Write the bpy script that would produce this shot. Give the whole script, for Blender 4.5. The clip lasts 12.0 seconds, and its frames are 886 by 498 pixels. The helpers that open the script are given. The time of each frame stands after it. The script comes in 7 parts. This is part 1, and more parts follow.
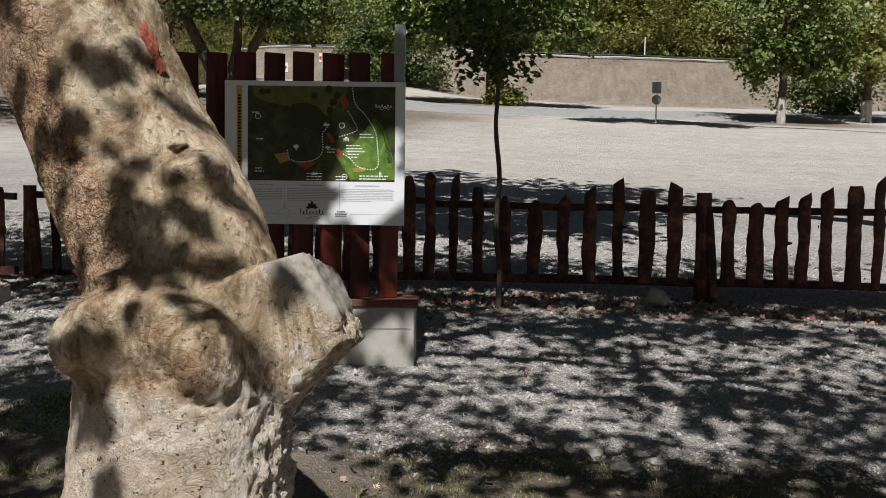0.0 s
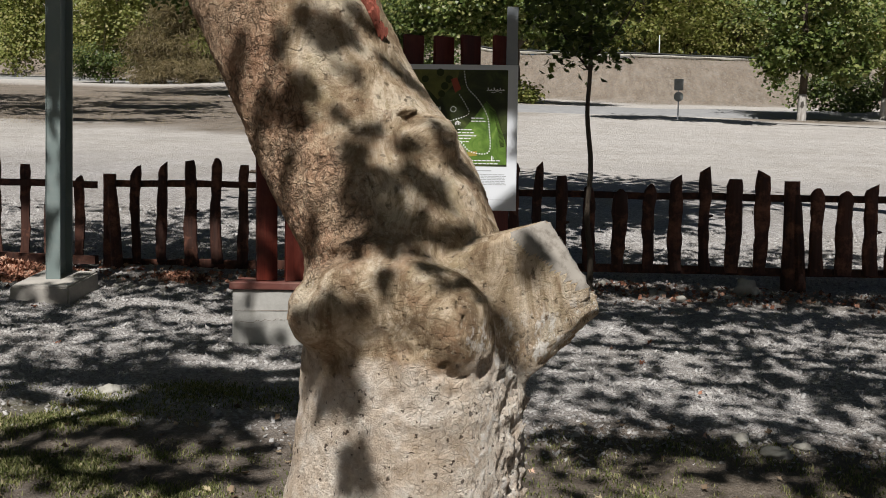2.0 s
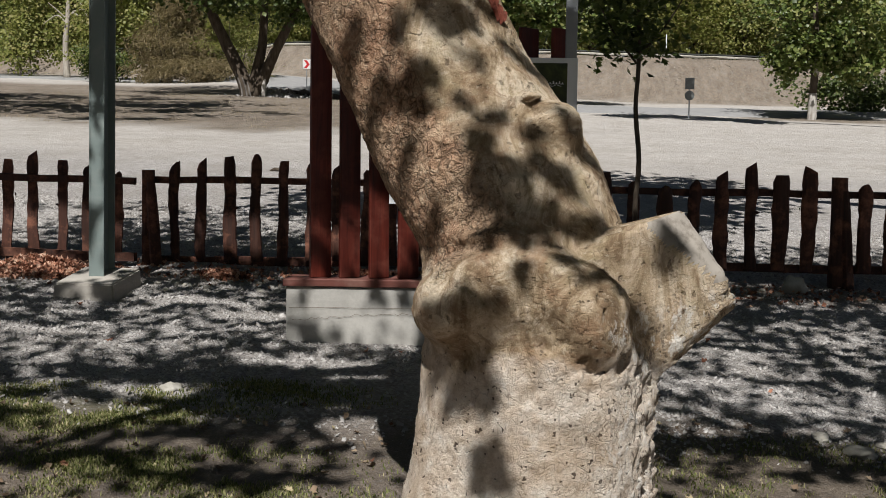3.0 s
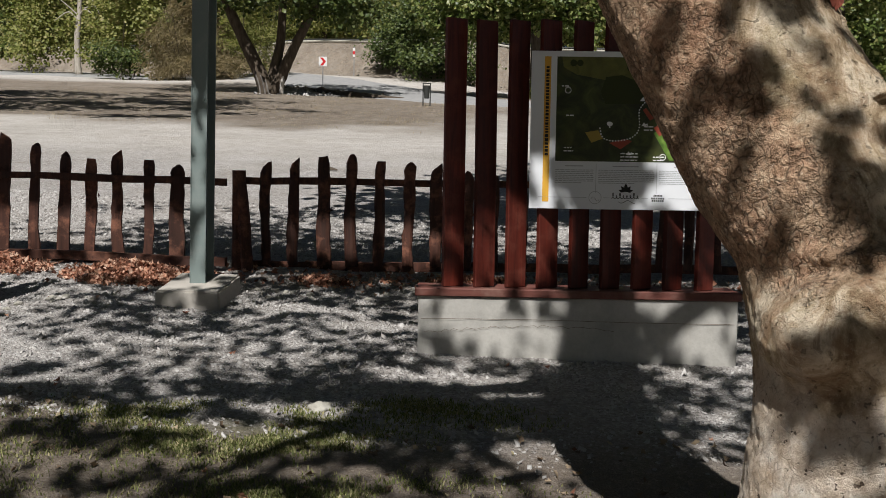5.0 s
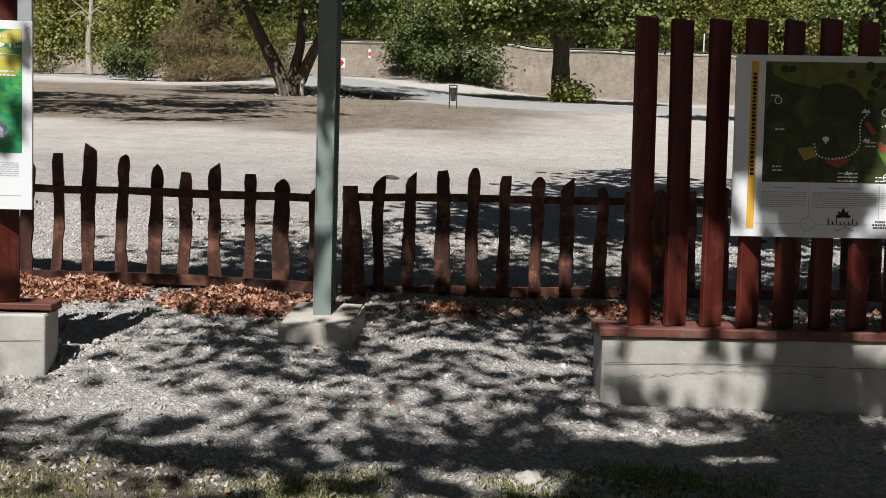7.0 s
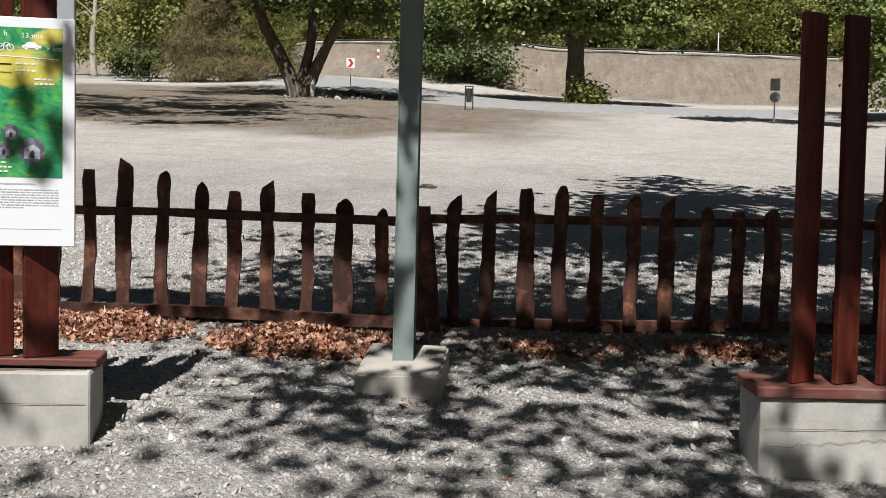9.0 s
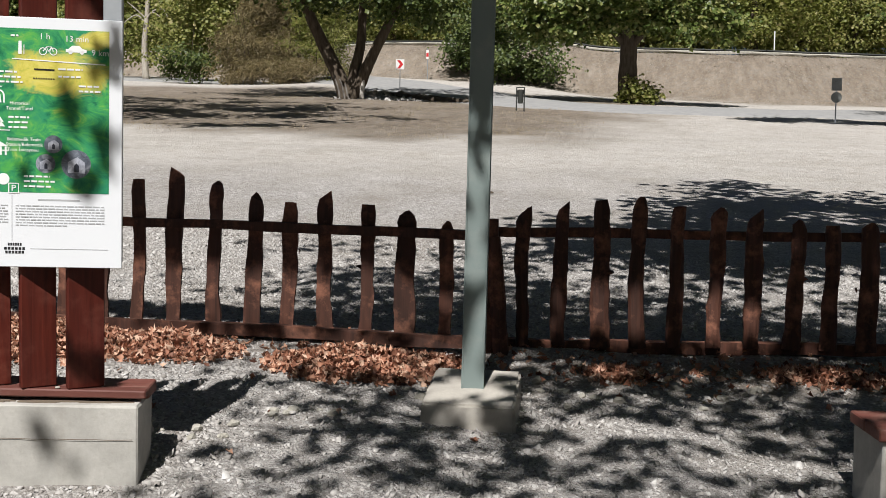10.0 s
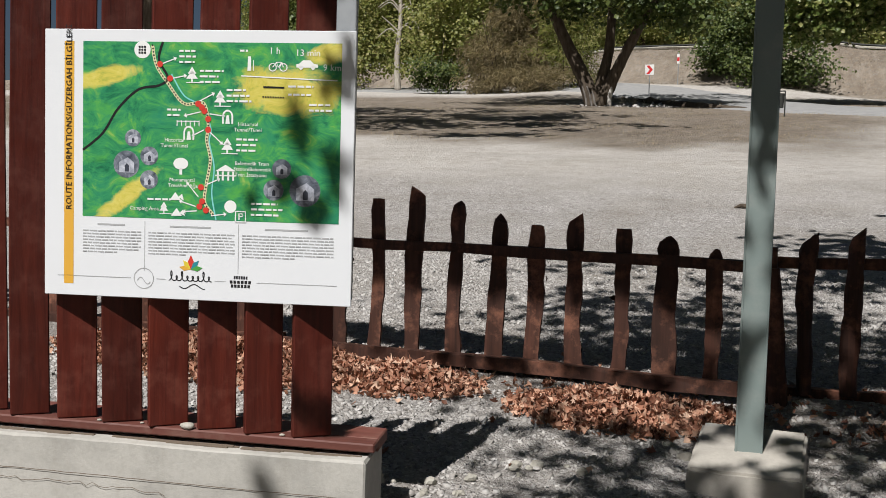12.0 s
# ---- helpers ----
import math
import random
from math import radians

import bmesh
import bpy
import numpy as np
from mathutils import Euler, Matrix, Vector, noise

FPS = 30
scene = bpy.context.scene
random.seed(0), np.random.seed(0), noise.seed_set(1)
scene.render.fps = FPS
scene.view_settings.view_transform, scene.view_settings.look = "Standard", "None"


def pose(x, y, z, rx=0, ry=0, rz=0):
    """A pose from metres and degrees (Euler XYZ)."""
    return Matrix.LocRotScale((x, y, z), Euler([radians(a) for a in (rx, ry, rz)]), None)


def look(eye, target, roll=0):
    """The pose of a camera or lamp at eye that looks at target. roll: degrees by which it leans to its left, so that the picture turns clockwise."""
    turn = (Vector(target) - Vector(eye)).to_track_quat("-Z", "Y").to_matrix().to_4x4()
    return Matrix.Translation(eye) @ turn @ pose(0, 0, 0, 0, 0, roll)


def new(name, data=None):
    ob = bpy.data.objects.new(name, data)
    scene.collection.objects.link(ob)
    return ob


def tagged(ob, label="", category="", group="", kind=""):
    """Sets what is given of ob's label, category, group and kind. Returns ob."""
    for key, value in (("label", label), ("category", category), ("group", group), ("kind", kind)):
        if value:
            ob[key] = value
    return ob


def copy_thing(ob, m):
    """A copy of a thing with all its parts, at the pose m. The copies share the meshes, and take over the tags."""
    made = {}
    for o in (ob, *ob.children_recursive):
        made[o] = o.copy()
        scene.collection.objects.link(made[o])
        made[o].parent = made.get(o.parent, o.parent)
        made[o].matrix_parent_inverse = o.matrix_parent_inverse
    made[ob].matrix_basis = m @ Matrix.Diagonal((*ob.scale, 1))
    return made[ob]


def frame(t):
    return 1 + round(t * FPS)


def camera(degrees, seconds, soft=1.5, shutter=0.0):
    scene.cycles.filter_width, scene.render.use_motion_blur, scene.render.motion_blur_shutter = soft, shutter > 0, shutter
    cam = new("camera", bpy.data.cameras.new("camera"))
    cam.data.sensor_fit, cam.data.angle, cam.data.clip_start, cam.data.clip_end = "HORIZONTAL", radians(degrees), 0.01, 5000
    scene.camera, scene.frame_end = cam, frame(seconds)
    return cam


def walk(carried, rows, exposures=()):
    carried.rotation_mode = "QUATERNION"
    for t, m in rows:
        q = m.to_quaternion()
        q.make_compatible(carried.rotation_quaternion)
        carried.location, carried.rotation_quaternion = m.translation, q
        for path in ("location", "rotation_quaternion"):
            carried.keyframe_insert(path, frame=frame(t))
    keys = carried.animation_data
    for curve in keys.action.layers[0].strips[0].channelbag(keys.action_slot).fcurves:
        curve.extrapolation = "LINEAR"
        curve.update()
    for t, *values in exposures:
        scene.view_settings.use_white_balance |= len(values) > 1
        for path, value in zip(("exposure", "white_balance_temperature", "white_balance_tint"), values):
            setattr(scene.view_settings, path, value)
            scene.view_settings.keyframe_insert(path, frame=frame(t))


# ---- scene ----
cam = camera(47.5, 12.0, soft=0.75)
PATH = [
    (0, (4.272, -8.249, 0.998), (4.099, -6.261, 0.867), 0.8),
    (0.5, (4.094, -8.245, 0.962), (3.92, -6.257, 0.831), 0.7),
    (1, (3.912, -8.241, 0.938), (3.738, -6.253, 0.807), 0.8),
    (1.5, (3.738, -8.237, 0.912), (3.562, -6.249, 0.781), 0.8),
    (2, (3.568, -8.224, 0.891), (3.392, -6.236, 0.76), 0.8),
    (2.5, (3.388, -8.196, 0.876), (3.213, -6.208, 0.743), 0.8),
    (3, (3.202, -8.152, 0.855), (3.026, -6.164, 0.724), 0.8),
    (5, (2.33, -7.835, 0.872), (2.155, -5.848, 0.737), 0.9),
    (5.5, (2.073, -7.717, 0.893), (1.898, -5.729, 0.759), 1.0),
    (6, (1.805, -7.552, 0.907), (1.63, -5.564, 0.774), 1.1),
    (6.5, (1.544, -7.355, 0.936), (1.369, -5.367, 0.804), 0.9),
    (7, (1.301, -7.136, 0.969), (1.127, -5.148, 0.836), 1.0),
    (9, (0.692, -6.305, 1.089), (0.517, -4.317, 0.955), 0.9),
    (9.5, (0.603, -6.102, 1.118), (0.396, -4.117, 0.983), 0.9),
    (10, (0.524, -5.903, 1.146), (0.257, -3.926, 1.012), 0.9),
    (10.5, (0.446, -5.735, 1.177), (0.066, -3.776, 1.044), 0.8),
    (11, (0.386, -5.561, 1.198), (-0.132, -3.634, 1.067), 0.8),
    (11.5, (0.355, -5.447, 1.218), (-0.302, -3.562, 1.088), 0.9),
    (12, (0.339, -5.338, 1.22), (-0.392, -3.481, 1.092), 1.0),
]
walk(cam, [(t, look(e, g, r)) for t, e, g, r in PATH], [(0.0, 0.10), (3.0, 0.08), (5.0, 0.12), (6.5, 0.30), (9.0, 0.34), (10.0, 0.3), (11.0, 0.22), (12.0, 0.10)])
SUN_WAY = Vector((0.06, 0.74, -1.0)).normalized()

# ---- world and sun ----
world = bpy.data.worlds.new("sky")
scene.world = world
world.use_nodes = True
wn = world.node_tree
sky = wn.nodes.new("ShaderNodeTexSky")
sky.sky_type = "NISHITA"
sky.sun_disc = False
sky.air_density, sky.dust_density = 0.8, 0.6
sky.sun_elevation = math.asin(-SUN_WAY.z)
sky.sun_rotation = math.atan2(-SUN_WAY.x, -SUN_WAY.y)
wn.nodes["Background"].inputs["Strength"].default_value = 0.019
wn.links.new(sky.outputs["Color"], wn.nodes["Background"].inputs["Color"])
sun_data = bpy.data.lights.new("sun", "SUN")
sun_data.energy = 5.0
sun_data.angle = radians(0.53)
sun_data.color = (1.0, 0.975, 0.945)
sun = new("sun", sun_data)
sun.rotation_mode = "QUATERNION"
sun.rotation_quaternion = SUN_WAY.to_track_quat("-Z", "Y")
sun.location = (0, -20, 30)


# ---- materials ----
class Mat:
    """A small writer of node materials."""

    def __init__(self, name, rough=0.8, metal=0.0, spec=0.3):
        self.m = bpy.data.materials.new(name)
        self.m.use_nodes = True
        self.t = self.m.node_tree
        self.b = self.t.nodes["Principled BSDF"]
        self.b.inputs["Roughness"].default_value = rough
        self.b.inputs["Metallic"].default_value = metal
        self.b.inputs["Specular IOR Level"].default_value = spec

    def node(self, kind, **values):
        n = self.t.nodes.new(kind)
        for k, v in values.items():
            n.inputs[k.replace("_", " ")].default_value = v
        return n

    def link(self, a, b):
        self.t.links.new(a, b)

    def coords(self, scale=(1, 1, 1), world_space=False):
        if world_space:
            src = self.t.nodes.new("ShaderNodeNewGeometry").outputs["Position"]
        else:
            src = self.t.nodes.new("ShaderNodeTexCoord").outputs["Object"]
        mp = self.t.nodes.new("ShaderNodeMapping")
        mp.inputs["Scale"].default_value = scale
        self.link(src, mp.inputs["Vector"])
        return mp.outputs["Vector"]

    def noise(self, vec, scale, detail=4.0, rough=0.55, distort=0.0):
        n = self.node("ShaderNodeTexNoise", Scale=scale, Detail=detail, Roughness=rough, Distortion=distort)
        self.link(vec, n.inputs["Vector"])
        return n.outputs["Fac"]

    def voronoi(self, vec, scale, feature="F1", out="Distance", random_=1.0):
        n = self.node("ShaderNodeTexVoronoi", Scale=scale, Randomness=random_)
        n.feature = feature
        self.link(vec, n.inputs["Vector"])
        return n.outputs[out]

    def ramp(self, fac, stops):
        n = self.t.nodes.new("ShaderNodeValToRGB")
        el = n.color_ramp.elements
        el[0].position, el[0].color = stops[0][0], (*stops[0][1], 1)
        el[1].position, el[1].color = stops[-1][0], (*stops[-1][1], 1)
        for p, c in stops[1:-1]:
            e = el.new(p)
            e.color = (*c, 1)
        self.link(fac, n.inputs["Fac"])
        return n.outputs["Color"]

    def grey(self, fac, lo, hi, a=0.0, b=1.0):
        n = self.node("ShaderNodeMapRange")
        for i, v in ((1, lo), (2, hi), (3, a), (4, b)):
            n.inputs[i].default_value = v
        self.link(fac, n.inputs[0])
        return n.outputs[0]

    def mix(self, fac, a, b, blend="MIX"):
        n = self.t.nodes.new("ShaderNodeMix")
        n.data_type, n.blend_type = "RGBA", blend
        for sock, v in ((n.inputs[0], fac), (n.inputs[6], a), (n.inputs[7], b)):
            if isinstance(v, (int, float)):
                sock.default_value = v
            elif isinstance(v, tuple):
                sock.default_value = (*v, 1)
            else:
                self.link(v, sock)
        return n.outputs[2]

    def math(self, op, a, b=None):
        n = self.t.nodes.new("ShaderNodeMath")
        n.operation = op
        for sock, v in zip(n.inputs, (a, b)):
            if v is None:
                continue
            if isinstance(v, (int, float)):
                sock.default_value = v
            else:
                self.link(v, sock)
        return n.outputs[0]

    def color(self, c):
        if isinstance(c, tuple):
            self.b.inputs["Base Color"].default_value = (*c, 1)
        else:
            self.link(c, self.b.inputs["Base Color"])
        return self

    def rough(self, fac):
        self.link(fac, self.b.inputs["Roughness"])
        return self

    def bump(self, height, strength=0.5, dist=0.01):
        n = self.node("ShaderNodeBump", Strength=strength, Distance=dist)
        self.link(height, n.inputs["Height"])
        self.link(n.outputs["Normal"], self.b.inputs["Normal"])
        return self

    def island(self):
        return self.t.nodes.new("ShaderNodeNewGeometry").outputs["Random Per Island"]

    def chance(self):
        return self.t.nodes.new("ShaderNodeObjectInfo").outputs["Random"]

    def attribute(self, name):
        n = self.t.nodes.new("ShaderNodeAttribute")
        n.attribute_name = name
        s = self.t.nodes.new("ShaderNodeSeparateColor")
        self.link(n.outputs["Color"], s.inputs[0])
        return s.outputs


def ground_material():
    k = Mat("gravel_ground", 0.95, spec=0.15)
    v = k.coords(world_space=True)
    wob = k.node("ShaderNodeTexNoise", Scale=60.0, Detail=4.0)
    k.link(v, wob.inputs["Vector"])
    bent = k.t.nodes.new("ShaderNodeVectorMath")
    bent.operation = "MULTIPLY_ADD"
    k.link(wob.outputs["Color"], bent.inputs[0])
    bent.inputs[1].default_value = (0.022, 0.022, 0.022)
    k.link(v, bent.inputs[2])
    cells = k.voronoi(bent.outputs[0], 62, out="Color")
    sep = k.t.nodes.new("ShaderNodeSeparateColor")
    k.link(cells, sep.inputs[0])
    grit = k.noise(v, 120, 6, 0.8)
    stones = k.ramp(sep.outputs[0], [(0.0, (0.24, 0.222, 0.213)), (0.45, (0.44, 0.415, 0.40)), (0.8, (0.60, 0.575, 0.56)), (1.0, (0.80, 0.78, 0.765))])
    stones = k.mix(k.grey(grit, 0.42, 0.58, 0.0, 0.7), stones, (0.47, 0.44, 0.415))
    stones = k.mix(k.grey(k.noise(v, 9, 6, 0.75), 0.50, 0.66, 0.0, 0.5), stones, (0.20, 0.18, 0.155))
    big = k.noise(v, 0.9, 5, 0.6)
    stones = k.mix(k.grey(big, 0.4, 0.72, 0.0, 0.5), stones, (0.26, 0.225, 0.18))
    fine = k.noise(v, 22, 5, 0.7)
    stretched = k.noise(k.coords((0.7, 1.3, 1), True), 0.8, 7, 0.7)
    lot = k.ramp(stretched, [(0.3, (0.45, 0.42, 0.385)), (0.52, (0.57, 0.54, 0.505)), (0.75, (0.67, 0.645, 0.61))])
    mid = k.noise(k.coords((1, 1.15, 1), True), 3.4, 8, 0.8)
    lot = k.mix(k.grey(mid, 0.48, 0.6, 0.0, 0.5), lot, (0.34, 0.29, 0.24))
    lot = k.mix(k.grey(mid, 0.46, 0.34, 0.0, 0.6), lot, (0.60, 0.58, 0.54))
    lot = k.mix(k.grey(fine, 0.4, 0.7, 0.0, 0.5), lot, (0.27, 0.24, 0.20))
    speck = k.noise(v, 5.5, 6, 0.75)
    dry = k.ramp(speck, [(0.34, (0.11, 0.082, 0.056)), (0.45, (0.20, 0.155, 0.112)), (0.55, (0.29, 0.232, 0.178)), (0.66, (0.40, 0.34, 0.275))])
    worn = k.noise(k.coords((0.8, 0.8, 1.6), True), 0.55, 5, 0.65)
    dry = k.mix(k.grey(worn, 0.45, 0.7, 0, 0.55), dry, (0.34, 0.29, 0.235))
    dry = k.mix(k.grey(worn, 0.45, 0.3, 0, 0.6), dry, (0.16, 0.135, 0.10))
    dry = k.mix(k.grey(mid, 0.47, 0.60, 0, 0.55), dry, (0.37, 0.315, 0.255))
    dry = k.mix(k.grey(mid, 0.44, 0.33, 0, 0.6), dry, (0.15, 0.118, 0.088))
    gully = k.noise(k.coords((1.5, 0.5, 0.6), True), 1.5, 7, 0.72)
    dry = k.mix(k.grey(gully, 0.50, 0.62, 0, 0.55), dry, (0.165, 0.128, 0.095))
    dry = k.mix(k.grey(gully, 0.46, 0.34, 0, 0.55), dry, (0.42, 0.365, 0.305))
    green = k.ramp(k.noise(v, 14, 5, 0.7), [(0.25, (0.05, 0.055, 0.022)), (0.6, (0.12, 0.13, 0.05)), (0.85, (0.28, 0.24, 0.14))])
    soil = k.ramp(fine, [(0.3, (0.10, 0.078, 0.058)), (0.45, (0.20, 0.16, 0.125)), (0.58, (0.30, 0.25, 0.20)), (0.72, (0.48, 0.42, 0.36))])
    soil = k.mix(k.grey(grit, 0.42, 0.58, 0.0, 0.75), soil, (0.10, 0.073, 0.05))
    zone = k.attribute("zone")
    extra = k.attribute("zone_more")
    col = k.mix(k.math("MULTIPLY", zone[1], k.grey(big, 0.2, 0.65, 0.6, 1.0)), stones, lot)
    col = k.mix(k.math("MULTIPLY", zone[2], k.grey(speck, 0.25, 0.55, 0.35, 1.0)), col, dry)
    col = k.mix(k.math("MULTIPLY", zone[0], k.grey(fine, 0.3, 0.6, 0.3, 1.0)), col, green)
    col = k.mix(k.math("MULTIPLY", extra[0], k.grey(fine, 0.25, 0.5, 0.6, 1.0)), col, soil)
    k.color(col)
    h = k.math("ADD", k.math("MULTIPLY", k.voronoi(bent.outputs[0], 62), -0.5), k.math("MULTIPLY", k.noise(v, 40, 7, 0.8), 2.0))
    h = k.math("ADD", h, k.math("MULTIPLY", k.math("MULTIPLY", k.noise(v, 5, 9, 0.8), zone[2]), 9.0))
    clod = k.noise(v, 15, 5, 0.7, 0.4)
    h = k.math("ADD", h, k.math("MULTIPLY", k.math("MULTIPLY", clod, k.math("SUBTRACT", 1.0, zone[1])), 3.4))
    k.bump(h, 0.8, 0.02)
    return k.m


def stone_material():
    k = Mat("pebble", 0.9, spec=0.2)
    v = k.coords(world_space=True)
    c = k.ramp(k.island(), [(0.0, (0.25, 0.232, 0.22)), (0.4, (0.43, 0.41, 0.395)), (0.9, (0.55, 0.53, 0.515)), (1.0, (0.66, 0.645, 0.63))])
    k.color(k.mix(k.grey(k.noise(v, 60, 4, 0.7), 0.3, 0.7, 0, 0.5), c, (0.24, 0.22, 0.19)))
    k.bump(k.noise(v, 160, 4, 0.6), 0.4, 0.004)
    return k.m


def rock_material():
    k = Mat("weathered_stone", 0.92, spec=0.2)
    v = k.coords()
    c = k.ramp(k.noise(v, 9, 6, 0.65), [(0.25, (0.26, 0.24, 0.20)), (0.55, (0.42, 0.40, 0.35)), (0.8, (0.58, 0.56, 0.51))])
    k.color(c)
    k.bump(k.noise(v, 30, 6, 0.7), 0.6, 0.01)
    return k.m


def bark_material():
    """Plane bark: cream and tan plates, scaly red-brown flakes on the old side, a rough lime-washed foot, all with broken cracks."""
    k = Mat("plane_bark", 0.88, spec=0.18)
    v = k.coords()
    long_v = k.coords((1, 1, 0.5))
    kind = k.attribute("bark")
    scaly, knobs, torn = kind[0], kind[1], kind[2]

    def bent(shape, amount, scale):
        wobble = k.node("ShaderNodeTexNoise", Scale=scale, Detail=3.0)
        k.link(v, wobble.inputs["Vector"])
        shift = k.t.nodes.new("ShaderNodeVectorMath")
        shift.operation = "MULTIPLY_ADD"
        k.link(wobble.outputs["Color"], shift.inputs[0])
        shift.inputs[1].default_value = (amount, amount, amount)
        k.link(v, shift.inputs[2])
        m = k.t.nodes.new("ShaderNodeMapping")
        m.inputs["Scale"].default_value = shape
        k.link(shift.outputs[0], m.inputs["Vector"])
        return m.outputs[0]

    def cells(vec, scale, width):
        """Thin dark joints between cells, of uneven width."""
        e = k.voronoi(vec, scale, "DISTANCE_TO_EDGE")
        return k.grey(k.math("ADD", e, k.math("MULTIPLY", k.noise(v, scale * 1.3, 2, 0.5), width)), width * 0.35, width * 1.05, 1.0, 0.0)

    soft_v, long_b = bent((1, 1, 0.8), 0.030, 18.0), bent((1, 1, 0.62), 0.045, 24.0)

    def spots(scale, lo, hi, detail=4.0):
        return k.grey(k.noise(v, scale, detail, 0.6), lo, hi)

    # smooth plates
    patch = k.noise(long_v, 6.5, 8, 0.7, 1.0)
    c = k.ramp(patch, [(0.30, (0.14, 0.092, 0.055)), (0.40, (0.27, 0.19, 0.115)), (0.46, (0.44, 0.335, 0.215)), (0.51, (0.58, 0.455, 0.32)), (0.57, (0.74, 0.63, 0.48)), (0.64, (0.48, 0.38, 0.245)), (0.72, (0.29, 0.235, 0.15))])
    c = k.mix(k.grey(k.noise(long_v, 5.0, 6, 0.65), 0.56, 0.68, 0, 0.35), c, (0.42, 0.35, 0.18))
    blotch = k.noise(v, 17.0, 8, 0.78, 0.9)
    c = k.mix(k.grey(blotch, 0.53, 0.60, 0, 0.6), c, (0.25, 0.16, 0.098))
    c = k.mix(k.grey(blotch, 0.44, 0.36, 0, 0.5), c, (0.83, 0.72, 0.56))
    stain = k.noise(v, 3.6, 6, 0.7, 0.8)
    c = k.mix(k.grey(stain, 0.52, 0.62, 0, 0.65), c, (0.34, 0.205, 0.12))
    c = k.mix(k.grey(stain, 0.43, 0.34, 0, 0.45), c, (0.43, 0.36, 0.21))
    crack = k.math("MULTIPLY", cells(long_b, 26, 0.10), spots(6.0, 0.48, 0.62))
    crack = k.math("MAXIMUM", crack, k.math("MULTIPLY", cells(soft_v, 58, 0.15), spots(12.0, 0.50, 0.60)))
    c = k.mix(k.math("MULTIPLY", crack, 0.3), c, (0.12, 0.08, 0.05))
    # scaly flakes
    tone = k.noise(v, 34, 5, 0.7, 0.5)
    flakes = k.ramp(tone, [(0.32, (0.22, 0.115, 0.07)), (0.44, (0.43, 0.25, 0.155)), (0.54, (0.60, 0.38, 0.245)), (0.66, (0.78, 0.58, 0.40))])
    flakes = k.mix(k.grey(k.noise(v, 4.2, 4, 0.6), 0.46, 0.60, 0, 0.4), flakes, (0.46, 0.35, 0.23))
    gash = k.math("MULTIPLY", cells(long_b, 38, 0.24), spots(14.0, 0.40, 0.52))
    gash = k.math("MAXIMUM", gash, k.math("MULTIPLY", cells(long_b, 74, 0.28), spots(21.0, 0.46, 0.58)))
    flakes = k.mix(k.math("MULTIPLY", gash, 0.85), flakes, (0.060, 0.036, 0.024))
    mask = k.grey(k.math("ADD", scaly, k.math("MULTIPLY", k.noise(v, 5.0, 7, 0.75), 1.6)), 1.0, 1.4)
    c = k.mix(k.math("MULTIPLY", mask, 0.9), c, flakes)
    # old lime wash on the foot
    grains = k.noise(v, 60, 6, 0.8)
    lime = k.ramp(k.noise(v, 19, 8, 0.78), [(0.30, (0.36, 0.28, 0.21)), (0.42, (0.64, 0.53, 0.425)), (0.53, (0.83, 0.73, 0.62)), (0.66, (0.92, 0.86, 0.78))])
    lime = k.mix(k.grey(k.noise(v, 4.5, 5, 0.65), 0.48, 0.62, 0, 0.5), lime, (0.55, 0.39, 0.25))
    lime = k.mix(k.grey(k.noise(v, 8.0, 6, 0.7), 0.55, 0.66, 0, 0.5), lime, (0.42, 0.32, 0.22))
    fine = k.math("MULTIPLY", cells(soft_v, 30, 0.07), spots(7.0, 0.46, 0.60))
    fine = k.math("MAXIMUM", fine, k.math("MULTIPLY", cells(soft_v, 66, 0.11), spots(10.0, 0.52, 0.62)))
    lime = k.mix(k.math("MULTIPLY", fine, 0.42), lime, (0.20, 0.145, 0.10))
    foot = k.grey(k.math("ADD", knobs, k.math("MULTIPLY", k.noise(v, 6, 6, 0.7), 0.8)), 0.62, 0.95, 0, 0.92)
    c = k.mix(foot, c, lime)
    pits = k.grey(k.noise(v, 50, 2, 0.5), 0.655, 0.70)
    c = k.mix(k.math("MULTIPLY", pits, k.math("ADD", k.math("MULTIPLY", knobs, 0.4), 0.45)), c, (0.07, 0.045, 0.03))
    # flaking wash in upright streaks under the stump
    chips = k.noise(k.coords((1, 1, 0.42)), 44, 5, 0.72)
    c = k.mix(k.math("MULTIPLY", torn, k.grey(chips, 0.52, 0.60, 0, 0.85)), c, (0.86, 0.82, 0.76))
    c = k.mix(k.math("MULTIPLY", torn, k.grey(chips, 0.44, 0.35, 0, 0.85)), c, (0.11, 0.08, 0.06))
    c = k.mix(k.grey(grains, 0.58, 0.70, 0, 0.4), c, (0.20, 0.135, 0.085))
    c = k.mix(k.grey(grains, 0.44, 0.32, 0, 0.35), c, (0.84, 0.76, 0.60))
    k.color(c)
    h = k.math("MULTIPLY", k.math("SUBTRACT", k.math("MULTIPLY", tone, 2.2), k.math("MULTIPLY", gash, 0.9)), mask)
    h = k.math("SUBTRACT", h, k.math("MULTIPLY", crack, 0.25))
    h = k.math("SUBTRACT", h, k.math("MULTIPLY", k.math("MULTIPLY", fine, foot), 0.35))
    h = k.math("ADD", h, k.math("MULTIPLY", grains, 0.8))
    h = k.math("ADD", h, k.math("MULTIPLY", k.math("MULTIPLY", k.noise(v, 26, 6, 0.75), knobs), 0.9))
    h = k.math("ADD", h, k.math("MULTIPLY", k.math("MULTIPLY", chips, torn), 1.6))
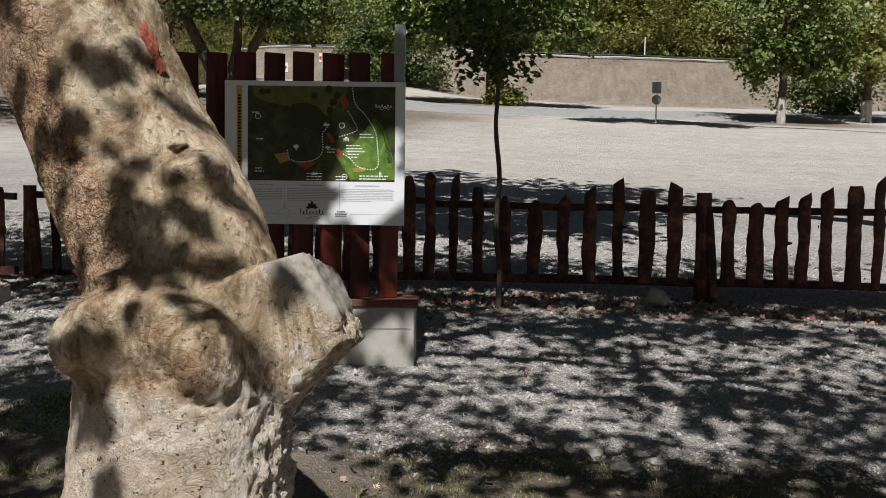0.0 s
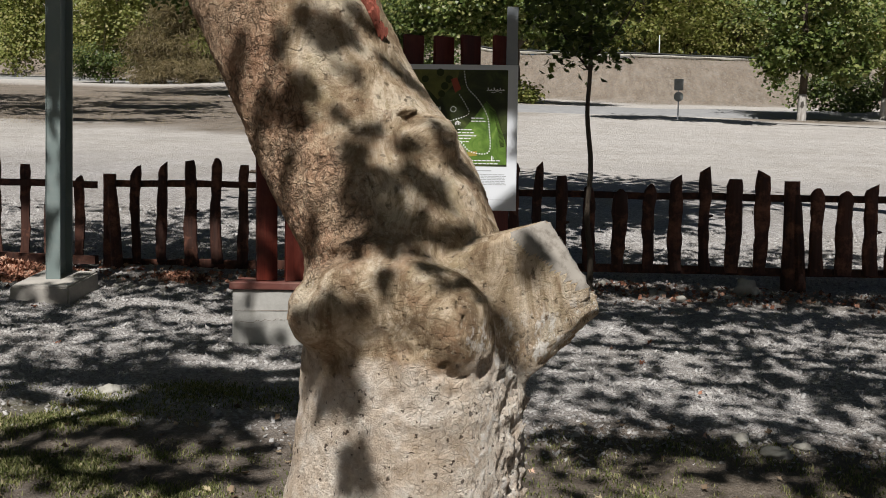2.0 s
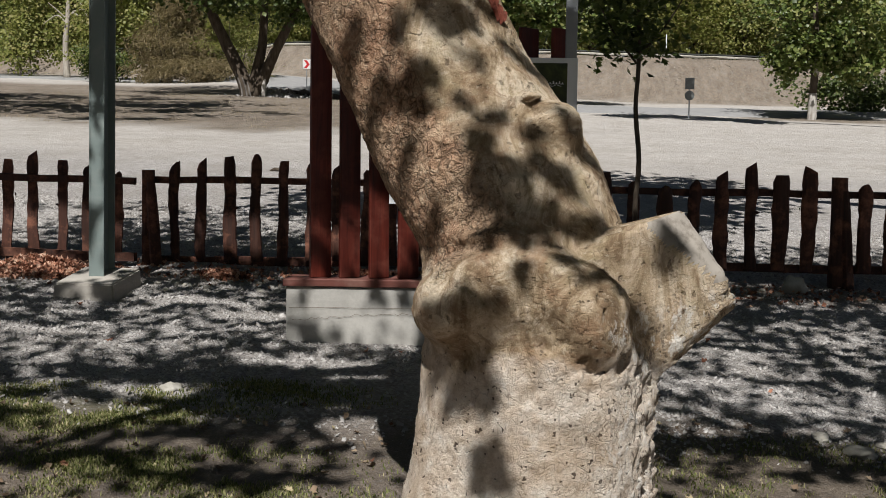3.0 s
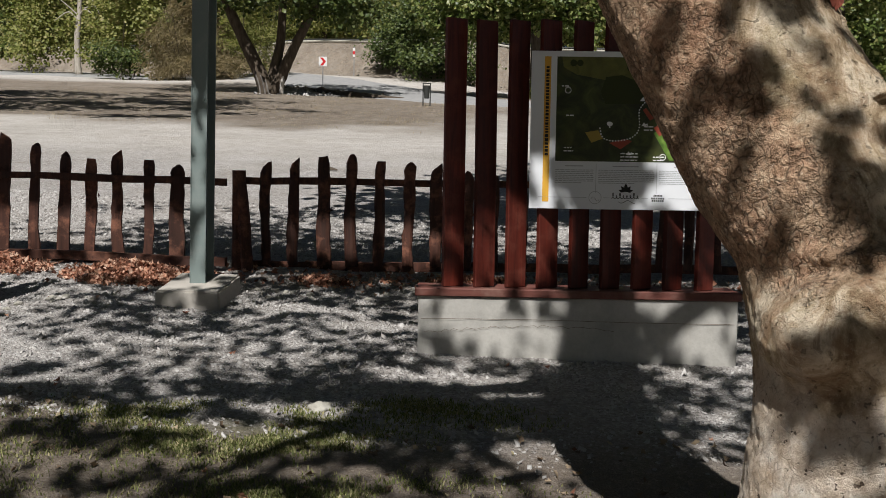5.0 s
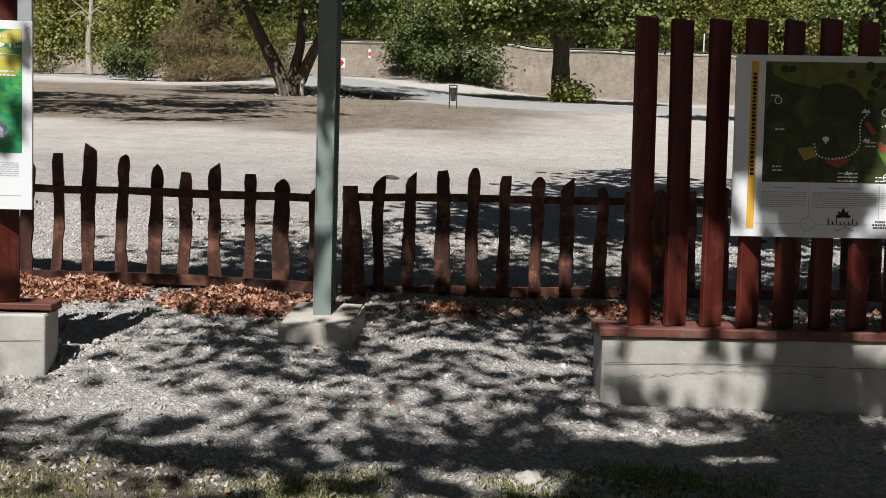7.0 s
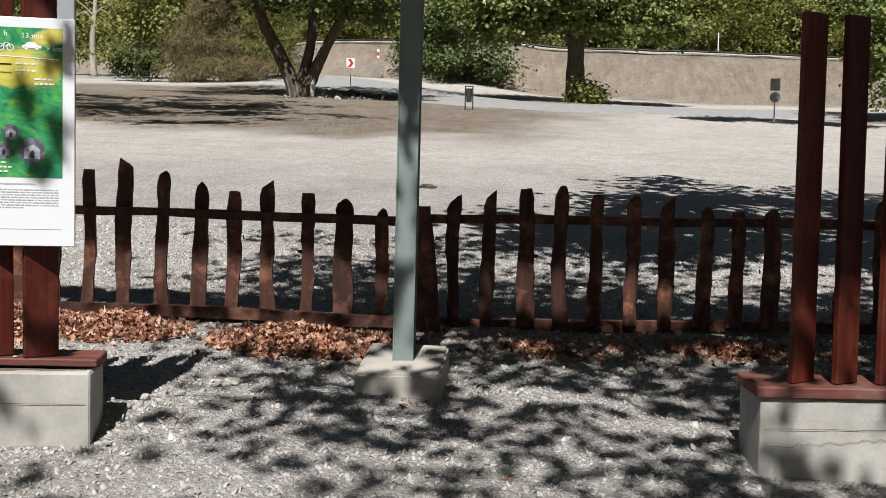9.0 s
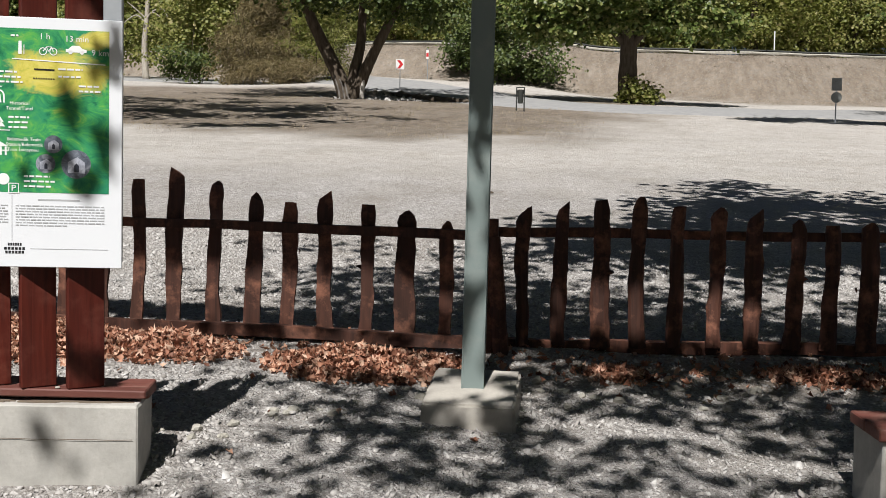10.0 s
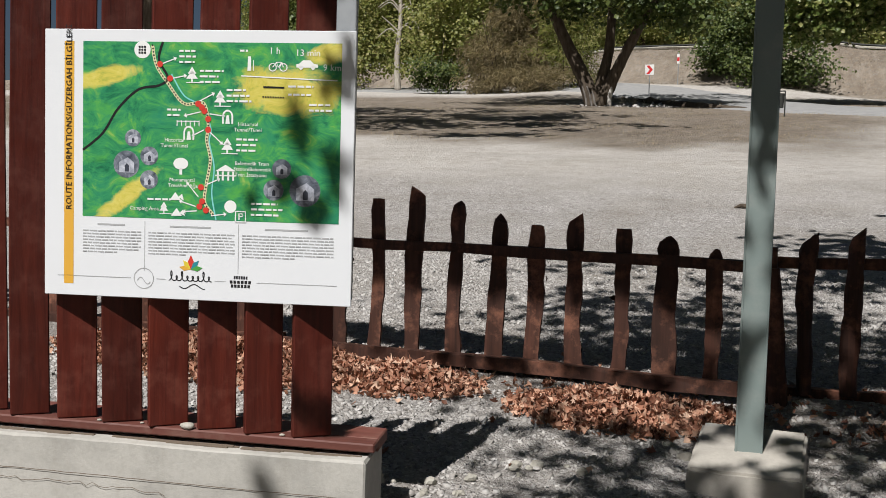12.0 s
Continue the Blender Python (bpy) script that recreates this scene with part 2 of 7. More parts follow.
    h = k.math("ADD", h, k.math("MULTIPLY", blotch, 0.9))
    h = k.math("SUBTRACT", h, k.math("MULTIPLY", pits, 0.9))
    k.bump(h, 1.0, 0.014)
    return k.m


def dark_bark_material(name, light=(0.13, 0.105, 0.08), dark=(0.05, 0.038, 0.028)):
    k = Mat(name, 0.9, spec=0.15)
    v = k.coords((1, 1, 0.25))
    n = k.noise(v, 9, 5, 0.65)
    k.color(k.ramp(n, [(0.3, dark), (0.7, light)]))
    k.bump(n, 0.6, 0.03)
    return k.m


def leaf_material(name, stops, gloss=0.45, through_=0.3, glow=(0.20, 0.24, 0.03)):
    k = Mat(name, gloss, spec=0.35)
    c = k.ramp(k.island(), stops)
    k.color(c)
    tr = k.node("ShaderNodeBsdfTranslucent")
    k.link(k.mix(0.3, c, glow), tr.inputs["Color"])
    mx = k.node("ShaderNodeMixShader")
    mx.inputs[0].default_value = through_
    out = k.t.nodes["Material Output"]
    k.link(k.b.outputs[0], mx.inputs[1])
    k.link(tr.outputs[0], mx.inputs[2])
    k.link(mx.outputs[0], out.inputs["Surface"])
    return k.m


def wood_material(name, a, b, weather, amount, gloss=0.5, grain=(14, 14, 0.9)):
    """Stained timber: grain along z, worn and dusty in places, each board a little different."""
    k = Mat(name, gloss, spec=0.35)
    v = k.coords(grain)
    loc = k.t.nodes.new("ShaderNodeVectorMath")
    loc.operation = "ADD"
    comb = k.t.nodes.new("ShaderNodeCombineXYZ")
    r = k.math("MULTIPLY", k.chance(), 37.0)
    for i in range(3):
        k.link(r, comb.inputs[i])
    k.link(v, loc.inputs[0])
    k.link(comb.outputs[0], loc.inputs[1])
    g = k.noise(loc.outputs[0], 2.2, 6, 0.65, 0.8)
    c = k.ramp(g, [(0.25, a), (0.75, b)])
    loc2 = k.t.nodes.new("ShaderNodeVectorMath")
    loc2.operation = "ADD"
    k.link(k.coords(), loc2.inputs[0])
    k.link(comb.outputs[0], loc2.inputs[1])
    w = k.noise(loc2.outputs[0], 6, 5, 0.7)
    c = k.mix(k.grey(w, 0.5, 0.78, 0, amount), c, weather)
    hue = k.t.nodes.new("ShaderNodeHueSaturation")
    k.link(k.grey(k.chance(), 0, 1, 0.7, 1.35), hue.inputs["Value"])
    k.link(c, hue.inputs["Color"])
    k.color(hue.outputs["Color"])
    k.rough(k.grey(w, 0.3, 0.8, gloss - 0.1, gloss + 0.3))
    k.bump(g, 0.35, 0.004)
    return k.m


def concrete_material(name, base=(0.47, 0.455, 0.42)):
    k = Mat(name, 0.88, spec=0.25)
    v = k.coords()
    n = k.noise(v, 3.5, 6, 0.65)
    lo, hi = tuple(x * 0.72 for x in base), tuple(x * 1.15 for x in base)
    c = k.ramp(n, [(0.3, lo), (0.55, base), (0.8, hi)])
    f = k.noise(v, 45, 5, 0.7)
    c = k.mix(k.grey(f, 0.45, 0.75, 0, 0.3), c, (0.28, 0.26, 0.225))
    streak = k.noise(k.coords((9, 9, 0.8)), 1.3, 4, 0.6)
    c = k.mix(k.grey(streak, 0.58, 0.75, 0, 0.25), c, (0.29, 0.26, 0.21))
    k.color(c)
    k.bump(k.math("ADD", f, k.math("MULTIPLY", n, 2)), 0.35, 0.005)
    return k.m


def paint_material(name, base, gloss=0.4, metal=0.0, wear=(0.3, 0.3, 0.28), amount=0.25, scale=7.0):
    k = Mat(name, gloss, metal, spec=0.45)
    v = k.coords()
    n = k.noise(v, scale, 6, 0.7)
    k.color(k.mix(k.grey(n, 0.48, 0.75, 0, amount), base, wear))
    k.rough(k.grey(n, 0.3, 0.8, gloss, min(1, gloss + 0.25)))
    k.bump(k.noise(v, 90, 3), 0.08, 0.002)
    return k.m


def plain(name, c, rough=0.5):
    return Mat(name, rough).color(c).m


def print_material(name, stops, scale, streak=(1, 1, 1), second=None):
    """An inked picture on a satin sheet."""
    k = Mat(name, 0.35, spec=0.4)
    v = k.coords(streak)
    n = k.noise(v, scale, 7, 0.62, 0.9)
    c = k.ramp(n, stops)
    if second:
        col, lo, hi, s = second
        c = k.mix(k.grey(k.noise(k.coords(), s, 4, 0.5), lo, hi, 0, 1), c, col)
    k.color(c)
    return k.m


GROUND = ground_material()
PEBBLE = stone_material()
ROCK = rock_material()
BARK = bark_material()
DARK_BARK = dark_bark_material("dark_bark")
LIME_BARK = dark_bark_material("lime_washed_bark", (0.62, 0.60, 0.56), (0.24, 0.21, 0.18))
FLAKED_BARK = dark_bark_material("flaked_lime_bark", (0.24, 0.22, 0.20), (0.045, 0.036, 0.030))
PALE_BARK = dark_bark_material("pale_dead_bark", (0.50, 0.46, 0.40), (0.26, 0.23, 0.19))
LEAF = leaf_material("broad_leaves", [(0.0, (0.045, 0.070, 0.018)), (0.35, (0.105, 0.150, 0.036)), (0.7, (0.195, 0.235, 0.068)), (1.0, (0.36, 0.35, 0.14))], 0.38, 0.38)
LEAF_LIGHT = leaf_material("sunlit_thicket_leaves", [(0.0, (0.13, 0.155, 0.038)), (0.35, (0.225, 0.25, 0.066)), (0.75, (0.32, 0.32, 0.102)), (1.0, (0.44, 0.385, 0.17))], 0.48, 0.48)
LEAF_DARK = leaf_material("deep_green_leaves", [(0.0, (0.026, 0.043, 0.012)), (0.5, (0.066, 0.098, 0.025)), (1.0, (0.16, 0.19, 0.06))])
TWIG_BROWN = leaf_material("brown_brush", [(0.0, (0.20, 0.16, 0.09)), (0.5, (0.35, 0.28, 0.165)), (1.0, (0.47, 0.39, 0.25))], 0.8, 0.3)
DRY_LEAF = leaf_material("fallen_leaves", [(0.0, (0.10, 0.042, 0.028)), (0.3, (0.29, 0.125, 0.075)), (0.7, (0.49, 0.26, 0.17)), (1.0, (0.66, 0.46, 0.34))], 0.65, 0.08, (0.4, 0.15, 0.06))
FADED_LEAF = leaf_material("faded_litter", [(0.0, (0.09, 0.06, 0.038)), (0.5, (0.22, 0.155, 0.10)), (0.85, (0.36, 0.28, 0.19)), (1.0, (0.46, 0.40, 0.24))], 0.7, 0.08, (0.3, 0.2, 0.1))
GRASS = leaf_material("grass_blades", [(0.0, (0.085, 0.105, 0.030)), (0.4, (0.18, 0.205, 0.065)), (0.75, (0.32, 0.31, 0.135)), (1.0, (0.52, 0.45, 0.27))], 0.65, 0.35)
DRY_GRASS = leaf_material("dry_grass_blades", [(0.0, (0.20, 0.15, 0.08)), (0.5, (0.38, 0.30, 0.18)), (1.0, (0.52, 0.44, 0.30))], 0.7, 0.2)
DRY_WEED = leaf_material("dry_weed", [(0.0, (0.17, 0.14, 0.11)), (0.4, (0.29, 0.25, 0.20)), (0.8, (0.38, 0.34, 0.285)), (1.0, (0.47, 0.43, 0.375))], 0.85, 0.3, (0.3, 0.25, 0.15))
FENCE_WOOD = wood_material("stained_rough_timber", (0.022, 0.010, 0.007), (0.10, 0.039, 0.025), (0.37, 0.16, 0.10), 0.85, 0.65, (10, 10, 0.8))
SLAT_WOOD = wood_material("red_brown_stained_board", (0.040, 0.0065, 0.0045), (0.125, 0.022, 0.013), (0.20, 0.062, 0.040), 0.55, 0.42)
PLANK_WOOD = wood_material("red_brown_cap_plank", (0.13, 0.045, 0.035), (0.21, 0.075, 0.058), (0.30, 0.19, 0.15), 0.7, 0.55, (0.9, 14, 14))
CONCRETE = concrete_material("cast_concrete")
CONCRETE_OLD = concrete_material("old_concrete_footing", (0.44, 0.41, 0.365))
POLE_PAINT = paint_material("grey_green_pole_paint", (0.20, 0.245, 0.235), 0.38, 0.0, (0.31, 0.33, 0.31), 0.5)
GALVANISED = paint_material("pale_grey_metal", (0.30, 0.32, 0.34), 0.45, 0.2, (0.42, 0.43, 0.44), 0.5)
SHEET = paint_material("white_sheet", (0.77, 0.79, 0.82), 0.3, 0.0, (0.68, 0.70, 0.72), 0.3, 3.0)
ORANGE = plain("orange_print", (0.72, 0.40, 0.06), 0.35)
INK = plain("black_ink", (0.018, 0.018, 0.02), 0.4)
GREY_INK = plain("grey_ink", (0.42, 0.43, 0.44), 0.4)
WHITE_INK = plain("white_ink", (0.82, 0.83, 0.82), 0.4)
RED_INK = plain("red_ink", (0.62, 0.055, 0.04), 0.4)
CYAN_INK = plain("pale_blue_ink", (0.22, 0.62, 0.60), 0.4)
PALE_INK = plain("pale_trail_ink", (0.72, 0.68, 0.42), 0.4)
YELLOW_INK = plain("yellow_ink", (0.70, 0.56, 0.06), 0.4)
GREEN_INK = plain("green_ink", (0.08, 0.34, 0.07), 0.4)
TEAL_INK = plain("teal_ink", (0.03, 0.25, 0.30), 0.4)
OLIVE_INK = plain("dark_olive_ink", (0.035, 0.045, 0.012), 0.4)
PHOTO_PALE = print_material("pale_photo_print", [(0.3, (0.26, 0.28, 0.34)), (0.5, (0.46, 0.48, 0.55)), (0.7, (0.70, 0.72, 0.78))], 40)
PHOTO_DARK = plain("dark_photo_ink", (0.05, 0.055, 0.075), 0.4)
PHOTO = print_material("grey_photo_print", [(0.3, (0.05, 0.06, 0.08)), (0.5, (0.16, 0.18, 0.22)), (0.7, (0.42, 0.44, 0.50))], 28)
MAP_DARK = print_material("dark_green_map_print", [(0.25, (0.014, 0.017, 0.009)), (0.48, (0.034, 0.043, 0.017)), (0.66, (0.075, 0.095, 0.028)), (0.85, (0.17, 0.20, 0.065))], 6.0, (1, 1, 1.3), ((0.10, 0.105, 0.028), 0.54, 0.68, 3.0))
ASPHALT = Mat("worn_asphalt", 0.9, spec=0.2)
ASPHALT.color(ASPHALT.ramp(ASPHALT.noise(ASPHALT.coords(world_space=True), 3.0, 7, 0.7), [(0.3, (0.25, 0.25, 0.25)), (0.7, (0.35, 0.345, 0.34))]))
ASPHALT = ASPHALT.m
DUST = Mat("brown_dust", 0.95, spec=0.1).color((0.17, 0.135, 0.105)).m
SIGN_GREY = paint_material("dull_sign_back", (0.16, 0.17, 0.165), 0.5, 0.3, (0.10, 0.09, 0.08), 0.5, 12)
SIGN_WHITE = plain("white_sign_face", (0.75, 0.75, 0.74), 0.4)
SIGN_RED = plain("red_sign_face", (0.55, 0.03, 0.035), 0.4)
SCAR = paint_material("raw_red_wood", (0.30, 0.085, 0.055), 0.85, 0.0, (0.04, 0.016, 0.012), 0.95, 34)
BIN_DARK = paint_material("dark_bin_metal", (0.028, 0.031, 0.028), 0.6, 0.0, (0.07, 0.055, 0.04), 0.4)
CUT_WOOD = paint_material("weathered_cut_face", (0.33, 0.30, 0.26), 0.9, 0.0, (0.13, 0.105, 0.08), 0.9, 30)


# ---- building helpers ----
def mesh_object(name, verts, faces, mat, parent=None, label="", smooth=False):
    me = bpy.data.meshes.new(name)
    me.from_pydata([tuple(v) for v in verts], [], [tuple(f) for f in faces])
    me.update()
    if smooth:
        me.polygons.foreach_set("use_smooth", [True] * len(me.polygons))
    me.materials.append(mat)
    ob = new(name, me)
    if parent:
        ob.parent = parent
    if label:
        tagged(ob, label)
    return ob


def part(name, bm, mat, parent=None, label="", smooth=False):
    """One bmesh as one mesh object under a thing or a part."""
    me = bpy.data.meshes.new(name)
    bmesh.ops.recalc_face_normals(bm, faces=bm.faces)
    bm.to_mesh(me)
    bm.free()
    if smooth:
        me.polygons.foreach_set("use_smooth", [True] * len(me.polygons))
    me.materials.append(mat)
    ob = new(name, me)
    if parent:
        ob.parent = parent
    if label:
        tagged(ob, label)
    return ob


def thing(name, m, label, category, group="", kind=""):
    ob = new(name)
    ob.empty_display_size = 0.1
    ob.matrix_basis = m
    return tagged(ob, label, category, group, kind)


def box_bm(lo, hi, bevel=0.0, bm=None, segments=1):
    bm = bm or bmesh.new()
    got = bmesh.ops.create_cube(bm, size=1.0)
    lo, hi = Vector(lo), Vector(hi)
    for v in got["verts"]:
        v.co = Vector(((lo[i] + hi[i]) / 2 + v.co[i] * (hi[i] - lo[i]) for i in range(3)))
    if bevel:
        edges = {e for v in got["verts"] for e in v.link_edges}
        bmesh.ops.bevel(bm, geom=list(edges), offset=bevel, segments=segments, affect="EDGES")
    return bm


def flat_bm(points, y, thick=0.0012):
    """A thin upright plate from points (x, z), facing -y."""
    bm = bmesh.new()
    front = [bm.verts.new((x, y, z)) for x, z in points]
    f = bm.faces.new(front)
    got = bmesh.ops.extrude_face_region(bm, geom=[f])
    for v in got["geom"]:
        if isinstance(v, bmesh.types.BMVert):
            v.co.y += thick
    return bm


def disc_points(x, z, r, n=20, squash=1.0):
    return [(x + r * math.cos(2 * math.pi * i / n), z + r * squash * math.sin(2 * math.pi * i / n)) for i in range(n)]


def ribbon_points(line, w):
    """The outline of a band of width w along a line of (x, z)."""
    left, right = [], []
    for i, (x, z) in enumerate(line):
        a, b = line[max(0, i - 1)], line[min(len(line) - 1, i + 1)]
        d = Vector((b[0] - a[0], b[1] - a[1])).normalized()
        left.append((x - d.y * w / 2, z + d.x * w / 2))
        right.append((x + d.y * w / 2, z - d.x * w / 2))
    return left, right


def ribbon_bm(line, w, y, bm=None):
    bm = bm or bmesh.new()
    left, right = ribbon_points(line, w)
    lv = [bm.verts.new((x, y, z)) for x, z in left]
    rv = [bm.verts.new((x, y, z)) for x, z in right]
    for i in range(len(lv) - 1):
        bm.faces.new((lv[i], rv[i], rv[i + 1], lv[i + 1]))
    return bm


def curve_line(points, n=8):
    """A smooth line through points (Catmull-Rom)."""
    out = []
    p = [points[0], *points, points[-1]]
    for i in range(1, len(p) - 2):
        for j in range(n):
            t = j / n
            out.append(tuple(0.5 * (2 * p[i][k] + (p[i + 1][k] - p[i - 1][k]) * t + (2 * p[i - 1][k] - 5 * p[i][k] + 4 * p[i + 1][k] - p[i + 2][k]) * t * t + (3 * p[i][k] - p[i - 1][k] - 3 * p[i + 1][k] + p[i + 2][k]) * t ** 3) for k in range(len(points[0]))))
    out.append(tuple(points[-1]))
    return out


def tube(line, radii, sides=8, rough=0.0, seed=0, cap=True):
    """Vertices and faces of a tapered, slightly uneven tube along a 3D line."""
    rng = np.random.RandomState(seed)
    pts = [Vector(p) for p in line]
    verts, faces = [], []
    side = None
    for i, p in enumerate(pts):
        d = (pts[min(i + 1, len(pts) - 1)] - pts[max(i - 1, 0)]).normalized()
        if side is None:
            side = d.orthogonal().normalized()
        side = (side - d * side.dot(d)).normalized()
        up = d.cross(side)
        for j in range(sides):
            a = 2 * math.pi * j / sides
            r = radii[i] * (1 + rough * rng.uniform(-1, 1))
            verts.append(p + side * (r * math.cos(a)) + up * (r * math.sin(a)))
    for i in range(len(pts) - 1):
        for j in range(sides):
            a, b = i * sides + j, i * sides + (j + 1) % sides
            faces.append((a, b, b + sides, a + sides))
    if cap:
        faces.append(tuple(range(sides))[::-1])
        faces.append(tuple(range((len(pts) - 1) * sides, len(pts) * sides)))
    return verts, faces


def join(pieces):
    verts, faces = [], []
    for v, f in pieces:
        n = len(verts)
        verts += list(v)
        faces += [tuple(i + n for i in q) for q in f]
    return verts, faces


def text_mesh(body, size, mat, parent, x, z, y, turn=0.0, align="LEFT", name="lettering"):
    cu = bpy.data.curves.new(name, "FONT")
    cu.body, cu.size, cu.align_x, cu.align_y = body, size, align, "CENTER"
    cu.resolution_u = 2
    tmp = bpy.data.objects.new("tmp", cu)
    scene.collection.objects.link(tmp)
    bpy.context.view_layer.update()
    me = bpy.data.meshes.new_from_object(tmp.evaluated_get(bpy.context.evaluated_depsgraph_get()))
    bpy.data.objects.remove(tmp)
    me.materials.clear()
    me.materials.append(mat)
    me.transform(pose(x, y, z, 90, 0, 0) @ pose(0, 0, 0, 0, 0, turn))
    ob = new(name, me)
    ob.parent = parent
    return ob


def leaf_cloud(centres, normals, size, rng, spread=0.35, droop=0.25, lobes=False, narrow=1.0, curl=0.0):
    """Vertices and faces of folded leaves: each a small kite of two halves bent along its midrib."""
    n = len(centres)
    nrm = normals + rng.normal(0, spread, (n, 3))
    nrm /= np.linalg.norm(nrm, axis=1)[:, None] + 1e-9
    axis = rng.normal(0, 1, (n, 3))
    axis[:, 2] -= droop
    axis -= nrm * (axis * nrm).sum(1)[:, None]
    axis /= np.linalg.norm(axis, axis=1)[:, None] + 1e-9
    wide = np.cross(nrm, axis)
    s = size * rng.uniform(0.6, 1.3, n)[:, None]
    bend = nrm * s * rng.uniform(0.05, 0.28, n)[:, None]
    a = centres - axis * s * 0.5
    b = centres + axis * s * 0.55
    m = centres + axis * s * 0.0 - bend
    wide = wide * narrow
    l = centres - wide * s * 0.46 + axis * s * 0.05
    r = centres + wide * s * 0.46 + axis * s * 0.05
    if curl:
        l = l + nrm * s * curl * rng.uniform(-0.2, 1.0, n)[:, None]
        r = r + nrm * s * curl * rng.uniform(-0.2, 1.0, n)[:, None]
        b = b + nrm * s * curl * rng.uniform(-0.5, 1.0, n)[:, None]
    if not lobes:
        verts = np.stack([a, l, b, r, m], 1).reshape(-1, 3)
        base = (np.arange(n) * 5)[:, None]
        faces = np.stack([base + [0, 4, 1], base + [1, 4, 2], base + [2, 4, 3], base + [3, 4, 0]], 1).reshape(-1, 3)
        return verts, faces
    # five lobes, as a plane or maple leaf has
    l2 = centres - wide * s * 0.30 + axis * s * 0.42
    r2 = centres + wide * s * 0.30 + axis * s * 0.42
    k1 = centres - wide * s * 0.17 + axis * s * 0.14
    k2 = centres + wide * s * 0.17 + axis * s * 0.14
    k3 = centres - wide * s * 0.10 + axis * s * 0.30
    k4 = centres + wide * s * 0.10 + axis * s * 0.30
    verts = np.stack([a, l, k1, l2, k3, b, k4, r2, k2, r, m], 1).reshape(-1, 3)
    base = (np.arange(n) * 11)[:, None]
    ring = list(range(10))
    faces = np.concatenate([base + [10, ring[i], ring[(i + 1) % 10]] for i in range(10)], 0)
    return verts, faces


def fast_mesh(name, verts, faces, mat, parent=None, label=""):
    """A large triangle mesh from arrays."""
    verts, faces = np.asarray(verts, np.float32), np.asarray(faces, np.int32)
    me = bpy.data.meshes.new(name)
    me.vertices.add(len(verts))
    me.vertices.foreach_set("co", verts.ravel())
    me.loops.add(faces.size)
    me.loops.foreach_set("vertex_index", faces.ravel())
    me.polygons.add(len(faces))
    me.polygons.foreach_set("loop_start", np.arange(0, faces.size, 3, dtype=np.int32))
    me.update(calc_edges=True)
    me.validate()
    me.materials.append(mat)
    ob = new(name, me)
    if parent:
        ob.parent = parent
    if label:
        tagged(ob, label)
    return ob


# ---- ground ----
def embank_foot(x):
    return 43.5 + 0.40 * (9.0 - max(x, -60.0)) if x < 9 else 43.5 + 0.35 * (min(x, 60.0) - 9.0)


def smooth01(a, b, t):
    t = min(1.0, max(0.0, (t - a) / (b - a)))
    return t * t * (3 - 2 * t)


def gz(x, y):
    """The height of the ground: a slope that climbs away from the path, and the railway bank behind the lot."""
    yy = y if y < 60 else 60 + 20 * math.tanh((y - 60) / 40)
    yy = yy if yy > -14 else -14 + 8 * math.tanh((yy + 14) / 16)
    xx = 45 * math.tanh(x / 45)
    z = 0.14 - 0.030 * xx + 0.118 * yy
    z += 0.05 * math.exp(-((x + 1.35) ** 2 + (y + 2.2) ** 2) / 1.2)
    foot = embank_foot(x)
    z += (2.3 - 0.5 * smooth01(0, -10, x)) * smooth01(0.0, 4.0, y - foot)
    z += 0.6 * smooth01(35, 54, y) * smooth01(-18, -12, x) * smooth01(2.0, -3.0, x)
    if y < 12:
        p = Vector((x * 1.3, y * 1.3, 0.0))
        z += 0.022 * noise.noise(p) + 0.010 * noise.noise(p * 3.7)
    else:
        z += 0.05 * noise.noise(Vector((x * 0.3, y * 0.3, 0.0)))
    return z


def axis_steps(stops):
    out = [stops[0][0]]
    for (a, _), (b, step) in zip(stops, stops[1:]):
        n = max(1, round((b - a) / step))
        out += [a + (b - a) * (i + 1) / n for i in range(n)]
    return out


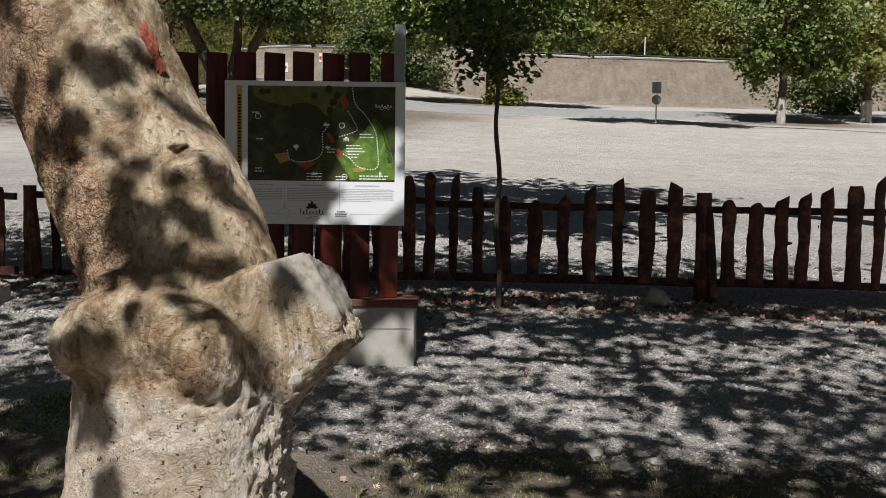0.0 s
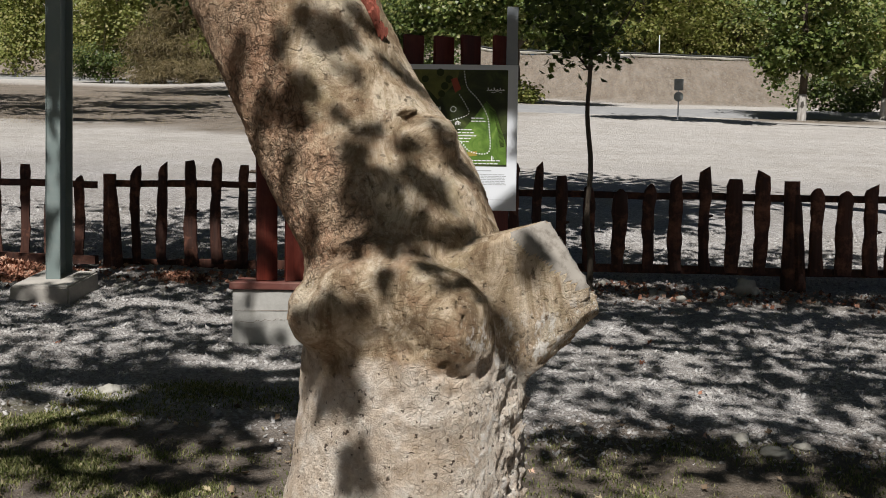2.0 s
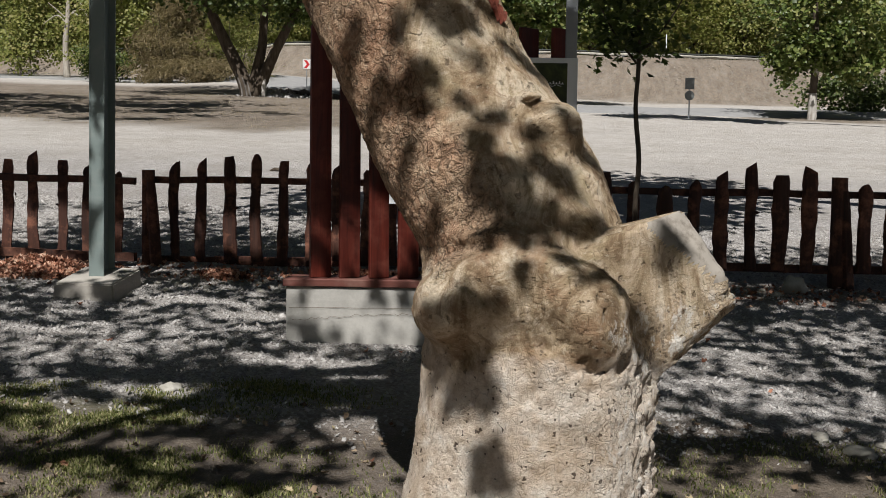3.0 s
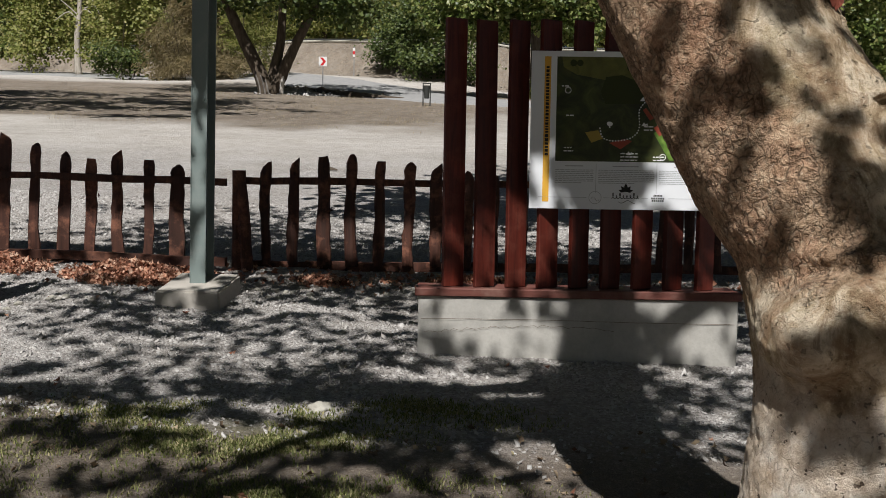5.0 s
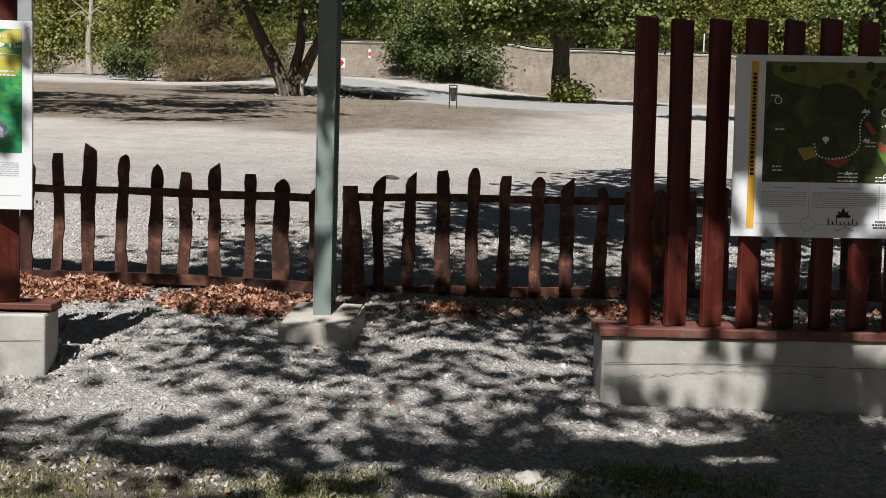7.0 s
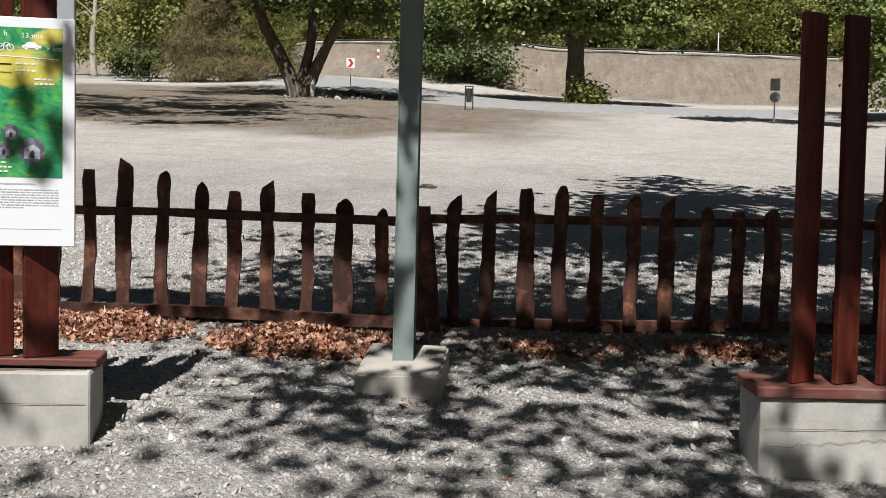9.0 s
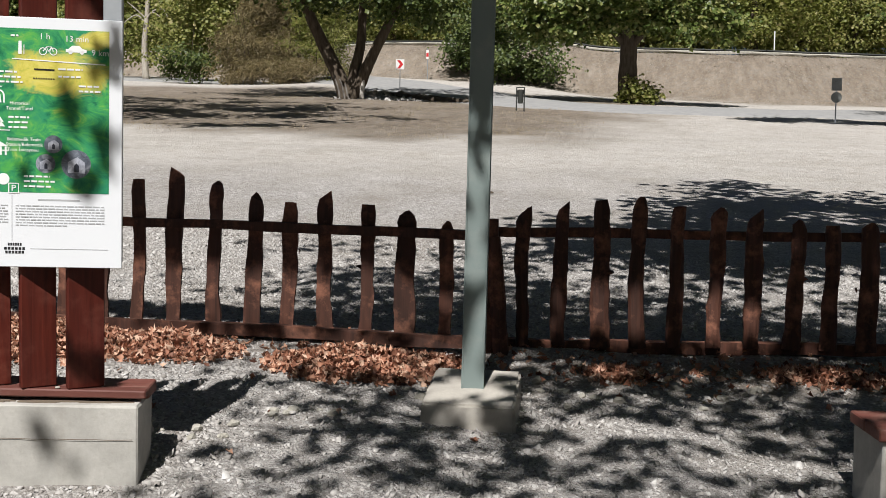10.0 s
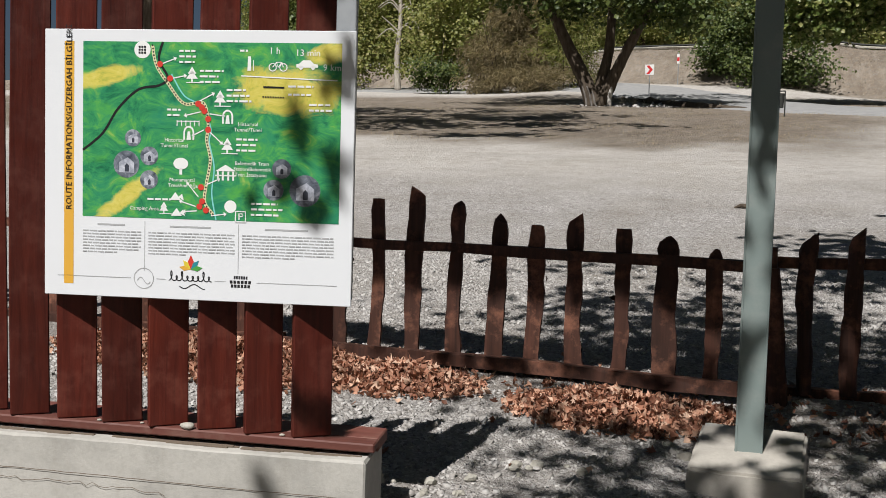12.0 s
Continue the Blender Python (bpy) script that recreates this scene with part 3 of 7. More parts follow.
def build_ground():
    xs = axis_steps([(-420, 0), (-90, 40), (-40, 4), (-12, 1.0), (-4, 0.25), (7.5, 0.11), (14, 0.4), (40, 1.0), (90, 4), (420, 40)])
    ys = axis_steps([(-300, 0), (-60, 40), (-14, 4), (-6, 0.5), (1.0, 0.11), (9, 0.3), (64, 0.8), (110, 4), (600, 60)])
    nx, ny = len(xs), len(ys)
    verts = [(x, y, gz(x, y)) for y in ys for x in xs]
    faces = [(j * nx + i, j * nx + i + 1, (j + 1) * nx + i + 1, (j + 1) * nx + i) for j in range(ny - 1) for i in range(nx - 1)]
    ob = mesh_object("ground", verts, faces, GROUND, smooth=True)
    tagged(ob, "grey gravel and packed earth yard with dry grass", "ground", kind="structure")
    zone, more = [], []
    for x, y, _ in verts:
        wob = 0.5 * noise.noise(Vector((x * 0.35, y * 0.35, 3.0))) + 0.3 * noise.noise(Vector((x * 1.1, y * 1.1, 7.0)))
        green = max(smooth01(1.25, 0.3, math.hypot((x - 1.05) / 0.8, (y + 3.4) / 0.4) + wob), 0.4 * smooth01(1.2, 0.3, math.hypot((x - 0.2) / 1.9, (y + 3.8) / 0.8) + wob))
        green = max(green, 0.55 * smooth01(1.2, 0.4, math.hypot((x - 4.6) / 1.6, (y + 4.3) / 0.9) + wob))
        lot = smooth01(6.5, 11.0, y + 4 * wob)
        dry = smooth01(14.0, 17.5, y + 5 * wob) * smooth01(3.0, -2.0, x - 0.16 * (y - 16) + 3 * wob) * smooth01(44, 38, y)
        foot = embank_foot(x)
        dry = max(dry, smooth01(-1.5, 0.5, y - foot + wob))
        dry = max(dry, smooth01(4.2, 2.2, math.hypot((x - 14.2), (y - 31.5) * 1.6) + 2 * wob))
        # bare soil; the extra along the fence's right part stands in for shade
        soil = max((0.35 + 0.4 * smooth01(0.2, 0.8, x)) * smooth01(0.9, 0.2, abs(y + 0.2 - 0.1 * max(x, 0.0) * 0.6) / 0.6 + 0.5 * wob), 0.92 * smooth01(-2.85, -3.45, y + 0.7 * wob))
        zone.append((green, lot, dry, 1.0))
        more.append((soil, 0.0, 0.0, 1.0))
    for name, data in (("zone", zone), ("zone_more", more)):
        at = ob.data.color_attributes.new(name, "FLOAT_COLOR", "POINT")
        at.data.foreach_set("color", np.asarray(data, np.float32).ravel())


build_ground()


def build_road():
    """The light asphalt lane that bends away behind the yard."""
    line = curve_line([(-40, 55), (-22, 50.5), (-14.5, 48.6), (-10.4, 46.0), (-7.8, 43.0), (-5.2, 39.6), (-2.2, 35.6), (1.5, 33.2), (7, 33.6), (14, 36.0), (26, 41.0), (50, 49)], 8)
    verts, faces = [], []
    cols = 6
    for i, (x, y) in enumerate(line):
        a, b = line[max(0, i - 1)], line[min(len(line) - 1, i + 1)]
        d = Vector((b[0] - a[0], b[1] - a[1])).normalized()
        for j in range(cols + 1):
            o = (j / cols - 0.5) * 6.2
            px, py = x - d.y * o, y + d.x * o
            verts.append((px, py, gz(px, py) + 0.035 + (0.05 if 0 < j < cols else -0.05)))
    n = cols + 1
    for i in range(len(line) - 1):
        for j in range(cols):
            faces.append((i * n + j, i * n + j + 1, (i + 1) * n + j + 1, (i + 1) * n + j))
    tagged(mesh_object("road", verts, faces, ASPHALT, smooth=True), "pale worn asphalt lane behind the yard", "road", kind="structure")


build_road()


# ---- rustic fence ----
def picket_mesh(height, width, depth, lean, seed, tip="flat", knot=0):
    """A split pale: half round, uneven along its length, with a worn sawn or pointed top."""
    rng = np.random.RandomState(seed)
    rings = 15
    profile = [(-0.5, 0.30), (-0.5, -0.05), (-0.36, -0.34), (-0.08, -0.5), (0.2, -0.46), (0.42, -0.24), (0.5, 0.05), (0.48, 0.30)]
    verts, faces = [], []
    bow = rng.uniform(-0.012, 0.012)
    wa, wb = rng.uniform(0, 6.28, 2)
    for i in range(rings):
        t = i / (rings - 1)
        z = -0.03 + (height + 0.03) * t
        cx = lean * t + bow * math.sin(math.pi * t) + 0.004 * math.sin(9 * t + wb) + rng.uniform(-0.003, 0.003)
        w = width * (1 + 0.09 * math.sin(5 * t + wa) + 0.05 * math.sin(17 * t + wb) + rng.uniform(-0.055, 0.055))
        d = depth * (1 + 0.10 * math.sin(6 * t + wb))
        if i == rings - 1:
            w, d = w * 0.8, d * 0.8
        for px, py in profile:
            zz = z
            if i >= rings - 2:
                end = 1.0 if i == rings - 1 else 0.35
                if tip == "slant":
                    zz += end * 0.055 * px
                elif tip == "slant_left":
                    zz -= end * 0.055 * px
                elif tip == "point":
                    zz -= end * 0.10 * abs(px - 0.15)
                elif tip == "round":
                    zz -= end * 0.07 * px * px * 2
                zz += end * rng.uniform(-0.005, 0.005)
            verts.append((cx + px * w + rng.uniform(-0.0025, 0.0025), py * d, zz))
    n = len(profile)
    for i in range(rings - 1):
        for j in range(n):
            a, b = i * n + j, i * n + (j + 1) % n
            faces.append((a, b, b + n, a + n))
    faces.append(tuple(range((rings - 1) * n, rings * n)))
    faces.append(tuple(range(n))[::-1])
    if knot:
        z = height * rng.uniform(0.45, 0.65)
        s = 0.018
        c = Vector((knot * width * 0.5 + lean * 0.5, -depth * 0.1, z))
        k = len(verts)
        for dx, dy, dz in ((-s, 0, -s), (knot * s * 1.2, -s, 0), (-s, 0, s), (knot * s * 1.2, s, s * 0.6), (-s, -s, 0)):
            verts.append(c + Vector((dx, dy, dz)))
        faces += [(k, k + 1, k + 4), (k + 4, k + 1, k + 2), (k + 2, k + 1, k + 3), (k, k + 3, k + 1)]
    return verts, faces


def beam(a, b, high, deep, seed, steps=14):
    """A roughly sawn rail from a to b with uneven edges."""
    rng = np.random.RandomState(seed)
    a, b = Vector(a), Vector(b)
    d = (b - a).normalized()
    side = Vector((-d.y, d.x, 0)).normalized()
    verts, faces = [], []
    for i in range(steps + 1):
        p = a.lerp(b, i / steps) + Vector((0, 0, rng.uniform(-0.006, 0.006)))
        for sx, sz in ((-1, -1), (1, -1), (1, 1), (-1, 1)):
            verts.append(p + side * (sx * deep / 2 * (1 + rng.uniform(-0.1, 0.1))) + Vector((0, 0, sz * high / 2 * (1 + rng.uniform(-0.14, 0.14)))))
    for i in range(steps):
        for j in range(4):
            p, q = i * 4 + j, i * 4 + (j + 1) % 4
            faces.append((p, q, q + 4, p + 4))
    faces += [(3, 2, 1, 0), tuple(range(steps * 4, steps * 4 + 4))]
    return verts, faces


def fence_run(label, start, end, pales, rail_z, foot_z, seed):
    """One straight run: pales (x, y, foot, top, width, lean, tip) before a top rail and a heavy foot rail."""
    f = thing("fence", pose(start[0], start[1], gz(*start)), label, "fence", "rustic fence")
    o = Vector((start[0], start[1], gz(*start)))
    d = Vector((end[0] - start[0], end[1] - start[1], 0)).normalized()
    back = Vector((-d.y, d.x, 0))

    def put(name, vf, lab=""):
        return mesh_object(name, vf[0], vf[1], FENCE_WOOD, f, lab)

    def rail(name, z0, z1, high, deep, off, s):
        a = Vector((start[0], start[1], z0)) + back * off - o
        b = Vector((end[0], end[1], z1)) + back * off - o
        put(name, beam(a, b, high, deep, s))

    rail("top_rail", rail_z[0], rail_z[1], 0.056, 0.05, 0.055, seed)
    rail("foot_rail", foot_z[0], foot_z[1], 0.07, 0.07, 0.06, seed + 1)
    for i, (x, y, z0, z1, w, lean, tip) in enumerate(pales):
        ob = put("picket", picket_mesh(z1 - z0, w, 0.052, lean, seed * 50 + i, tip, (0, 0, 1, 0, -1)[i % 5]))
        ob.matrix_basis = Matrix.Translation(Vector((x, y, z0)) - o) @ Matrix.Rotation(math.atan2(d.y, d.x), 4, "Z")
    return f


rnd = random.Random(5)
TIPS = ("slant", "round", "flat", "slant_left", "point")
left = [(-0.255, 0.20, 0.918, 0.080), (-0.500, 0.18, 0.974, 0.118), (-0.743, 0.21, 1.000, 0.083), (-0.981, 0.20, 1.052, 0.094), (-1.223, 0.19, 1.005, 0.088), (-1.444, 0.18, 1.069, 0.096), (-1.690, 0.19, 1.131, 0.086), (-1.945, 0.18, 1.177, 0.100), (-2.184, 0.18, 1.129, 0.082)]
left_tips = ("round", "round", "flat", "slant_left", "flat", "point", "round", "slant", "flat")
left_lean = (0.006, 0.009, 0.015, -0.003, 0.023, 0.035, 0.028, 0.030, 0.020)
pales = [(x, -0.005, z0, z1, w, l, tip) for (x, z0, z1, w), l, tip in zip(left, left_lean, left_tips)]
x = -2.42
while x > -5.6:
    pales.append((x, -0.005, 0.17 + 0.01 * rnd.random() - 0.03 * (x + 2.4), 1.08 + rnd.uniform(-0.1, 0.08) - 0.03 * (x + 2.4), rnd.uniform(0.08, 0.11), rnd.uniform(-0.02, 0.03), rnd.choice(TIPS)))
    x -= rnd.uniform(0.225, 0.255)
fence_run("dark red-brown split-timber picket fence with uneven tops", (-0.08, 0.0), (-5.7, 0.0), [(a, b, c, d2, e, -l, t) for a, b, c, d2, e, l, t in pales], (0.836, 0.93), (0.205, 0.30), 11)

right = [(0.203, 0.204, 0.984, 0.080, "slant"), (0.412, 0.21, 1.012, 0.086, "slant"), (0.66, 0.20, 1.051, 0.108, "flat"), (0.879, 0.20, 1.079, 0.092, "round"), (1.101, 0.205, 1.017, 0.088, "flat"), (1.331, 0.21, 1.021, 0.092, "round"), (1.56, 0.21, 0.983, 0.100, "slant"), (1.79, 0.21, 0.959, 0.094, "round"), (2.006, 0.205, 0.920, 0.092, "flat"), (2.23, 0.20, 0.948, 0.112, "round"), (2.46, 0.20, 0.93, 0.09, "flat"), (2.70, 0.20, 0.97, 0.095, "round"), (2.95, 0.19, 1.02, 0.09, "slant"), (3.214, 0.18, 1.064, 0.104, "round")]
fence_run("dark red-brown split-timber picket fence behind the map board", (-0.07, 0.072), (3.42, 0.456), [(x, 0.075 + 0.11 * x, z0, z1, w, rnd.uniform(-0.005, 0.025), tip) for x, z0, z1, w, tip in right], (0.852, 0.845), (0.165, 0.178), 12)

far_right = [(3.386, 0.193, 1.090, 0.100, "round"), (3.597, 0.205, 1.059, 0.076, "slant"), (3.817, 0.20, 0.965, 0.094, "flat"), (4.052, 0.195, 0.895, 0.104, "round"), (4.296, 0.19, 0.860, 0.120, "round"), (4.553, 0.20, 0.912, 0.096, "round"), (4.777, 0.20, 0.963, 0.112, "slant"), (5.02, 0.20, 1.039, 0.094, "slant"), (5.253, 0.195, 0.955, 0.126, "flat"), (5.483, 0.19, 1.007, 0.118, "slant_left"), (5.937, 0.185, 0.893, 0.118, "round"), (6.17, 0.19, 0.873, 0.132, "round"), (6.395, 0.195, 0.905, 0.115, "slant"), (6.555, 0.20, 0.936, 0.106, "slant"), (6.757, 0.20, 0.981, 0.106, "slant"), (6.974, 0.195, 1.017, 0.130, "flat"), (7.165, 0.19, 1.076, 0.080, "slant")]
pales = [(x, 0.455, z0, z1, w, rnd.uniform(-0.01, 0.02), tip) for x, z0, z1, w, tip in far_right]
x = 7.4
while x < 11:
    pales.append((x, 0.455, 0.18, 0.95 + rnd.uniform(-0.08, 0.12), rnd.uniform(0.09, 0.12), rnd.uniform(-0.01, 0.02), rnd.choice(TIPS)))
    x += rnd.uniform(0.19, 0.25)
fence_run("dark red-brown split-timber picket fence beside the open yard", (3.44, 0.458), (11.0, 0.47), pales, (0.812, 0.79), (0.185, 0.15), 13)


def fence_post(x, y, top, w, lean, label, seed):
    """A stout round post with a raking strut log leaning on it."""
    z = gz(x, y)
    p = thing("fence_post", pose(x, y, z), label, "fence post", "fence posts")
    h = top - z
    line = [(lean * t, 0.0, -0.06 + (h + 0.06) * t) for t in np.linspace(0, 1, 8)]
    v, f = tube(line, [w / 2 * (1.06 - 0.1 * t) for t in np.linspace(0, 1, 8)], 10, 0.07, seed)
    mesh_object("post", v, f, FENCE_WOOD, p)
    v, f = tube([(0.085 + 0.0 * t - 0.055 * t, -0.03 - 0.02 * (1 - t), -0.05 + (h * 0.93) * t) for t in np.linspace(0, 1, 7)], [0.05, 0.05, 0.048, 0.048, 0.046, 0.044, 0.034], 9, 0.08, seed + 3)
    mesh_object("strut", v, f, FENCE_WOOD, p)
    return p


fence_post(0.0, 0.03, 0.93, 0.115, 0.0, "dark stout fence post with a second log against it", 3)
fence_post(5.735, 0.47, 0.945, 0.135, 0.0, "dark stout fence post with a raking log strut", 4)


# ---- lamp pole ----
def build_pole():
    x, y = 0.02, -1.0
    z = gz(x, y)
    p = thing("lamp_pole", pose(x, y, z), "grey-green painted square steel pole on a concrete footing", "pole")
    w, deep, top = 0.056, 0.235, 4.2
    bm = bmesh.new()
    box_bm((-w, -0.052, 0.06), (w, -0.040, top), 0.003, bm)
    box_bm((-w, deep - 0.064, 0.06), (w, deep - 0.052, top), 0.003, bm)
    box_bm((-0.006, -0.0405, 0.06), (0.006, deep - 0.0635, top), 0, bm)
    shaft = part("shaft", bm, POLE_PAINT, p, "grey-green painted steel beam with broad flanges")
    shaft.matrix_basis = pose(0, 0, 0, 0, 0.6, 4)
    bm = bmesh.new()
    box_bm((0.008, -0.030, 0.99), (0.013, 0.03, 1.05), 0.002, bm)
    part("plate", bm, GALVANISED, shaft, "small pale metal plate")
    for i in (-1, 1):
        bm = bmesh.new()
        box_bm((i * (w - 0.005) - 0.004, -0.0565, 0.08), (i * (w - 0.005) + 0.004, -0.0515, top), 0.001, bm)
        part("flange_lip", bm, POLE_PAINT, shaft)
    # the footing: a cast block with a slightly sloping top and worn arrises
    bm = bmesh.new()
    box_bm((-0.215, -0.275, -0.15), (0.225, 0.235, 0.118), 0.012, bm, 2)
    bmesh.ops.subdivide_edges(bm, edges=[e for e in bm.edges if e.calc_length() > 0.2], cuts=9, use_grid_fill=True)
    for v in bm.verts:
        q = v.co.copy()
        n = noise.noise(q * 9) * 0.004 + noise.noise(q * 38) * 0.0025
        low = max(0.0, 0.118 - q.z) / 0.27
        worn = 0.012 * max(0.0, noise.noise(Vector((q.x * 14, q.y * 14, 2.0)))) if q.y < -0.2 or q.x > 0.17 else 0.0
        v.co = Vector((q.x * (1 + 0.05 * low) + n, q.y * (1 + 0.03 * low) + n, q.z + n - (worn if q.z > 0.08 else 0.0) + (0.15 * q.y if q.z > 0.08 else 0.0)))
    part("footing", bm, CONCRETE_OLD, p, "rough cast concrete footing block")


build_pole()


# ---- information boards ----
def info_board(m, label, slats, width, printer, board_x, board_z, cap_z, turn=33, ledge=0.0, rise=0.0):
    """A plinth with a cap plank, a screen of upright boards, and a printed sheet on its front. x along the plinth, -y to the front, z = 0 at the foot."""
    b = thing("information_board", m, label, "information board", "information boards")
    rng = np.random.RandomState(int(width * 1000))
    long, deep = 1.87, 0.31
    bm = bmesh.new()
    box_bm((0, 0.0, -0.12), (long, deep, cap_z - 0.05), 0.006, bm)
    bmesh.ops.subdivide_edges(bm, edges=[e for e in bm.edges if e.calc_length() > 0.5], cuts=12)
    for v in bm.verts:
        v.co += Vector((rng.uniform(-0.002, 0.002), rng.uniform(-0.003, 0.003), rng.uniform(-0.003, 0.003)))
    for v in bm.verts:
        v.co.z += rise * (long - v.co.x)
    part("plinth", bm, CONCRETE, b, "smooth grey cast concrete plinth")
    seam = [(x, cap_z * 0.52 + 0.004 * math.sin(3 * x) + rng.uniform(-0.0012, 0.0012) + rise * (long - x)) for x in np.linspace(0.02, long - 0.02, 40)]
    part("seam", ribbon_bm(seam, 0.0028, -0.0058), DUST, b, "faint formwork seam")
    crack = [(x, cap_z * 0.30 + 0.05 * math.sin(2.1 * x) + rng.uniform(-0.008, 0.008) + rise * (long - x)) for x in np.linspace(0.04, 1.15, 46)]
    part("crack", ribbon_bm(crack, 0.0022, -0.0062), DUST, b, "hairline crack in the concrete")
    bm2 = bmesh.new()
    box_bm((-0.018, -0.016 + ledge, cap_z - 0.05 + 0.2 * ledge), (long + 0.018, 0.15, cap_z - 0.002), 0.005, bm2)
    for v in bm2.verts:
        v.co.z += rise * (long - v.co.x)
    part("cap_plank", bm2, PLANK_WOOD, b)
    bm2 = bmesh.new()
    box_bm((-0.016, 0.156, cap_z - 0.052), (long + 0.016, deep + 0.014, cap_z - 0.004), 0.005, bm2)
    for v in bm2.verts:
        v.co.z += rise * (long - v.co.x)
    part("cap_plank", bm2, PLANK_WOOD, b)
    if ledge:
        bm2 = bmesh.new()
        for i in range(46):
            x, r = rng.uniform(0.02, long - 0.05), rng.uniform(0.03, 0.09)
            box_bm((x - r, ledge - 0.022 - rng.uniform(0.0, 0.022), cap_z - 0.051), (x + r, ledge - 0.012, cap_z - 0.048 + rng.uniform(0.0, 0.003)), 0, bm2)
        for v in bm2.verts:
            v.co.z += rise * (long - v.co.x)
        tagged(part("dust", bm2, DUST, b, "brown dust along the cap plank"), kind="stuff")
    top = cap_z + 1.572
    for i, x in enumerate(slats):
        bm = bmesh.new()
        w = width * rng.uniform(0.95, 1.05)
        box_bm((-w / 2, -0.016, 0), (w / 2, 0.016, top - cap_z - rise * (long - x) + rng.uniform(-0.006, 0.006)), 0.004, bm)
        bmesh.ops.subdivide_edges(bm, edges=[e for e in bm.edges if e.calc_length() > 0.5], cuts=5)
        sx, ph = rng.uniform(0.002, 0.006), rng.uniform(0, 6)
        for v in bm.verts:
            v.co.x += sx * math.sin(2.2 * v.co.z + ph)
            v.co.y += 0.004 * math.sin(1.7 * v.co.z + ph)
        s = part("slat", bm, SLAT_WOOD, b)
        s.matrix_basis = pose(x, 0.105, cap_z + rise * (long - x), 0, rng.uniform(-0.35, 0.35), turn + rng.uniform(-3, 3))
    for z in (board_z[0] + 0.12, board_z[1] - 0.13):
        bm = bmesh.new()
        box_bm((board_x[0] + 0.02, 0.043, z - 0.035), (board_x[1] - 0.09, 0.058, z + 0.035), 0.003, bm)
        part("batten", bm, SLAT_WOOD, b)
    bm = bmesh.new()
    box_bm((board_x[1] - 0.075, 0.045, board_z[0] + 0.02), (board_x[1] - 0.005, 0.078, cap_z + 1.75), 0.003, bm)
    part("upright", bm, GALVANISED, b, "pale grey flat metal upright")
    bm = bmesh.new()
    box_bm((board_x[0], 0.030, board_z[0]), (board_x[1], 0.042, board_z[1]), 0.002, bm)
    sheet = part("sheet", bm, SHEET, b, "white printed sheet with a map")
    printer(sheet, board_x[0], board_z[0], board_x[1] - board_x[0], board_z[1] - board_z[0], 0.0292)
    return b


def text_block(sheet, x0, x1, z0, z1, y, rows, seed):
    """Small print, as fine grey bars."""
    rng = np.random.RandomState(seed)
    bm = bmesh.new()
    pitch = (z1 - z0) / rows
    for i in range(rows):
        z = z1 - (i + 0.5) * pitch
        x = x0
        last = x1 if i < rows - 1 else x0 + (x1 - x0) * rng.uniform(0.4, 0.9)
        while x < last - 0.008:
            w = min(rng.uniform(0.008, 0.03), last - x)
            box_bm((x, y - 0.0004, z - pitch * 0.2), (x + w, y + 0.001, z + pitch * 0.2), 0, bm)
            x += w + 0.004
    tagged(part("small_print", bm, GREY_INK, sheet, "fine grey lines of small print"), kind="stuff")


def emblem(sheet, x, z, s, y, inks):
    """A fan of pointed petals round a small arch."""
    angles = (-80, -42, 0, 42, 80)
    for i, (a, ink) in enumerate(zip(angles, inks)):
        c, d = math.sin(radians(a)), math.cos(radians(a))
        r = s * (1.0 if i == 2 else 0.86)
        pts = [(x, z), (x + 0.55 * r * c - 0.22 * r * d, z + 0.55 * r * d + 0.22 * r * c), (x + r * c, z + r * d), (x + 0.55 * r * c + 0.22 * r * d, z + 0.55 * r * d - 0.22 * r * c)]
        part("petal", flat_bm(pts, y - 0.0002 * i), ink, sheet)


def squiggle(sheet, x0, x1, z, h, y, mat, waves=5, w=0.004):
    """A looped pen flourish with a long underline, in place of a script mark."""
    n = waves * 14
    wide = (x1 - x0) / waves
    line = []
    for i in range(n + 1):
        t = i / n
        a = 2 * math.pi * waves * t
        tall = h * (0.95 if int(waves * t) in (0, 2, waves - 2) else 0.5)
        line.append((x0 + (x1 - x0) * t + 0.34 * wide * math.sin(a), z + 0.25 * h + tall * (0.5 - 0.5 * math.cos(a)) - 0.35 * h))
    part("flourish", ribbon_bm(line, w, y), mat, sheet)
    swash = [(x0 + (x1 - x0) * (0.25 + 0.6 * t), z - 0.62 * h - 0.22 * h * math.sin(2.6 * math.pi * t)) for t in np.linspace(0, 1, 18)]
    part("swash", ribbon_bm(swash, w * 0.8, y - 0.0003), mat, sheet)


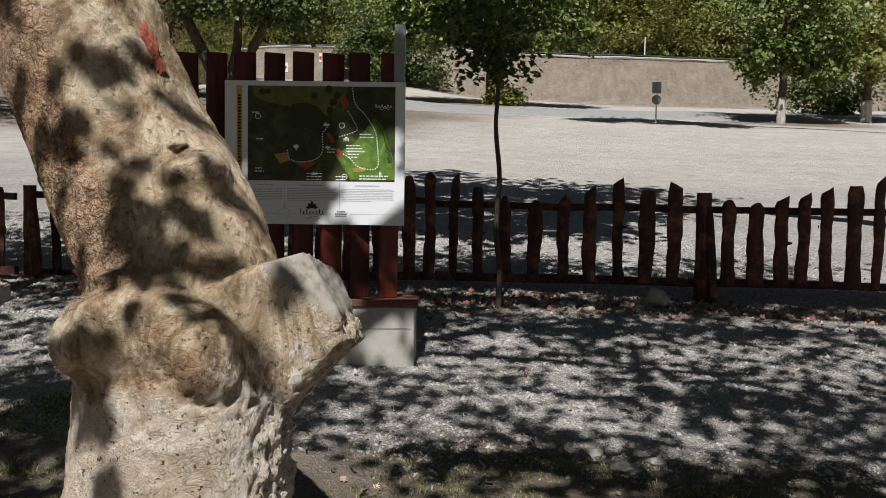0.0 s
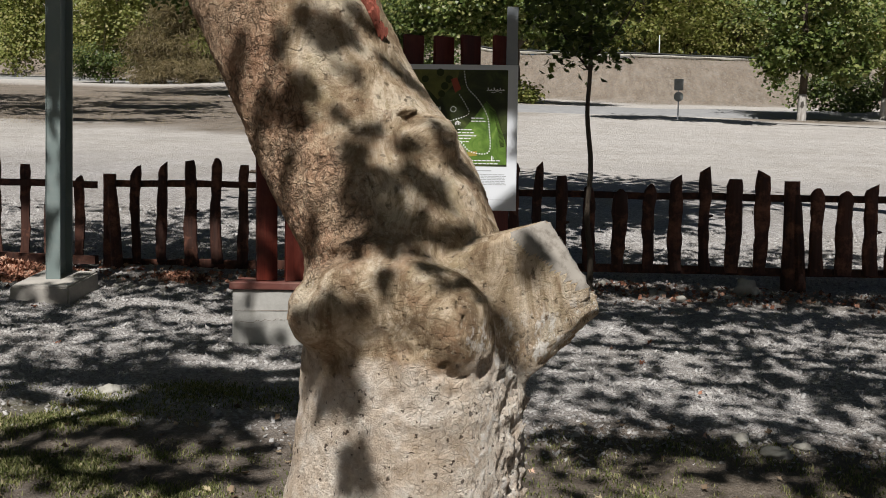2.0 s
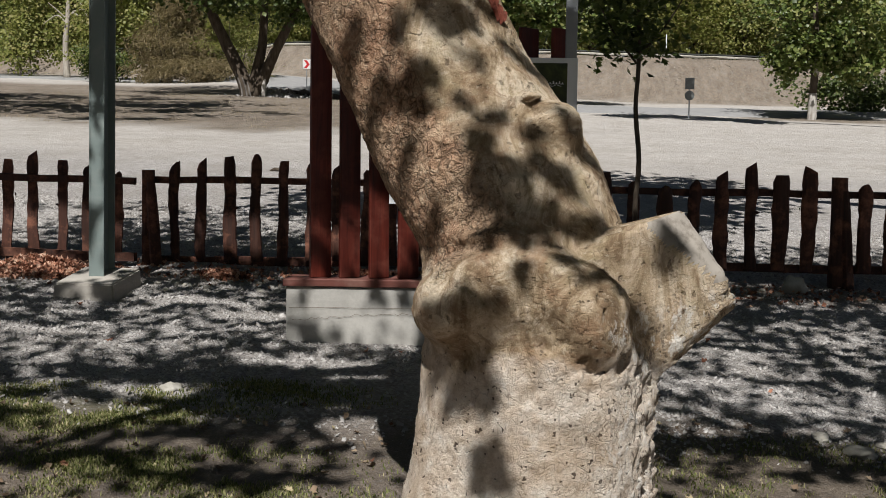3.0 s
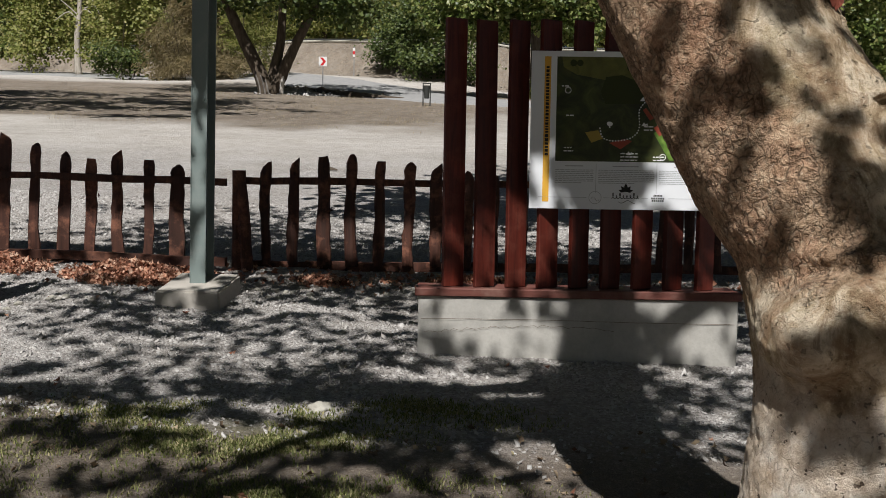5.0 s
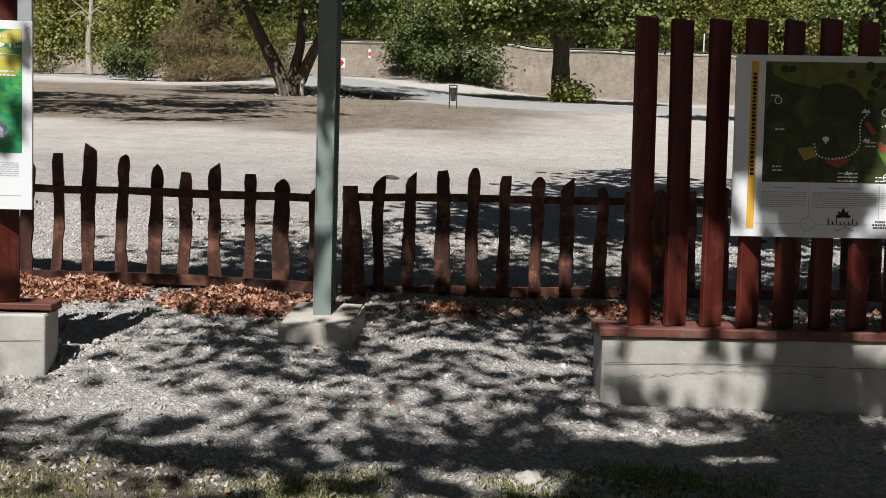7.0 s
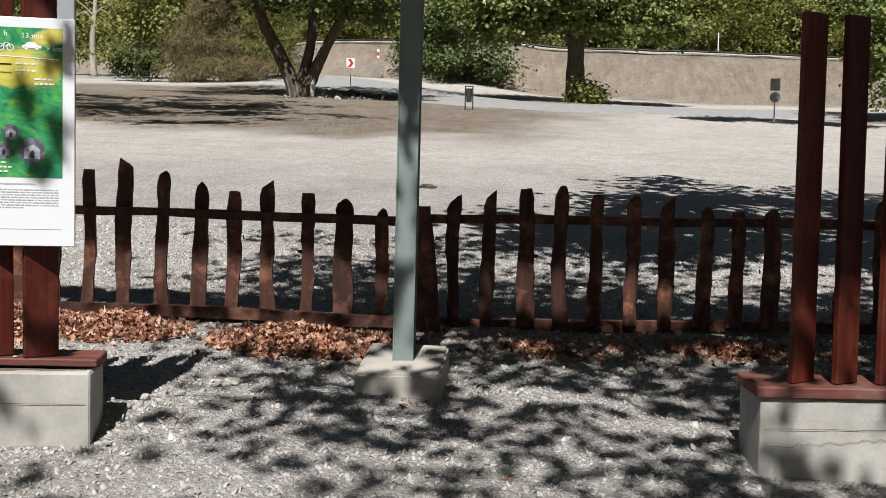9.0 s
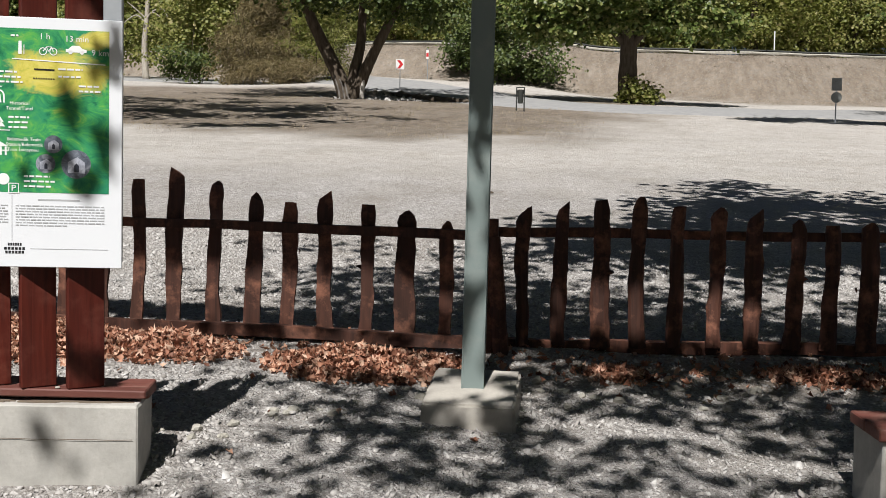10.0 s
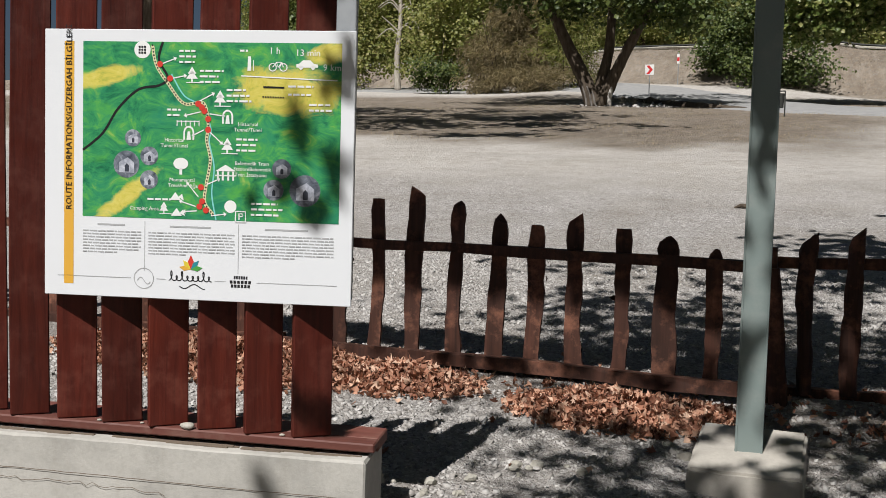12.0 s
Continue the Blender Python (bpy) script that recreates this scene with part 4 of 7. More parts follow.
def foot_of_sheet(sheet, x0, z0, w, h, y, map_z, colours):
    """The lower third: three columns of small print, rules, and a row of round marks."""
    cols = (0.118, 0.335, 0.64, 0.955)
    for i in range(3):
        a, b = x0 + w * (cols[i] + 0.012), x0 + w * (cols[i + 1] - 0.012)
        text_block(sheet, a, b, map_z - 0.13, map_z - 0.045, y, 8, 20 + i)
        part("heading", flat_bm([(a + 0.25 * (b - a), map_z - 0.030), (a + 0.72 * (b - a), map_z - 0.030), (a + 0.72 * (b - a), map_z - 0.024), (a + 0.25 * (b - a), map_z - 0.024)], y), GREY_INK, sheet)
    for i, low in ((1, 0.16), (2, 0.16)):
        x = x0 + w * cols[i]
        part("rule", flat_bm([(x - 0.0012, z0 + h * 0.105), (x + 0.0012, z0 + h * 0.105), (x + 0.0012, map_z - 0.012), (x - 0.0012, map_z - 0.012)], y), GREY_INK, sheet)
    zr = z0 + h * 0.075
    for a, b in ((0.045, 0.29), (0.375, 0.405), (0.565, 0.60), (0.70, 0.955)):
        part("rule", flat_bm([(x0 + w * a, zr - 0.0013), (x0 + w * b, zr - 0.0013), (x0 + w * b, zr + 0.0013), (x0 + w * a, zr + 0.0013)], y), GREY_INK, sheet)
    ring = disc_points(x0 + w * 0.333, zr, 0.036, 28)
    bm = bmesh.new()
    ribbon_bm([*ring, ring[0], ring[1]], 0.003, y, bm)
    ribbon_bm([(x0 + w * 0.333 + 0.024 * (t - 0.5) * 2, zr - 0.008 + 0.012 * math.sin(t * 6)) for t in np.linspace(0, 1, 12)], 0.003, y, bm)
    part("round_mark", bm, GREY_INK, sheet)
    squiggle(sheet, x0 + w * 0.415, x0 + w * 0.555, zr, 0.036, y, INK, 8, 0.0036)
    bm = bmesh.new()
    for dz, half in ((0.016, 0.026), (0.0, 0.040), (-0.014, 0.036)):
        for k in range(6):
            xa = x0 + w * 0.65 - half + 2 * half * k / 6
            box_bm((xa, y - 0.0004, zr + dz - 0.005), (xa + 2 * half / 6 * 0.7, y + 0.001, zr + dz + 0.005), 0, bm)
    part("town_mark", bm, INK, sheet)
    emblem(sheet, x0 + w * 0.487, z0 + h * 0.115, 0.05, y, colours)


def person_free_icon(kind, x, z, s, y, sheet, ink=None):
    """Plain white map symbols."""
    ink = ink or WHITE_INK
    bm = bmesh.new()

    def plate(pts):
        vs = [bm.verts.new((px, y, pz)) for px, pz in pts]
        bm.faces.new(vs)

    if kind == "tree":
        plate([(x - s * 0.5, z), (x + s * 0.5, z), (x, z + s * 0.7)])
        plate([(x - s * 0.38, z + s * 0.4), (x + s * 0.38, z + s * 0.4), (x, z + s)])
        plate([(x - s * 0.07, z - s * 0.3), (x + s * 0.07, z - s * 0.3), (x + s * 0.07, z), (x - s * 0.07, z)])
        plate([(x - s * 0.5, z - s * 0.35), (x + s * 0.9, z - s * 0.35), (x + s * 0.9, z - s * 0.27), (x - s * 0.5, z - s * 0.27)])
    elif kind == "round_tree":
        plate(disc_points(x, z + s * 0.4, s * 0.5, 14, 0.75))
        plate([(x - s * 0.09, z - s * 0.3), (x + s * 0.09, z - s * 0.3), (x + s * 0.09, z + s * 0.1), (x - s * 0.09, z + s * 0.1)])
    elif kind == "tunnel":
        arc = [(x + s * 0.42 * math.cos(a), z + s * 0.35 + s * 0.5 * math.sin(a)) for a in np.linspace(0, math.pi, 9)]
        ribbon_bm([(x + s * 0.42, z - s * 0.3), *arc, (x - s * 0.42, z - s * 0.3)], s * 0.16, y, bm)
        plate([(x - s * 0.2, z - s * 0.3), (x + s * 0.2, z - s * 0.3), (x + s * 0.1, z + s * 0.45), (x - s * 0.1, z + s * 0.45)])
    elif kind == "bridge":
        for k in range(6):
            xx = x - s + k * s * 0.4
            plate([(xx, z - s * 0.25), (xx + s * 0.08, z - s * 0.25), (xx + s * 0.08, z + s * 0.25), (xx, z + s * 0.25)])
        plate([(x - s, z + s * 0.12), (x + s * 1.08, z + s * 0.12), (x + s * 1.08, z + s * 0.2), (x - s, z + s * 0.2)])
    elif kind == "station":
        plate([(x - s * 0.75, z + s * 0.3), (x + s * 0.75, z + s * 0.3), (x, z + s * 0.75)])
        for k in (-0.55, -0.2, 0.2, 0.55):
            plate([(x + s * (k - 0.07), z - s * 0.35), (x + s * (k + 0.07), z - s * 0.35), (x + s * (k + 0.07), z + s * 0.28), (x + s * (k - 0.07), z + s * 0.28)])
        plate([(x - s * 0.75, z - s * 0.05), (x + s * 0.75, z - s * 0.05), (x + s * 0.75, z + s * 0.04), (x - s * 0.75, z + s * 0.04)])
    elif kind == "car":
        plate([(x - s, z), (x + s, z), (x + s, z + s * 0.28), (x + s * 0.6, z + s * 0.36), (x + s * 0.3, z + s * 0.66), (x - s * 0.4, z + s * 0.66), (x - s * 0.75, z + s * 0.34), (x - s, z + s * 0.3)])
        for k in (-0.55, 0.55):
            plate(disc_points(x + s * k, z, s * 0.2, 10))
    elif kind == "bicycle":
        for k in (-0.5, 0.5):
            c = disc_points(x + s * k, z, s * 0.34, 14)
            ribbon_bm([*c, c[0]], s * 0.09, y, bm)
        ribbon_bm([(x - s * 0.5, z), (x - s * 0.15, z + s * 0.45), (x + s * 0.35, z + s * 0.45), (x + s * 0.5, z)], s * 0.09, y, bm)
        ribbon_bm([(x - s * 0.15, z + s * 0.45), (x, z), (x + s * 0.35, z + s * 0.45)], s * 0.09, y, bm)
    elif kind == "boot":
        plate([(x - s * 0.14, z - s * 0.5), (x + s * 0.16, z - s * 0.5), (x + s * 0.14, z + s * 0.6), (x - s * 0.1, z + s * 0.6)])
        plate([(x + s * 0.3, z - s * 0.5), (x + s * 0.36, z - s * 0.5), (x + s * 0.36, z + s * 0.3), (x + s * 0.3, z + s * 0.3)])
    elif kind == "tent":
        plate([(x - s * 0.6, z - s * 0.3), (x + s * 0.6, z - s * 0.3), (x, z + s * 0.5)])
        plate([(x + s * 0.3, z + s * 0.0), (x + s * 0.9, z - s * 0.3), (x + s * 0.7, z + s * 0.35)])
    elif kind == "parking":
        c = [(x - s * 0.5, z - s * 0.5), (x + s * 0.5, z - s * 0.5), (x + s * 0.5, z + s * 0.5), (x - s * 0.5, z + s * 0.5)]
        ribbon_bm([*c, c[0]], s * 0.14, y, bm)
        ribbon_bm([(x - s * 0.15, z - s * 0.3), (x - s * 0.15, z + s * 0.28), (x + s * 0.15, z + s * 0.28), (x + s * 0.2, z + s * 0.05), (x - s * 0.15, z)], s * 0.12, y, bm)
    part("map_symbol", bm, ink, sheet)


def arrow(sheet, a, b, y, w=0.004):
    bm = bmesh.new()
    ribbon_bm([a, b], w, y, bm)
    d = Vector((b[0] - a[0], b[1] - a[1])).normalized()
    s = w * 2.6
    pts = [(b[0] + d.x * s, b[1] + d.y * s), (b[0] - d.y * s * 0.8, b[1] + d.x * s * 0.8), (b[0] + d.y * s * 0.8, b[1] - d.x * s * 0.8)]
    bm.faces.new([bm.verts.new((px, y, pz)) for px, pz in pts])
    part("arrow", bm, WHITE_INK, sheet)


def dots(sheet, line, r, step, y, mat, name="dotted_line"):
    """Round dots along a line of (x, z)."""
    bm = bmesh.new()
    gone = 0.0
    for (ax, az), (bx, bz) in zip(line, line[1:]):
        d = math.hypot(bx - ax, bz - az)
        while gone < d:
            t = gone / d
            bm.faces.new([bm.verts.new((px, y, pz)) for px, pz in disc_points(ax + (bx - ax) * t, az + (bz - az) * t, r, 8)])
            gone += step
        gone -= d
    tagged(part(name, bm, mat, sheet), kind="stuff")


def label_bars(sheet, x, z, w, rows, y, seed, mat=None):
    rng = np.random.RandomState(seed)
    bm = bmesh.new()
    for i in range(rows):
        xx = x
        end = x + w * rng.uniform(0.75, 1.0)
        while xx < end:
            k = rng.uniform(0.012, 0.03)
            box_bm((xx, y - 0.0003, z - i * 0.019 - 0.0034), (min(xx + k, end), y + 0.0008, z - i * 0.019 + 0.0034), 0, bm)
            xx += k + 0.005
    tagged(part("map_label", bm, mat or WHITE_INK, sheet), kind="stuff")


def print_route(sheet, x0, z0, w, h, y):
    """The green route map: u, v run over the map from its lower left corner."""
    mx0, mx1, mz0, mz1 = x0 + w * 0.128, x0 + w * 0.957, z0 + h * 0.302, z0 + h * 0.955
    mw, mh = mx1 - mx0, mz1 - mz0
    part("map_print", flat_bm([(mx0, mz0), (mx1, mz0), (mx1, mz1), (mx0, mz1)], y), route_map, sheet, "bright green and yellow printed route map")

    def P(u, v):
        return (mx0 + mw * u, mz0 + mh * (1 - v))

    y1, y2, y3 = y - 0.0008, y - 0.0014, y - 0.002
    part("orange_band", flat_bm([(x0 + w * 0.066, z0 + h * 0.045), (x0 + w * 0.098, z0 + h * 0.045), (x0 + w * 0.098, mz1), (x0 + w * 0.066, mz1)], y), ORANGE, sheet, "orange vertical title band")
    text_mesh("ROUTE INFORMATIONS/GÜZERGAH BİLGİLERİ", 0.0305, INK, sheet, x0 + w * 0.083, z0 + h * 0.325, y - 0.0016, 90)
    road_line = curve_line([P(0.0, 0.62), P(0.08, 0.52), P(0.14, 0.38), P(0.22, 0.27), P(0.30, 0.245), P(0.335, 0.20), P(0.30, 0.10), P(0.315, 0.0)], 6)
    part("road_line", ribbon_bm(road_line, 0.0085, y1), INK, sheet)
    trail = curve_line([P(0.275, 0.02), P(0.29, 0.13), P(0.34, 0.24), P(0.40, 0.345), P(0.475, 0.34), P(0.495, 0.46), P(0.49, 0.55), P(0.505, 0.66), P(0.49, 0.80), P(0.485, 0.90), P(0.52, 0.97)], 6)
    part("trail_ground", ribbon_bm(trail, 0.011, y1), PALE_INK, sheet)
    dots(sheet, trail, 0.0032, 0.0115, y2, INK)
    river = curve_line([P(0.35, 0.18), P(0.40, 0.30), P(0.47, 0.36), P(0.505, 0.48), P(0.50, 0.56), P(0.52, 0.70), P(0.512, 0.85), P(0.53, 1.0)], 6)
    part("river_line", ribbon_bm(river, 0.005, y1), CYAN_INK, sheet)
    for u, v in ((0.305, 0.125), (0.345, 0.205), (0.455, 0.345), (0.47, 0.365), (0.48, 0.385), (0.495, 0.43), (0.495, 0.49), (0.47, 0.815), (0.475, 0.895), (0.465, 0.925), (0.49, 0.945)):
        part("route_stop", flat_bm(disc_points(*P(u, v), 0.011, 12), y3, 0.0004), RED_INK, sheet, "red route stop")
    for (u, v), r in (((0.20, 0.545), 0.030), ((0.175, 0.695), 0.048), ((0.265, 0.645), 0.033), ((0.265, 0.78), 0.033), ((0.78, 0.70), 0.034), ((0.75, 0.82), 0.036), ((0.87, 0.82), 0.055)):
        part("round_photo", flat_bm(disc_points(*P(u, v), r, 22), y1), PHOTO, sheet, "small round grey photograph")
        px, pz = P(u, v)
        gable = [(px - 0.55 * r, pz - 0.6 * r), (px + 0.6 * r, pz - 0.62 * r), (px + 0.6 * r, pz + 0.12 * r), (px + 0.1 * r, pz + 0.5 * r), (px - 0.55 * r, pz + 0.15 * r)]
        wall = part("photo_building", flat_bm(gable, y1 - 0.0004, 0.0003), PHOTO_PALE, sheet)
        arch = [(px - 0.12 * r, pz - 0.55 * r), (px + 0.2 * r, pz - 0.55 * r), (px + 0.2 * r, pz - 0.1 * r), (px + 0.04 * r, pz + 0.08 * r), (px - 0.12 * r, pz - 0.1 * r)]
        part("photo_opening", flat_bm(arch, y1 - 0.0007, 0.0002), PHOTO_DARK, wall)
    for kind, u, v, s in (("tree", 0.43, 0.205, 0.042), ("tree", 0.54, 0.335, 0.042), ("tree", 0.57, 0.60, 0.042), ("tunnel", 0.57, 0.435, 0.040), ("tunnel", 0.42, 0.53, 0.040), ("bridge", 0.415, 0.455, 0.040), ("round_tree", 0.39, 0.72, 0.055), ("station", 0.565, 0.745, 0.050), ("tent", 0.37, 0.875, 0.035), ("tent", 0.375, 0.965, 0.035), ("tree", 0.325, 0.955, 0.032), ("car", 0.87, 0.135, 0.038), ("bicycle", 0.76, 0.135, 0.038), ("boot", 0.65, 0.12, 0.045), ("parking", 0.625, 0.975, 0.036)):
        person_free_icon(kind, *P(u, v), s, y2, sheet)
    part("town_disc", flat_bm(disc_points(*P(0.235, 0.045), 0.03, 20), y1), WHITE_INK, sheet)
    bm = bmesh.new()
    for i in range(3):
        for j in range(3):
            cx, cz = P(0.235, 0.045)
            box_bm((cx - 0.014 + i * 0.010, y2 - 0.0003, cz - 0.014 + j * 0.010), (cx - 0.014 + i * 0.010 + 0.007, y2 + 0.0005, cz - 0.014 + j * 0.010 + 0.007), 0, bm)
    part("town_symbol", bm, INK, sheet)
    part("camp_disc", flat_bm(disc_points(*P(0.585, 0.92), 0.022, 18), y1), WHITE_INK, sheet)
    for i, (u, v, ww, rows) in enumerate(((0.38, 0.05, 0.07, 3), (0.46, 0.16, 0.09, 3), (0.565, 0.265, 0.09, 3), (0.605, 0.54, 0.085, 3), (0.26, 0.89, 0.10, 1), (0.335, 0.38, 0.06, 2), (0.665, 0.90, 0.12, 3), (0.80, 0.24, 0.10, 1), (0.80, 0.285, 0.10, 1), (0.88, 0.34, 0.09, 2))):
        label_bars(sheet, *P(u, v), ww, rows, y2, 60 + i)
    for a, b in (((0.31, 0.125), (0.36, 0.095)), ((0.35, 0.205), (0.40, 0.19)), ((0.46, 0.33), (0.51, 0.29)), ((0.50, 0.40), (0.55, 0.41)), ((0.50, 0.50), (0.545, 0.56)), ((0.465, 0.39), (0.41, 0.41)), ((0.48, 0.49), (0.44, 0.52)), ((0.49, 0.80), (0.535, 0.77)), ((0.46, 0.87), (0.42, 0.80)), ((0.45, 0.925), (0.395, 0.90)), ((0.455, 0.95), (0.41, 0.955)), ((0.51, 0.975), (0.56, 0.965))):
        arrow(sheet, P(*a), P(*b), y2)
    for body, u, v in (("1 h", 0.725, 0.045), ("13 min", 0.825, 0.055), ("9 km", 0.93, 0.135)):
        text_mesh(body, 0.032, WHITE_INK, sheet, *P(u, v), y2)
    for body, u, v in (("Historical", 0.61, 0.455), ("Tunnel/Tünel", 0.595, 0.487), ("Historical", 0.325, 0.552), ("Tunnel/Tünel", 0.31, 0.584), ("Monumental", 0.345, 0.777), ("Tree/Anıt Ağaç", 0.34, 0.809), ("Belemedik Train", 0.60, 0.675), ("Station/Belemedik", 0.595, 0.707), ("Tren İstasyonu", 0.60, 0.739), ("Camping Area &", 0.19, 0.945)):
        text_mesh(body, 0.0185, WHITE_INK, sheet, *P(u, v), y2)
    label_bars(sheet, *P(0.615, 0.045), 0.035, 1, y2, 90)
    part("key_rule", ribbon_bm([P(0.62, 0.185), P(0.985, 0.205)], 0.004, y2), WHITE_INK, sheet)
    part("key_line", ribbon_bm([P(0.705, 0.245), P(0.785, 0.247)], 0.006, y2), INK, sheet)
    dots(sheet, [P(0.705, 0.30), P(0.785, 0.302)], 0.0032, 0.009, y2, INK)
    foot_of_sheet(sheet, x0, z0, w, h, y, mz0, (ORANGE, YELLOW_INK, RED_INK, TEAL_INK, GREEN_INK))


def print_site(sheet, x0, z0, w, h, y):
    """The dark site map."""
    mx0, mx1, mz0, mz1 = x0 + w * 0.128, x0 + w * 0.945, z0 + h * 0.305, z0 + h * 0.965
    mw, mh = mx1 - mx0, mz1 - mz0
    part("map_print", flat_bm([(mx0, mz0), (mx1, mz0), (mx1, mz1), (mx0, mz1)], y), MAP_DARK, sheet, "dark green printed site map")

    def P(u, v):
        return (mx0 + mw * u, mz0 + mh * (1 - v))

    y1, y2, y3 = y - 0.0008, y - 0.0014, y - 0.002
    part("orange_band", flat_bm([(x0 + w * 0.066, z0 + h * 0.045), (x0 + w * 0.098, z0 + h * 0.045), (x0 + w * 0.098, mz1), (x0 + w * 0.066, mz1)], y), ORANGE, sheet, "orange vertical title band")
    label = bmesh.new()
    rng = np.random.RandomState(3)
    z = z0 + h * 0.34
    while z < z0 + h * 0.9:
        k = rng.uniform(0.008, 0.02)
        box_bm((x0 + w * 0.074, y - 0.0016, z), (x0 + w * 0.090, y - 0.0005, z + k), 0, label)
        z += k + 0.006
    part("band_letters", label, INK, sheet)
    field = [P(*q) for q in ((0.03, 0.0), (0.68, 0.0), (0.66, 0.12), (0.60, 0.22), (0.52, 0.33), (0.44, 0.30), (0.30, 0.22), (0.12, 0.17), (0.04, 0.10))]
    part("meadow_print", flat_bm(field, y1 + 0.0003, 0.0004), print_meadow, sheet)
    wood = [P(*q) for q in ((0.30, 0.19), (0.40, 0.17), (0.48, 0.22), (0.55, 0.34), (0.53, 0.44), (0.30, 0.45), (0.27, 0.34))]
    part("wood_print", flat_bm(wood, y1, 0.0004), OLIVE_INK, sheet)
    slope = [P(*q) for q in ((0.86, 0.32), (0.92, 0.42), (0.99, 0.75), (1.0, 0.98), (0.70, 0.98), (0.60, 0.72), (0.72, 0.60), (0.80, 0.45))]
    part("slope_print", flat_bm(slope, y1, 0.0004), print_slope, sheet)
    for u, v, r in ((0.10, 0.06, 0.020), (0.14, 0.06, 0.019), (0.45, 0.10, 0.022), (0.55, 0.03, 0.024), (0.61, 0.10, 0.024), (0.58, 0.17, 0.024), (0.56, 0.25, 0.022)):
        part("round_shrub", flat_bm(disc_points(*P(u, v), r, 16), y2), OLIVE_INK, sheet)
    for pts in (((0.62, 0.10), (0.66, 0.08), (0.69, 0.20), (0.65, 0.24)), ((0.53, 0.50), (0.55, 0.48), (0.60, 0.58), (0.575, 0.60)), ((0.60, 0.67), (0.62, 0.645), (0.66, 0.725), (0.635, 0.75)), ((0.33, 0.82), (0.42, 0.78), (0.47, 0.80), (0.40, 0.88))):
        part("building_print", flat_bm([P(*q) for q in pts], y2), DULL_RED, sheet)
    for pts in (((0.72, 0.86), (0.80, 0.84), (0.80, 0.89), (0.72, 0.90)), ((0.18, 0.72), (0.26, 0.70), (0.29, 0.78), (0.22, 0.82))):
        part("yard_print", flat_bm([P(*q) for q in pts], y2), OCHRE_INK, sheet)
    dots(sheet, curve_line([P(0.71, 0.02), P(0.73, 0.18), P(0.80, 0.30), P(0.86, 0.45), P(0.88, 0.60), P(0.88, 0.85), P(0.76, 0.85), P(0.70, 0.76), P(0.64, 0.70)], 6), 0.0048, 0.017, y3, WHITE_INK)
    dots(sheet, curve_line([P(0.27, 0.68), P(0.29, 0.77), P(0.36, 0.80), P(0.46, 0.77), P(0.51, 0.68), P(0.51, 0.50), P(0.56, 0.40)], 6), 0.0048, 0.017, y3, WHITE_INK)
    dots(sheet, curve_line([P(0.68, 0.26), P(0.72, 0.36), P(0.74, 0.46), P(0.62, 0.53)], 6), 0.0045, 0.017, y3, WHITE_INK)
    rail = curve_line([P(0.84, 0.28), P(0.92, 0.45), P(0.95, 0.62), P(0.97, 0.80)], 8)
    bm = bmesh.new()
    for (ax, az), (bx, bz) in zip(rail, rail[1:]):
        for t in (0.0, 0.5):
            px, pz = ax + (bx - ax) * t, az + (bz - az) * t
            ribbon_bm([(px - 0.014, pz - 0.004), (px + 0.014, pz + 0.004)], 0.0025, y3, bm)
    part("rail_print", bm, OLIVE_INK, sheet)
    for i, (u, v, ww, rows) in enumerate(((0.54, 0.66, 0.06, 2), (0.67, 0.62, 0.12, 3), (0.76, 0.50, 0.1, 2), (0.76, 0.94, 0.2, 2), (0.40, 0.92, 0.13, 3), (0.03, 0.28, 0.05, 1), (0.05, 0.87, 0.06, 2), (0.60, 0.95, 0.08, 2), (0.68, 0.68, 0.08, 3), (0.06, 0.56, 0.05, 1))):
        label_bars(sheet, *P(u, v), ww, rows, y3, 120 + i)
    squiggle(sheet, P(0.86, 0)[0], P(0.98, 0)[0], P(0, 0.21)[1], 0.018, y3, WHITE_INK, 6, 0.004)
    for kind, u, v, s in (("tent", 0.53, 0.40, 0.03), ("round_tree", 0.33, 0.66, 0.035), ("tent", 0.54, 0.64, 0.026), ("tent", 0.45, 0.92, 0.026), ("boot", 0.90, 0.92, 0.03), ("station", 0.67, 0.56, 0.026)):
        person_free_icon(kind, *P(u, v), s, y3, sheet)
    for u, v in ((0.64, 0.41), (0.66, 0.95), (0.07, 0.32)):
        ring = disc_points(*P(u, v), 0.017, 16)
        part("ring_symbol", ribbon_bm([*ring, ring[0]], 0.004, y3), WHITE_INK, sheet)
    foot_of_sheet(sheet, x0, z0, w, h, y, mz0, (INK, INK, INK, INK, INK))


print_meadow = print_material("olive_meadow_print", [(0.3, (0.075, 0.082, 0.022)), (0.6, (0.15, 0.152, 0.038)), (0.8, (0.22, 0.21, 0.06))], 9)


